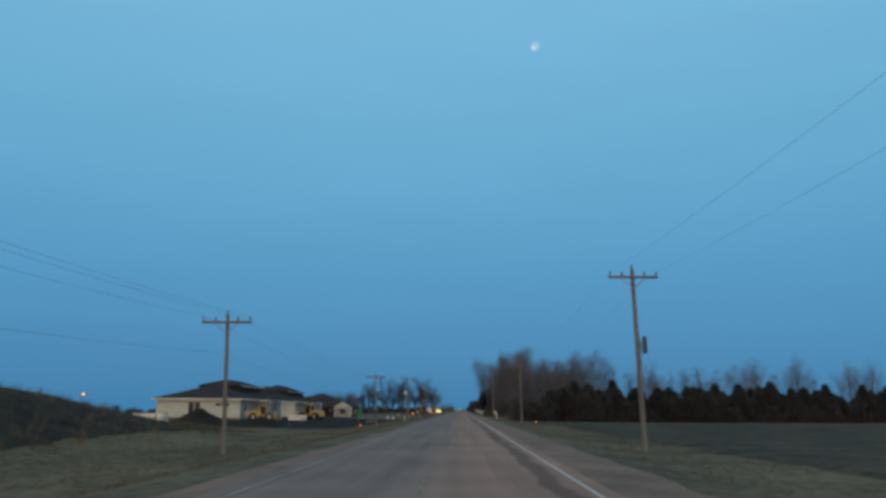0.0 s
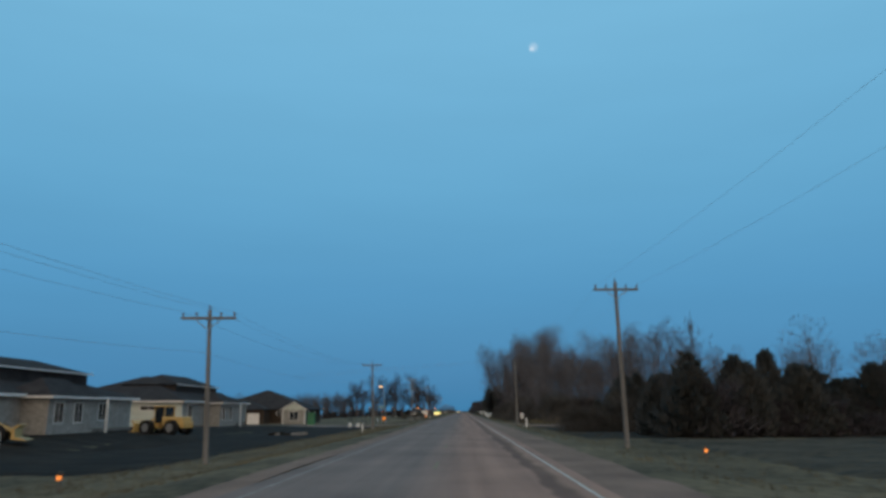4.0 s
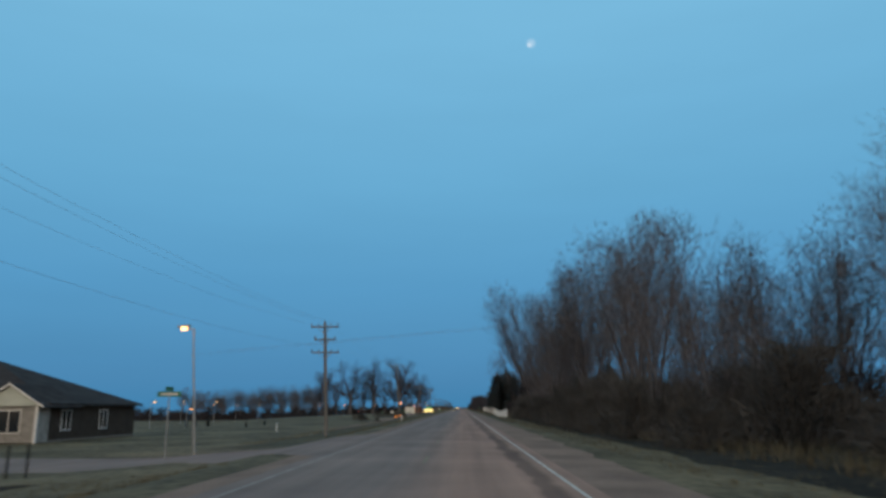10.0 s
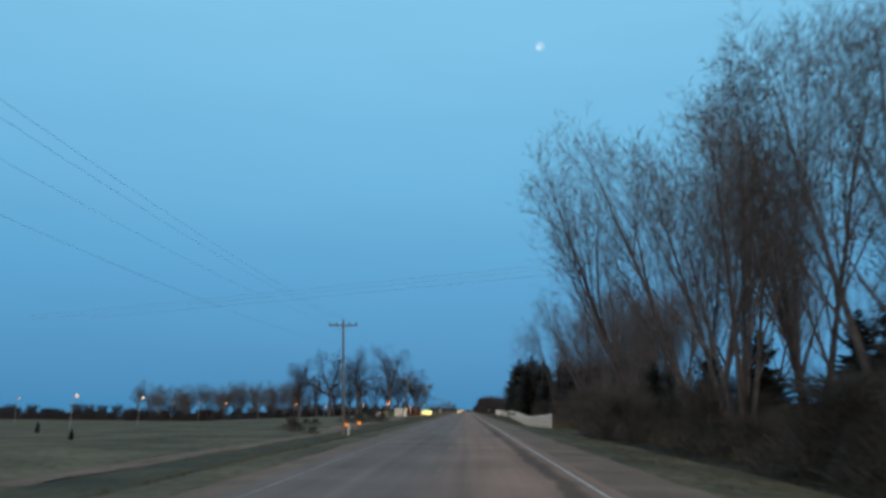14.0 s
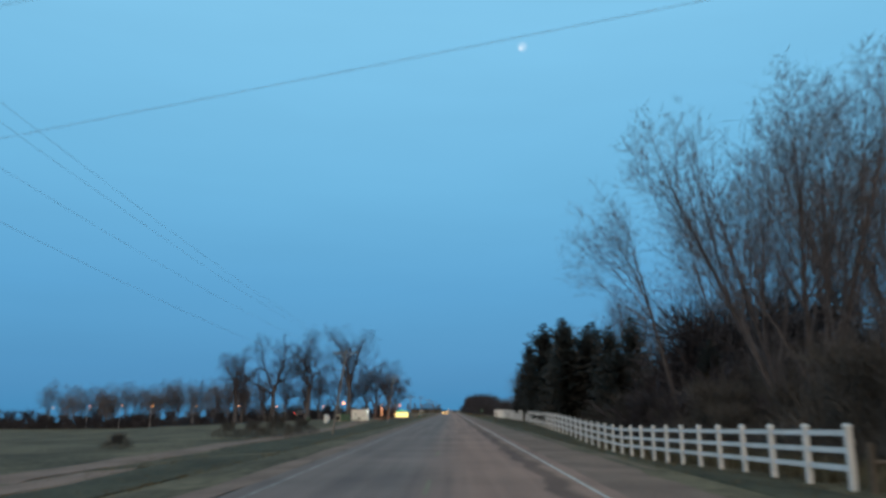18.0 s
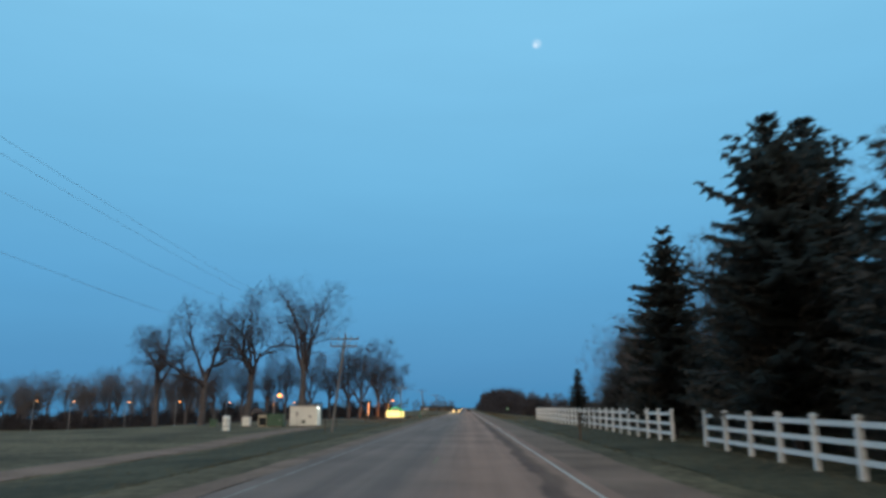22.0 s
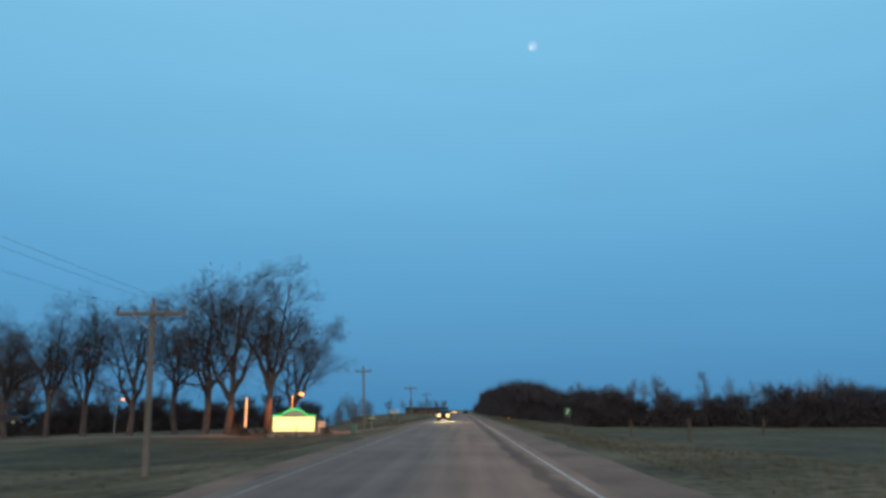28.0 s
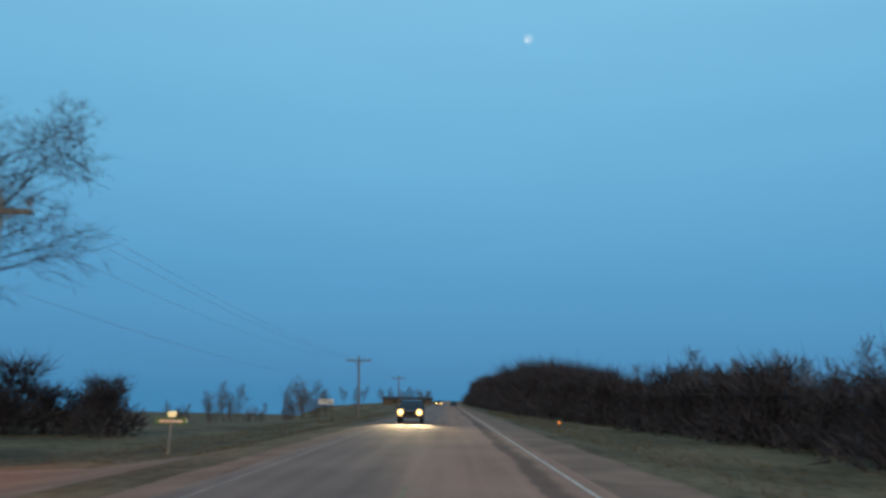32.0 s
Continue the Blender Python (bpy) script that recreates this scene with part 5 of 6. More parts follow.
    if gable:
        a, b = gable[0] - cx, gable[1] - cx
        bm = bmesh.new()
        mx = (a + b) / 2
        f0, f1 = Y0 - 1.8, Y0 + 4
        v = [bm.verts.new(p) for p in ((a, f0, E), (b, f0, E), (mx, f0, E + 1.55), (a, f1, E), (b, f1, E), (mx, f1, E + 1.55))]
        for f in ((0, 1, 2), (3, 5, 4), (0, 2, 5, 3), (1, 4, 5, 2), (0, 3, 4, 1)):
            bm.faces.new([v[k] for k in f])
        part("gable", bm, SIDING, ob, "cream siding gable")
        bm = bmesh.new()
        for s in (-1, 1):
            e = a - 0.35 if s < 0 else b + 0.35
            q = [bm.verts.new(p) for p in ((e, f0 - 0.2, E - 0.18), (mx, f0 - 0.2, E + 1.62), (mx, f1, E + 1.62), (e, f1, E - 0.18),
                                           (e, f0 - 0.2, E - 0.06), (mx, f0 - 0.2, E + 1.76), (mx, f1, E + 1.76), (e, f1, E - 0.06))]
            for f in ((0, 1, 2, 3), (7, 6, 5, 4), (0, 4, 5, 1), (3, 2, 6, 7), (0, 3, 7, 4)):
                bm.faces.new([q[k] for k in f])
        part("gable_roof", bm, SHINGLE, ob, "dark shingled gable roof")
        for e in (a - 0.35, b + 0.35):
            vv = [(px, py, pz + dz) for dz in (0.0, 0.15) for px, py, pz in ((e, f0 - 0.25, E - 0.18), (mx, f0 - 0.25, E + 1.62), (mx, f0 - 0.203, E + 1.62), (e, f0 - 0.203, E - 0.18))]
            mesh_ob("barge_board", vv, [(0, 1, 2, 3), (7, 6, 5, 4), (0, 4, 5, 1), (1, 5, 6, 2), (2, 6, 7, 3), (3, 7, 4, 0)], TRIM, ob, "white barge board")
        boxp("gable_wall", a + 0.2, b - 0.2, f0 + 0.2, Y0, 0.1, E, WRAP, ob, "grey porch wall")
        window(ob, "y-", f0 + 0.2, mx - 0.9, mx + 0.9, 0.9, E - 0.4)
        for px in (a + 0.25, b - 0.25):
            boxp("porch_post", px - 0.1, px + 0.1, f0 - 0.05, f0 + 0.15, -0.3, E, TRIM, ob, "white porch post")
    return ob


house(-47.6, -34.4, 114.5, 142, -0.15, 2.75, 6.15, "unfinished hip-roofed house with cream walls on bare soil", upper=9.0)
house(-54, -36, 160, 188, -0.45, 2.75, 6.5, "unfinished hip-roofed house with grey stone walls on bare soil")
house(-54, -33.2, 222, 238, -1.05, 1.9, 6.2, "hip-roofed house with white garage doors and a cream gable porch", garage=(-50.4, -47.3, -44.2), upper=0, gable=(-37.9, -32.8), ends=10.6, clad=DARKCLAD)


# ---- building site things ----
def wheel(parent, x, y, z, r, w, axis="y"):
    def along(a, b, rad, bm):
        return tube(bm, (x, y + a, z) if axis == "y" else (x + a, y, z), (x, y + b, z) if axis == "y" else (x + b, y, z), rad, rad, 18)
    bm = along(-w / 2, w / 2, r, bmesh.new())
    t = part("wheel", bm, RUBBER, parent, "black rubber tyre")
    part("rim", along(-w / 2 - 0.015, w / 2 + 0.015, r * 0.55, bmesh.new()), STEEL, t)
    return t


def loader(x, y, rz):
    """An articulated wheel loader, about 6 m long."""
    ob = thing("wheel_loader", x, y, land(x, y) + 0.05, "yellow wheel loader parked on black soil", "loader", "yellow building machines", rz)
    bm = bmesh.new()
    box(bm, -2.6, -0.3, -0.75, 0.75, 0.75, 1.65, 0.12)
    box(bm, -2.8, -2.4, -0.7, 0.7, 0.6, 1.25, 0.08)
    part("engine_hood", bm, MACHINE, ob)
    boxp("front_frame", 0.1, 1.5, -0.55, 0.55, 0.6, 1.15, MACHINE, ob, bevel=0.06)
    cab = boxp("cab", -0.5, 0.6, -0.65, 0.65, 1.1, 2.5, PANE, ob, "dark glazed cab", bevel=0.06)
    boxp("cab_roof", -0.6, 0.7, -0.72, 0.72, 2.5, 2.62, MACHINE, cab)
    for a, b in ((-0.55, -0.66), (-0.55, 0.58), (0.55, -0.66), (0.55, 0.58)):
        boxp("cab_post", a - 0.04, a + 0.04, b, b + 0.08, 1.1, 2.5, MACHINE, cab)
    for s in (-0.45, 0.45):
        bm = tube(bmesh.new(), (0.6, s, 1.5), (2.3, s, 0.75), 0.11, 0.09, 6)
        part("lift_arm", bm, MACHINE, ob)
    bm = bmesh.new()
    prof = ((2.2, 0.25), (3.2, 0.15), (3.25, 0.22), (2.45, 0.4), (2.4, 1.0), (2.75, 1.3), (2.65, 1.35), (2.2, 1.05))
    lo = [bm.verts.new((a, -1.25, b)) for a, b in prof]
    hi = [bm.verts.new((a, 1.25, b)) for a, b in prof]
    for k in range(len(prof)):
        j = (k + 1) % len(prof)
        bm.faces.new((lo[k], lo[j], hi[j], hi[k]))
    bm.faces.new(lo[::-1])
    bm.faces.new(hi)
    part("bucket", bm, MACHINE, ob)
    for a in (-1.7, 1.1):
        for s in (-0.95, 0.95):
            wheel(ob, a, s, 0.68, 0.68, 0.48)
    return ob


loader(-27.4, 133.5, 160)
loader(-30.2, 112.0, 20).scale = (0.85, 0.85, 0.85)


def heap(name, x, y, rx, ry, h, mat, label, category, seed):
    """A loose pile of soil with slumped, lumpy sides."""
    v, f, n, m = [], [], 40, 14
    for j in range(m + 1):
        u = j / m
        for i in range(n):
            a = 2 * math.pi * i / n
            k = 1 + 0.18 * noise.noise(Vector((math.cos(a) * 1.5, math.sin(a) * 1.5, seed)))
            px, py = rx * u * k * math.cos(a), ry * u * k * math.sin(a)
            pz = h * (1 - u) ** 1.15 * (1 + 0.15 * noise.noise(Vector((px * 0.8, py * 0.8, seed)))) + 0.10 * noise.noise(Vector((px * 2, py * 2, seed)))
            v.append((x + px, y + py, max(pz, -0.05) + land(x, y) - 0.15 * u))
    for j in range(m):
        for i in range(n):
            a, b = j * n + i, j * n + (i + 1) % n
            f.append((a, b, b + n, a + n))
    return tagged(mesh_ob(name, v, f, mat, smooth=True), label, category)


heap("dirt_mound", -37.2, 104.5, 5.4, 6.5, 2.3, SOIL, "cone of loose dark excavated soil", "dirt pile", 3)
heap("dirt_mound", -28.0, 104, 3.4, 4.2, 1.35, SOIL, "low heap of loose dark soil", "dirt pile", 8)
heap("soil_bank", -24.5, 126, 3.0, 16, 0.75, SOIL, "long low bank of dark soil before new houses", "soil bank", 21)
heap("dirt_mound", -44, 101, 4.5, 4.0, 1.0, SOIL, "low heap of loose dark soil", "dirt pile", 12)


def lot_sign(x, y, w, h, z0, label):
    ob = thing("site_sign", x, y, land(x, y), label, "sign")
    g = land(x, y)
    boxp("board", -w / 2, w / 2, -0.03, 0.03, z0 - g, z0 - g + h, TRIM, ob, "white board")
    for s in (-1, 1):
        boxp("post", s * w * 0.42 - 0.05, s * w * 0.42 + 0.05, 0.03, 0.13, -0.4, z0 - g + h * 0.8, OLDWOOD, ob, "grey wooden post")
    boxp("lettering_bar", -w * 0.4, w * 0.15, -0.036, -0.03, z0 - g + h * 0.55, z0 - g + h * 0.7, GREENBOX, ob, "plain dark bar")
    boxp("lettering_bar", w * 0.22, w * 0.42, -0.036, -0.03, z0 - g + h * 0.2, z0 - g + h * 0.5, GREENBOX, ob, "plain dark bar")
    return ob


lot_sign(-21.9, 98.8, 2.4, 0.62, 0.02, "white site sign on two posts before bare soil")
lot_sign(-12.4, 590, 1.5, 0.5, 1.0, "white sign board on two thin posts in a field")


def debris(x, y, seed):
    rng = random.Random(seed)
    ob = thing("rubble_pile", x, y, land(x, y), "low grey rubble and clods on black soil", "rubble")
    for k in range(9):
        a, b, s = rng.uniform(-1.8, 1.8), rng.uniform(-1.2, 1.2), rng.uniform(0.2, 0.6)
        bm = bmesh.new()
        bmesh.ops.create_icosphere(bm, subdivisions=2, radius=s, matrix=Matrix.Translation((a, b, 0.08)) @ Matrix.Diagonal((1.2, 0.8, 0.55, 1)) @ Matrix.Rotation(rng.uniform(0, 6), 4, "Z"))
        for vv in bm.verts:
            vv.co += Vector((noise.noise(vv.co * 4), noise.noise(vv.co * 4 + Vector((5, 0, 0))), noise.noise(vv.co * 4 + Vector((0, 7, 0))))) * 0.3
        part("chunk", bm, (STONE, SOIL)[k % 2], ob)
    return ob


debris(-19.5, 148.6, 4)


def barrel(x, y, r, h, mat, label, category="barrel"):
    ob = thing("barrel", x, y, land(x, y), label, category)
    bm = tube(bmesh.new(), (0, 0, 0), (0, 0, h), r, r * 0.9, 16)
    part("drum", bm, mat, ob)
    for z in (0.25, 0.55, 0.8):
        part("hoop", tube(bmesh.new(), (0, 0, h * z), (0, 0, h * z + 0.05), r * 1.03, r * 1.02, 16), mat if mat is not ORANGE else TRIM, ob)
    return ob


barrel(-18.6, 187.9, 0.28, 0.7, VINYL, "white plastic drum on the lot")
barrel(-17.1, 186.8, 0.28, 0.7, VINYL, "white plastic drum on the lot")


def trailer(x, y, rz):
    ob = thing("utility_trailer", x, y, land(x, y) + 0.05, "pale box trailer parked behind a weedy bank", "trailer", rz=rz)
    boxp("box_body", -1.9, 1.9, -0.95, 0.95, 0.55, 1.75, SHEDWHITE, ob, "pale sheet-metal box", 0.04)
    boxp("roof_rail", -1.92, 1.92, -0.97, 0.97, 1.75, 1.80, STEEL, ob)
    boxp("drawbar", 1.9, 3.0, -0.06, 0.06, 0.48, 0.58, DARKSTEEL, ob, "dark steel drawbar")
    for sy in (-0.98, 0.98):
        wheel(ob, -0.2, sy, 0.34, 0.34, 0.2)
    return ob


trailer(-39.5, 93.5, 4)


def toilet_cabin(x, y):
    ob = thing("toilet_cabin", x, y, land(x, y), "green portable toilet cabin on bare soil", "toilet cabin")
    boxp("skid", -0.65, 0.65, -0.65, 0.65, -0.1, 0.12, STEEL, ob, "grey skid base")
    boxp("cabin", -0.6, 0.6, -0.6, 0.6, 0.12, 2.1, GREENBOARD, ob, bevel=0.03)
    boxp("roof", -0.64, 0.64, -0.64, 0.64, 2.1, 2.28, GREENBOARD, ob, bevel=0.06)
    dr = boxp("door", -0.45, 0.45, -0.63, -0.603, 0.18, 2.0, GREENBOARD, ob)
    boxp("latch", 0.3, 0.38, -0.66, -0.63, 1.0, 1.12, STEEL, dr)
    boxp("vent", -0.3, 0.3, -0.66, -0.63, 1.75, 1.9, GREENBOX, dr)
    return ob


toilet_cabin(-27.2, 198.8)


def work_plate(x, y, z, w, h, label):
    g = land(x, y)
    ob = thing("work_marker", x, y, g, label, "work marker", "orange work markers")
    boxp("stake", -0.03, 0.03, 0.01, 0.06, -0.3, z - g + h * 0.5, OLDWOOD, ob, "thin wooden stake")
    boxp("plate", -w / 2, w / 2, -0.012, 0.01, z - g - h / 2, z - g + h / 2, ORANGE_PLATE_GLOW, ob, "orange reflective plate with an added glow", 0.01)
    return ob


# the plates are no lamps; emission paints the light they throw back
ORANGE_PLATE_GLOW = glowing("orange_sheet_added_glow", (1.0, 0.28, 0.02), 0.55)
work_plate(-11.05, 170, 0.6, 0.45, 0.34, "orange reflective marker plate on a stake")
work_plate(-11.85, 309.2, 0.05, 0.40, 0.30, "orange reflective marker plate on a stake")
work_plate(-11.93, 301.0, 0.03, 0.36, 0.30, "orange reflective marker plate on a stake")


def marker(x, y, h, mat, label, w=0.16, glow=None):
    ob = thing("marker_post", x, y, land(x, y), label, "marker post", "marker posts on the verge")
    boxp("post", -w / 2, w / 2, -w / 2, w / 2, -0.3, h, mat, ob, bevel=0.02)
    boxp("cap", -w * 0.6, w * 0.6, -w * 0.6, w * 0.6, h, h + 0.06, mat, ob, bevel=0.015)
    # the reflector's returned light is put in as emission
    if glow:
        boxp("reflector", -0.05, 0.05, -w / 2 - 0.02, -w / 2 - 0.003, h - 0.18, h - 0.06, glow, ob, "amber reflector with an added glow")
    return ob


marker(-11.5, 150.9, 0.8, VINYL, "white pedestal post in verge grass", 0.16)
marker(7.2, 150.5, 0.95, VINYL, "white pedestal post in verge grass", 0.2)
marker(-21.0, 248.1, 0.8, VINYL, "white pedestal post in verge grass", 0.10)
marker(-9.9, 289.6, 0.9, VINYL, "white pedestal post beside a utility pole", 0.14)
marker(9.6, 96, 0.5, OLDWOOD, "small stake with an amber reflector", 0.08, AMBER)
marker(-11.9, 88, 0.5, OLDWOOD, "small stake with an amber reflector", 0.08, AMBER)
marker(6.6, 560, 0.7, OLDWOOD, "small stake with an amber reflector", 0.08, AMBER)
marker(-7.6, 640, 0.7, OLDWOOD, "small stake with an amber reflector", 0.08, AMBER)
for x, y in ((-12.6, 425), (-13.5, 436), (-12.2, 449), (-12.8, 512)):
    marker(x, y, 1.0, OLDWOOD, "weathered wooden stake in grass", 0.1)
for x, y in ((11.5, 505), (13, 497), (16, 507), (22, 509)):
    marker(x, y, 1.15, OLDWOOD, "old wooden fence post at a field edge", 0.14)
marker(6.0, 397, 1.3, OLDWOOD, "weathered wooden post beside the shoulder", 0.14)


for x, y in ((-17.0, 191), (-16.35, 191.2)):
    marker(x, y, 1.15, RUBBER, "dark square post beside the side street", 0.08)


def mailbox(x, y, label, rz=0):
    ob = thing("mailbox", x, y, land(x, y), label, "mailbox", rz=rz)
    boxp("post", -0.06, 0.06, -0.06, 0.06, -0.3, 1.0, OLDWOOD, ob, "grey wooden post")
    bm = bmesh.new()
    prof = [(-0.12, 1.0), (0.12, 1.0), (0.12, 1.16)] + [(0.12 * math.cos(a), 1.16 + 0.10 * math.sin(a)) for a in (0.5, 1.05, 1.57, 2.1, 2.64)] + [(-0.12, 1.16)]
    lo, hi = [bm.verts.new((a, -0.28, b)) for a, b in prof], [bm.verts.new((a, 0.28, b)) for a, b in prof]
    for k in range(len(prof)):
        j = (k + 1) % len(prof)
        bm.faces.new((lo[k], lo[j], hi[j], hi[k]))
    bm.faces.new(lo[::-1])
    bm.faces.new(hi)
    part("box", bm, VINYL, ob, "white arched box")
    boxp("paper_box", -0.11, 0.11, -0.27, 0.27, 0.76, 0.94, VINYL, ob, "pale paper box", 0.015)
    boxp("flag", 0.12, 0.14, 0.0, 0.05, 1.1, 1.4, TAILPAINT, ob, "red flag")
    return ob


TAILPAINT = surface("red_enamel", (0.35, 0.03, 0.02), (0.5, 0.05, 0.03), rough=0.4, bump=0)
mailbox(7.2, 156.8, "white mailbox over a paper box on a wooden post", rz=90).scale = (0.9, 0.76, 1.2)


# ---- old wooden gate and rails ----
def post_and_rail(points, rails, label, r=0.10, h=1.2):
    x0, y0 = points[0]
    ob = thing("wooden_rail_fence", x0, y0, land(x0, y0), label, "fence")
    g0 = land(x0, y0)
    tops = []
    for x, y in points:
        g = land(x, y) - g0
        part("post", tube(bmesh.new(), (x - x0, y - y0, g - 0.3), (x - x0 + 0.03, y - y0, g + h), r, r * 0.9, 8), OLDWOOD, ob)
        tops.append((x - x0, y - y0, g))
    for a, b in rails:
        for z in (0.62 * h,):
            p, q = tops[a], tops[b]
            part("rail", tube(bmesh.new(), (p[0], p[1], p[2] + z), (q[0], q[1], q[2] + z), 0.055, 0.05, 6), OLDWOOD, ob)
    return ob


post_and_rail([(14.2, 179.5), (16.9, 179.8)], [(0, 1)], "old wooden posts with one rail before dark brush", 0.14, 1.35)
post_and_rail([(12.6, 183), (13.6, 182)], [], "two old leaning wooden posts before brush", 0.10, 1.4)
post_and_rail([(9.5, 310.0), (12.6, 309.0)], [(0, 1)], "old wooden rail joined to the white fence", 0.09, 1.15)


# ---- white vinyl fences ----
def fence_ground(y):
    return float(np.interp(y, [308, 322, 335, 346, 359, 372, 390, 415, 432, 455], [-0.10, -0.42, -0.70, -0.52, -0.12, 0.0, 0.15, 0.18, 0.22, 0.20]))


def vinyl_fence(x_a, y_a, x_b, y_b, gap, height, label):
    """Three rails between capped square posts; posts and rails are parts."""
    n = max(1, round((y_b - y_a) / gap))
    ob = thing("white_fence", x_a, y_a, fence_ground(y_a), label, "fence")
    g0 = fence_ground(y_a)
    bm = bmesh.new()
    box(bm, -0.075, 0.075, -0.075, 0.075, -0.5, height - 0.05, 0.008)
    post_me = bpy.data.meshes.new("post")
    bm.to_mesh(post_me)
    bm.free()
    post_me.materials.append(VINYL)
    bm = bmesh.new()
    box(bm, -0.09, 0.09, -0.09, 0.09, height - 0.05, height - 0.02)
    v = [bm.verts.new(p) for p in ((-0.09, -0.09, height - 0.02), (0.09, -0.09, height - 0.02), (0.09, 0.09, height - 0.02), (-0.09, 0.09, height - 0.02), (0, 0, height + 0.04))]
    for f in ((0, 1, 4), (1, 2, 4), (2, 3, 4), (3, 0, 4)):
        bm.faces.new([v[k] for k in f])
    cap_me = bpy.data.meshes.new("post_cap")
    bm.to_mesh(cap_me)
    bm.free()
    cap_me.materials.append(VINYL)
    spots = []
    for k in range(n + 1):
        u = k / n
        y = y_a + (y_b - y_a) * u
        spots.append((x_a + (x_b - x_a) * u, y, fence_ground(y)))
    for x, y, z in spots:
        p = new("post", post_me)
        p.parent, p.location = ob, (x - x_a, y - y_a, z - g0)
        p.rotation_euler = (random.uniform(-0.012, 0.012), random.uniform(-0.012, 0.012), 0)
        c = new("post_cap", cap_me)
        c.parent = p
    for (ax, ay, az), (bx_, by, bz) in zip(spots, spots[1:]):
        for h in (height - 0.20, height - 0.62, height - 1.04):
            w = 0.07
            t = 0.02
            vv = [(ax + s - x_a, ay + 0.07 - y_a, az - g0 + h + q) for s, q in ((-t, -w), (t, -w), (t, w), (-t, w))]
            vv += [(bx_ + s - x_a, by - 0.07 - y_a, bz - g0 + h + q) for s, q in ((-t, -w), (t, -w), (t, w), (-t, w))]
            mesh_ob("rail", vv, [(0, 1, 5, 4), (1, 2, 6, 5), (2, 3, 7, 6), (3, 0, 4, 7), (3, 2, 1, 0), (4, 5, 6, 7)], VINYL, ob)
    return ob


vinyl_fence(9.35, 310.6, 9.1, 386.5, 2.14, 1.38, "white vinyl three-rail fence along the verge before dark trees")
vinyl_fence(9.1, 391.0, 8.95, 451.0, 2.14, 1.38, "white vinyl three-rail fence along a grass field")


# ---- shed, tanks and boxes under the elms ----
def shed(x0, x1, y0, y1, h):
    cx, cy = (x0 + x1) / 2, (y0 + y1) / 2
    g = land(cx, cy)
    ob = thing("utility_shed", cx, cy, g, "small white metal shed with a flat roof on grass", "shed")
    w, d = (x1 - x0) / 2, (y1 - y0) / 2
    boxp("plinth", -w - 0.06, w + 0.06, -d - 0.06, d + 0.06, -0.3, 0.1, STONE, ob, "grey concrete plinth")
    boxp("wall", -w, w, -d, -d + 0.08, 0.1, h, SHEDWHITE, ob)
    boxp("wall", -w, w, d - 0.08, d, 0.1, h, SHEDWHITE, ob)
    boxp("wall", -w, -w + 0.08, -d + 0.08, d - 0.08, 0.1, h, SHEDWHITE, ob)
    boxp("wall", w - 0.08, w, -d + 0.08, d - 0.08, 0.1, h, SHEDWHITE, ob)
    vv = [(sx * (w + 0.12), sy * (d + 0.12), h + (0.10 if sx > 0 else 0.0) + t) for t in (0.0, 0.13) for sx, sy in ((-1, -1), (1, -1), (1, 1), (-1, 1))]
    mesh_ob("roof", vv, [(3, 2, 1, 0), (4, 5, 6, 7), (0, 1, 5, 4), (1, 2, 6, 5), (2, 3, 7, 6), (3, 0, 4, 7)], WORNROOF, ob, "low sloping grey-edged roof slab")
    meter = boxp("meter_box", -w * 0.55, -w * 0.38, -d - 0.10, -d - 0.003, 1.25, 1.75, STEEL, ob, "grey meter box", 0.015)
    tubep("conduit", (-w * 0.465, -d - 0.05, 0.1), (-w * 0.465, -d - 0.05, 1.25), 0.025, STEEL, meter, sides=6)
    boxp("outlet_box", w * 0.42, w * 0.62, -d - 0.09, -d - 0.003, 1.05, 1.30, STEEL, ob, "small grey outlet box", 0.01)
    for k in range(1, 5):
        boxp("wall_seam", -w + k * 2 * w / 5 - 0.02, -w + k * 2 * w / 5 + 0.02, -d - 0.02, -d - 0.002, 0.12, h - 0.02, SHEDWHITE, ob)
    dr = boxp("door", w + 0.003, w + 0.04, -0.9, 0.1, 0.12, 2.1, SHEDWHITE, ob, "white metal door")
    boxp("door_handle", w + 0.04, w + 0.09, -0.1, 0.0, 1.0, 1.06, STEEL, dr)
    vent = boxp("vent", -w * 0.12, w * 0.16, -d - 0.03, -d - 0.003, 0.35, 0.70, DARKSTEEL, ob, "dark louvred vent")
    for j in range(4):
        boxp("louvre", -w * 0.10, w * 0.14, -d - 0.04, -d - 0.03, 0.39 + j * 0.08, 0.42 + j * 0.08, GREENBOX, vent)
    boxp("wall_lamp", w + 0.02, w + 0.2, -d + 0.2, -d + 0.4, h - 0.28, h - 0.16, COOLWHITE, ob, "small lit wall lamp")
    return ob


shed(-21.25, -17.95, 447.5, 450.0, 2.35)


li = bpy.data.lights.new("wall_lamp_light", "SPOT")
li.energy, li.color, li.shadow_soft_size, li.spot_size, li.spot_blend = 70, (1.0, 0.86, 0.55), 0.1, radians(150), 0.4
new("wall_lamp_light", li).location = (-17.55, 447.6, 1.75)


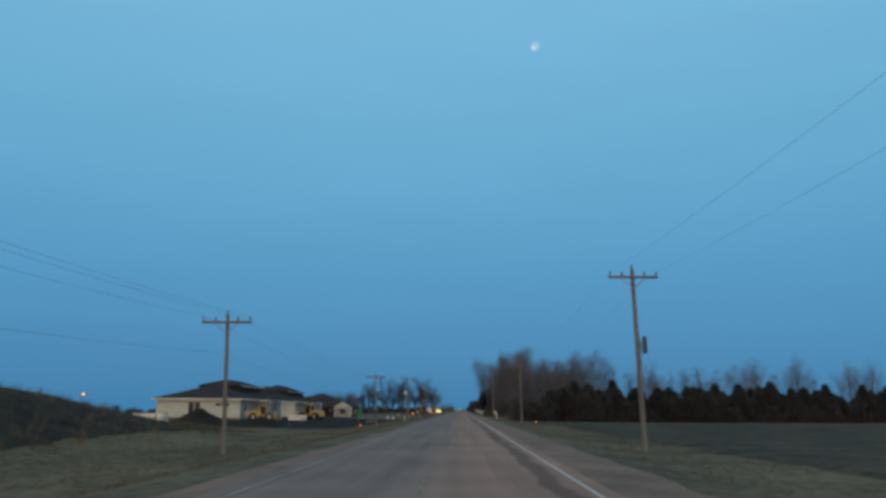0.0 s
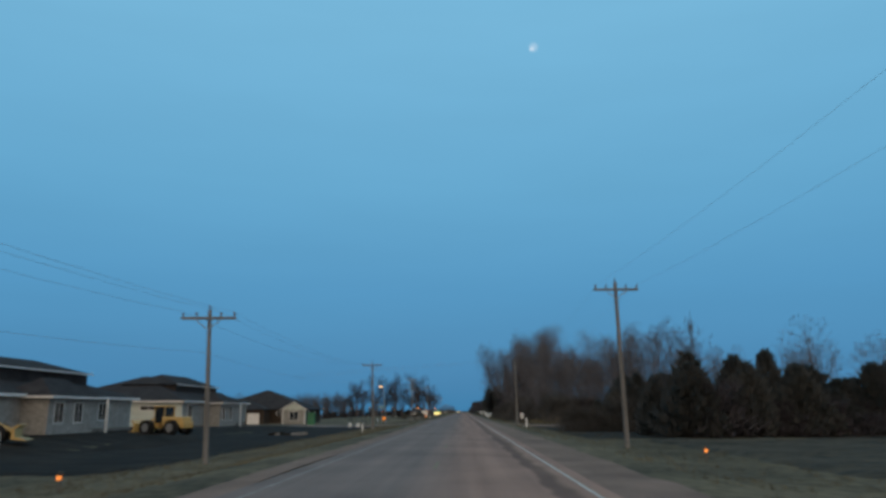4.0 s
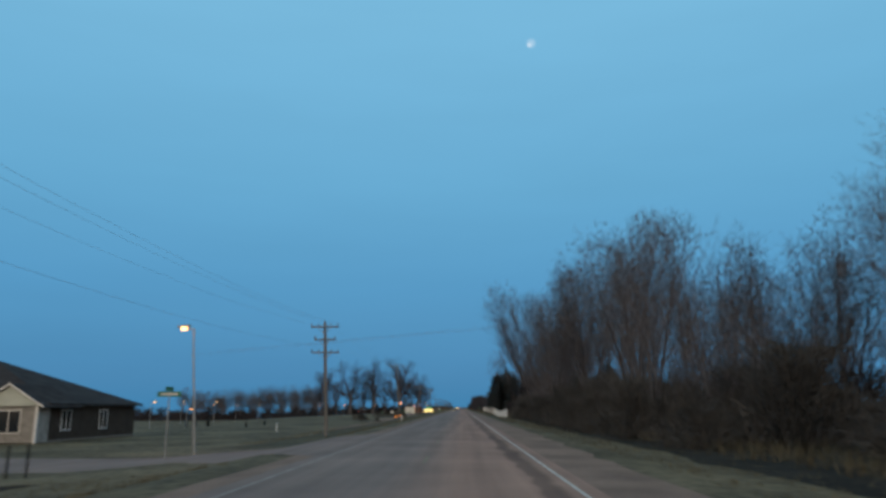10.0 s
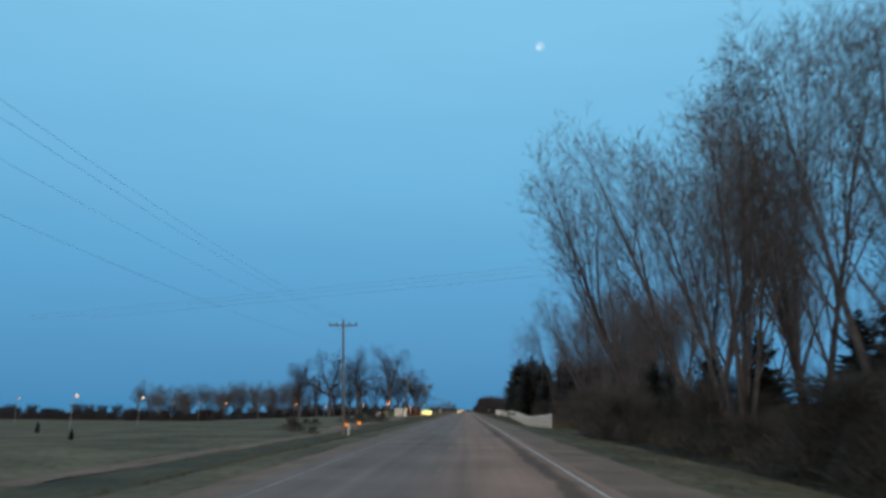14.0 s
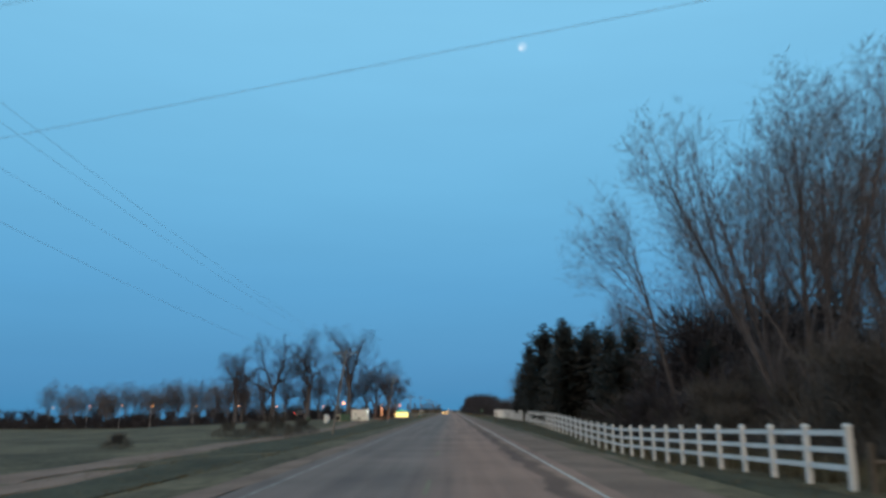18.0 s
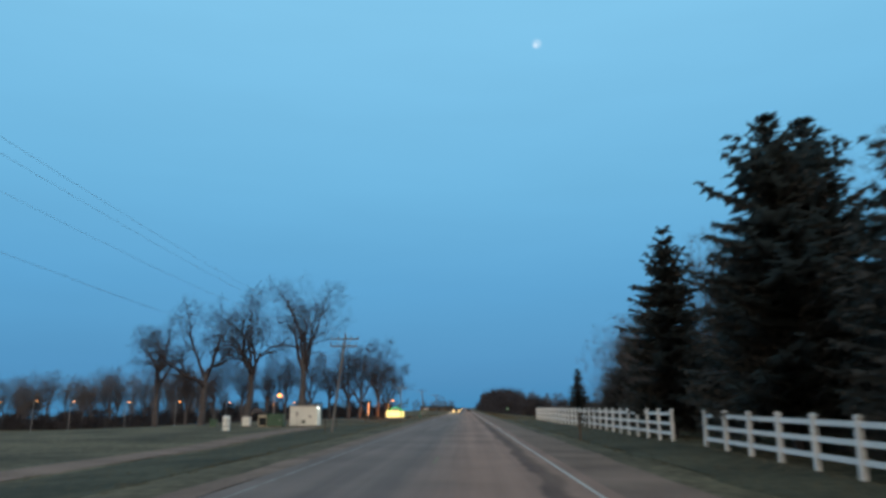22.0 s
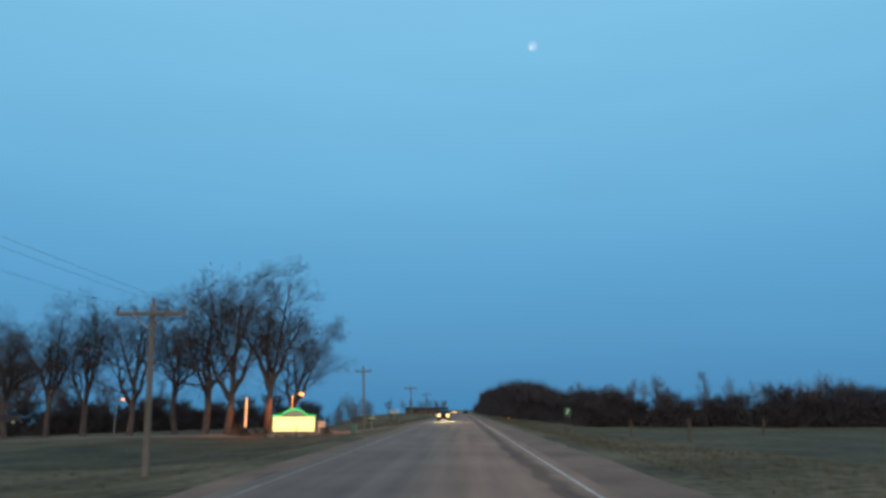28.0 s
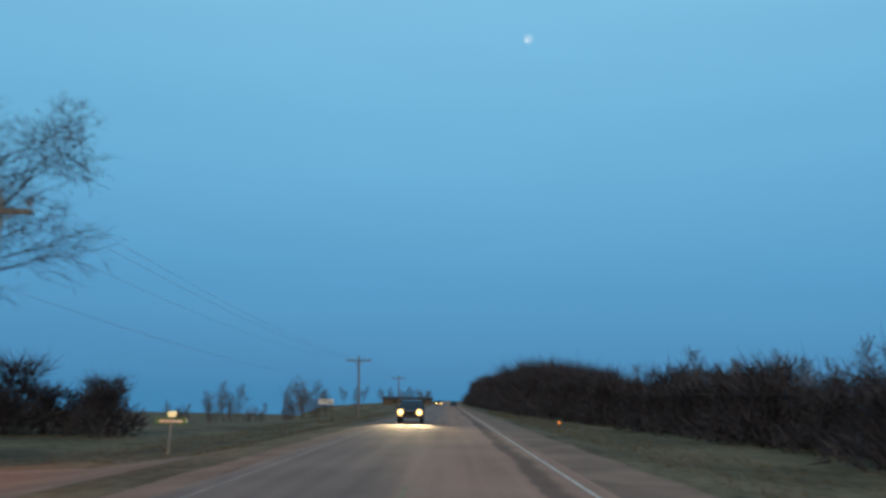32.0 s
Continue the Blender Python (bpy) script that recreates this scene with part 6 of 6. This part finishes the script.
def tank(x, y, r, h, label):
    ob = thing("storage_tank", x, y, land(x, y), label, "tank")
    bm = tube(bmesh.new(), (0, 0, 0), (0, 0, h), r, r, 20)
    part("shell", bm, SHEDWHITE, ob)
    part("lid", tube(bmesh.new(), (0, 0, h), (0, 0, h + 0.1), r * 1.03, r * 0.7, 20), SHEDWHITE, ob)
    for z in (0.3, 0.7):
        part("band", tube(bmesh.new(), (0, 0, h * z), (0, 0, h * z + 0.05), r * 1.015, r * 1.015, 20), STEEL, ob)
    return ob


def cabinet(x, y, w, d, h, mat, label, glass=False):
    ob = thing("utility_cabinet", x, y, land(x, y), label, "utility cabinet")
    boxp("base", -w / 2 - 0.05, w / 2 + 0.05, -d / 2 - 0.05, d / 2 + 0.05, -0.2, 0.08, STONE, ob, "concrete pad")
    boxp("body", -w / 2, w / 2, -d / 2, d / 2, 0.08, h, mat, ob, bevel=0.02)
    boxp("lid", -w / 2 - 0.04, w / 2 + 0.04, -d / 2 - 0.04, d / 2 + 0.04, h, h + 0.07, mat, ob, bevel=0.015)
    dr = boxp("door", -w * 0.40, w * 0.40, -d / 2 - 0.025, -d / 2 - 0.003, 0.2, h - 0.15, PANE if glass else mat, ob, "dark panel" if glass else "")
    boxp("handle", w * 0.3, w * 0.34, -d / 2 - 0.06, -d / 2 - 0.025, h * 0.5, h * 0.5 + 0.12, STEEL, dr)
    return ob


tank(-24.0, 432.3, 0.38, 1.35, "white upright storage tank on grass")
cabinet(-23.7, 444.8, 1.05, 0.6, 1.25, BEIGE, "beige metal cabinet with a dark panel", True)
cabinet(-26.2, 446.5, 0.9, 0.7, 1.05, SHEDWHITE, "pale grey metal cabinet on grass")
cabinet(-22.05, 444.2, 1.9, 1.3, 1.42, GREENBOX, "dark green transformer cabinet on grass")
cabinet(-30.0, 446.0, 0.8, 0.6, 0.9, GREENBOX, "dark green pedestal cabinet on grass")
cabinet(-10.3, 525.8, 0.44, 0.4, 0.85, TEAL, "small green pedestal beside the shoulder")


# ---- the lit sign ----
SIGNBAR = glowing("sign_lettering_glow", (1.0, 0.80, 0.36), 1.05)


def lit_sign(x, y):
    g = land(x, y)
    ob = thing("lit_sign", x, y, g, "lit yellow sign under a green neon arch on a stone base", "sign", rz=4)
    z0, z1, w = -0.45 - g, 0.98 - g, 2.0
    for k in range(13):
        a = -2.2 + 0.36 * k
        bm = bmesh.new()
        bmesh.ops.create_icosphere(bm, subdivisions=2, radius=0.34, matrix=Matrix.Translation((a, random.uniform(-0.25, 0.1), 0.12)) @ Matrix.Diagonal((1, 0.9, random.uniform(0.7, 1.1), 1)))
        for vv in bm.verts:
            vv.co += Vector((noise.noise(vv.co * 2.2), noise.noise(vv.co * 2.2 + Vector((4, 1, 0))), noise.noise(vv.co * 2.2 + Vector((0, 7, 0))))) * 0.12
        part("base_stone", bm, STONE, ob, "rough field stone")
    for s in (-1.4, 1.4):
        boxp("sign_post", s - 0.1, s + 0.1, -0.1, 0.1, -0.3, z0, OLDWOOD, ob, "dark post")
    boxp("cabinet_body", -w, w, -0.22, 0.22, z0, z1, STEEL, ob, "grey sign cabinet", 0.02)
    for s in (-1, 1):
        boxp("sign_face", -w + 0.06, w - 0.06, min(s * 0.222, s * 0.235), max(s * 0.222, s * 0.235), z0 + 0.06, z1 - 0.06, SIGNFACE, ob, "glowing pale yellow face")
    for a, b, h in ((-1.5, -0.2, 0.16), (0.1, 1.4, 0.16), (-1.2, 1.1, 0.10)):
        zz = z0 + (0.85 if h > 0.12 else 0.5)
        boxp("lettering_bar", a, b, -0.242, -0.236, zz, zz + h, SIGNBAR, ob, "plain faded bar")
    bm = bmesh.new()
    arc = [(-w, z1 + 0.06), (-1.35, z1 + 0.08), (-1.0, z1 + 0.30), (-0.5, z1 + 0.60), (0.0, z1 + 0.70), (0.5, z1 + 0.60), (1.0, z1 + 0.30), (1.35, z1 + 0.08), (w, z1 + 0.06)]
    for (a, b), (c, d) in zip(arc, arc[1:]):
        tube(bm, (a, -0.1, b), (c, -0.1, d), 0.055, 0.055, 8)
    part("neon_tube", bm, NEON, ob, "glowing green neon tube")
    bm = bmesh.new()
    fr, bk = [], []
    for a, b in arc[1:-1]:
        fr.append((a, -0.06, b - 0.03))
        bk.append((a, 0.06, b - 0.03))
    v = [bm.verts.new(p) for p in fr + bk]
    n = len(fr)
    bm.faces.new(v[:n])
    bm.faces.new(v[n:][::-1])
    for k in range(n):
        j = (k + 1) % n
        bm.faces.new((v[j], v[k], v[n + k], v[n + j]))
    part("arch_board", bm, BEIGE, ob, "beige arched board")
    return ob


lit_sign(-15.85, 524.6)


def street_sign(x, y, top, label):
    g = land(x, y)
    ob = thing("street_sign", x, y, g, label, "street sign")
    h = top - g
    tubep("sign_post", (0, 0, -0.3), (0, 0, h), 0.035, STEEL, ob)
    boxp("blade", -0.62, 0.62, -0.02, 0.02, h - 0.28, h - 0.02, SIGNGREEN, ob, "green blade")
    boxp("lettering_bar", -0.45, 0.45, -0.026, -0.02, h - 0.20, h - 0.10, TRIM, ob, "plain white bar")
    boxp("blade", -0.02, 0.02, -0.5, 0.5, h, h + 0.22, SIGNGREEN, ob, "green blade")
    return ob


street_sign(-14.8, 200.6, 2.5, "green street name sign at the side street")
street_sign(-10.9, 544.5, 0.75, "green street name sign on a steel post")


def yard_sign(x, y, label):
    ob = thing("yard_sign", x, y, land(x, y), label, "sign")
    boxp("post", -0.06, 0.06, -0.06, 0.06, -0.3, 1.35, VINYL, ob, "white post")
    boxp("arm", 0.06, 0.75, -0.03, 0.03, 1.2, 1.27, VINYL, ob, "white arm")
    boxp("board", 0.1, 0.75, -0.02, 0.02, 0.6, 1.15, VINYL, ob, "white board")
    boxp("lettering_bar", 0.18, 0.66, -0.026, -0.02, 0.85, 0.98, STONE, ob, "plain grey bar")
    return ob


yard_sign(-16.8, 541.8, "white hanging yard sign on a white post")


def road_sign(x, y, top, w, h, label):
    g = land(x, y)
    ob = thing("road_sign", x, y, g, label, "road sign")
    for px in (-w * 0.32, w * 0.32):
        boxp("post", px - 0.03, px + 0.03, 0.012, 0.06, -0.3, top - g - 0.05, DARKSTEEL, ob, "thin dark steel post")
    boxp("plate", -w / 2, w / 2, -0.012, 0.01, top - g - h, top - g, SIGNGREEN, ob, "green plate", 0.01)
    mesh_ob("symbol", [(-w * 0.30, -0.016, top - g - h * 0.75), (-w * 0.05, -0.016, top - g - h * 0.75), (w * 0.30, -0.016, top - g - h * 0.22), (w * 0.05, -0.016, top - g - h * 0.22)],
            [(0, 1, 2, 3)], TRIM, ob, "pale slanting bar")
    return ob


road_sign(8.9, 516.5, 1.75, 0.48, 0.66, "green road marker plate on two thin steel posts")


# ---- lattice mast behind the wood ----
def mast(x, y, top, label):
    ob = thing("lattice_tower", x, y, land(x, y), label, "tower")
    h = top - land(x, y)
    for k in range(3):
        a = 2 * math.pi * k / 3
        tubep("leg", (1.5 * math.cos(a), 1.5 * math.sin(a), -0.3), (0.25 * math.cos(a), 0.25 * math.sin(a), h * 0.86), 0.09, DARKSTEEL, ob, rb=0.06, sides=5)
    bm = bmesh.new()
    n = 14
    for j in range(n):
        for k in range(3):
            u0, u1 = j / n, (j + 1) / n
            a0, a1 = 2 * math.pi * k / 3, 2 * math.pi * (k + 1) / 3
            r0, r1 = 1.5 - 1.25 * u0, 1.5 - 1.25 * u1
            tube(bm, (r0 * math.cos(a0), r0 * math.sin(a0), u0 * h * 0.86), (r1 * math.cos(a1), r1 * math.sin(a1), u1 * h * 0.86), 0.045, 0.045, 4, False)
    part("lattice", bm, DARKSTEEL, ob)
    tubep("antenna", (0, 0, h * 0.82), (0, 0, h), 0.10, DARKSTEEL, ob, rb=0.05)
    for z in (0.80, 0.84, 0.88):
        tubep("antenna_panel", (0.55, 0, h * z - 0.8), (0.55, 0, h * z + 0.8), 0.18, DARKSTEEL, ob)
        tubep("antenna_panel", (-0.45, 0.3, h * z - 0.8), (-0.45, 0.3, h * z + 0.8), 0.18, DARKSTEEL, ob)
    return ob


mast(73.4, 300.5, 33.3, "grey lattice radio mast behind bare trees")
mast(-150, 230, 17.0, "far steel lattice power mast")


# ---- vehicles ----
def car(x, y, rz, label, lights=True, tails=False, lamp_r=0.11, paint=CARDARK, z=None):
    """A saloon or pickup seen end-on; its front faces -y before turning."""
    ob = thing("car", x, y, (road_z(y) if z is None else z) + 0.005, label, "car", rz=rz)
    bm = bmesh.new()
    prof = [(-2.3, 0.35), (-2.35, 0.62), (-2.25, 0.86), (-1.1, 1.0), (-0.35, 1.55), (1.1, 1.6), (1.75, 1.05), (2.25, 0.98), (2.32, 0.6), (2.25, 0.35)]
    lo = [bm.verts.new((-0.88 + 0.14 * (b > 1.3), a, b)) for a, b in prof]
    hi = [bm.verts.new((0.88 - 0.14 * (b > 1.3), a, b)) for a, b in prof]
    for k in range(len(prof)):
        j = (k + 1) % len(prof)
        bm.faces.new((lo[k], lo[j], hi[j], hi[k]))
    bm.faces.new(lo[::-1])
    bm.faces.new(hi)
    body = part("body", bm, paint, ob)
    bm = bmesh.new()
    v = [bm.verts.new(p) for p in ((-0.7, -1.06, 1.03), (0.7, -1.06, 1.03), (0.66, -0.40, 1.53), (-0.66, -0.40, 1.53))]
    bm.faces.new(v)
    bmesh.ops.translate(bm, verts=bm.verts, vec=(0, -0.02, 0.02))
    part("windscreen", bm, PANE, ob, "dark windscreen")
    boxp("grille", -0.5, 0.5, -2.38, -2.33, 0.55, 0.78, RUBBER, ob, "black grille")
    boxp("bumper", -0.88, 0.88, -2.42, -2.28, 0.36, 0.54, paint, ob, bevel=0.03)
    for s in (-1, 1):
        ball("headlight", (s * 0.66, -2.31, 0.74), lamp_r, HEADLIGHT if lights else PANE, ob, "lit headlight" if lights else "")
        boxp("tail_lamp", s * 0.66 - 0.18, s * 0.66 + 0.18, 2.30, 2.36, 0.72, 0.92, TAILRED if tails else TAILPAINT, ob, "red tail lamp")
        boxp("mirror", min(s * 0.88, s * 1.05), max(s * 0.88, s * 1.05), -0.95, -0.8, 1.0, 1.15, paint, ob, bevel=0.02)
        for a in (-1.45, 1.4):
            wheel(ob, s * 0.8, a, 0.33, 0.33, 0.2, "x")
    return ob


car(-2.75, 570, 0, "dark car coming with lit headlights on the road", True, False, 0.2)
for s in (-0.66, 0.66):
    li = bpy.data.lights.new("headlight_beam", "SPOT")
    li.energy, li.color, li.spot_size, li.spot_blend, li.shadow_soft_size = 3200, (1.0, 0.72, 0.36), radians(50), 0.8, 0.08
    new("headlight_beam", li).matrix_world = look((-2.75 + s, 567.4, 0.80), (-2.2 + s, 530, 0.1))
car(1.3, 705, 0, "dark car driving ahead with red tail lamps", False, True)
car(-3.0, 745, 0, "dark car far down the road with lit headlights", True, False, 0.2)
car(-49, 533, 90, "dark car parked by the driveway with red lamps", False, True)


# ---- farmstead on the far rise ----
def barn(x, y, w, d, h, label, walls=OLDWOOD, walls_label="dark weathered walls"):
    g = land(x, y)
    ob = thing("barn", x, y, g, label, "barn")
    boxp("wall", -w / 2, w / 2, -d / 2, d / 2, -0.5, h, walls, ob, walls_label)
    bm = bmesh.new()
    v = [bm.verts.new(p) for p in ((-w / 2 - 0.4, -d / 2 - 0.4, h), (w / 2 + 0.4, -d / 2 - 0.4, h), (w / 2 + 0.4, d / 2 + 0.4, h), (-w / 2 - 0.4, d / 2 + 0.4, h), (-w / 2 - 0.4, 0, h * 1.5), (w / 2 + 0.4, 0, h * 1.5))]
    for f in ((0, 1, 5, 4), (2, 3, 4, 5), (1, 2, 5), (3, 0, 4), (3, 2, 1, 0)):
        bm.faces.new([v[k] for k in f])
    part("roof", bm, SHINGLE, ob, "dark gable roof")
    for k in range(3):
        boxp("window", -w / 2 + w * (0.2 + 0.28 * k), -w / 2 + w * (0.3 + 0.28 * k), -d / 2 - 0.03, -d / 2 - 0.003, h * 0.4, h * 0.7, PANE, ob)
    return ob


barn(-20, 880, 24, 12, 2.5, "long low dark barn among trees on the far rise")
barn(47, 518, 10, 7, 2.0, "low pale shed beyond a grass field", BEIGE, "pale beige walls")
barn(-150, 640, 24, 10, 4.0, "low grey farm building behind far trees")


# ---- grass and clods ----
def tufts(name, count, spans, size, label, seed):
    rng = np.random.default_rng(seed)
    v, f = [], []
    for k in range(count):
        x0, x1, y0, y1 = spans[k % len(spans)]
        x, y = rng.uniform(x0, x1), rng.uniform(y0, y1)
        z = land(x, y) - 0.03
        for j in range(5):
            a = rng.uniform(0, 2 * math.pi)
            h = size * rng.uniform(0.4, 1.2)
            p = np.array([x + rng.normal(0, 0.12), y + rng.normal(0, 0.12), z])
            q = p + np.array([math.cos(a) * h * 0.5, math.sin(a) * h * 0.5, h])
            s = np.array([-math.sin(a), math.cos(a), 0]) * 0.018
            b = len(v)
            v += [p - s, p + s, q]
            f.append((b, b + 1, b + 2))
    return tagged(mesh_ob(name, v, f, DEADGRASS), label, "grass", kind="stuff")


tufts("verge_grass", 16000, [(-16, -7.2, -5, 90), (-15, -7.2, 90, 188), (-16, -7.2, 212, 330), (-17, -7.2, 330, 526), (-17, -7.2, 540, 640)], 0.15, "short dead grass tufts on the verge", 5)
tufts("verge_grass", 14000, [(5.8, 12, -5, 160), (5.8, 12, 172, 310), (5.8, 9, 310, 450), (5.8, 11, 455, 530), (5.8, 11, 530, 640), (9.6, 16, 388, 455)], 0.15, "short dead grass tufts on the verge", 6)
tufts("tall_weeds", 5000, [(-46, -18, 22, 72), (10.5, 15, 172, 300), (9.6, 12, 310, 360)], 0.7, "tall dry weeds on rough ground", 8)
tufts("stubble", 9000, [(12, 60, 2, 115)], 0.2, "dry crop stubble in a plowed field", 9)
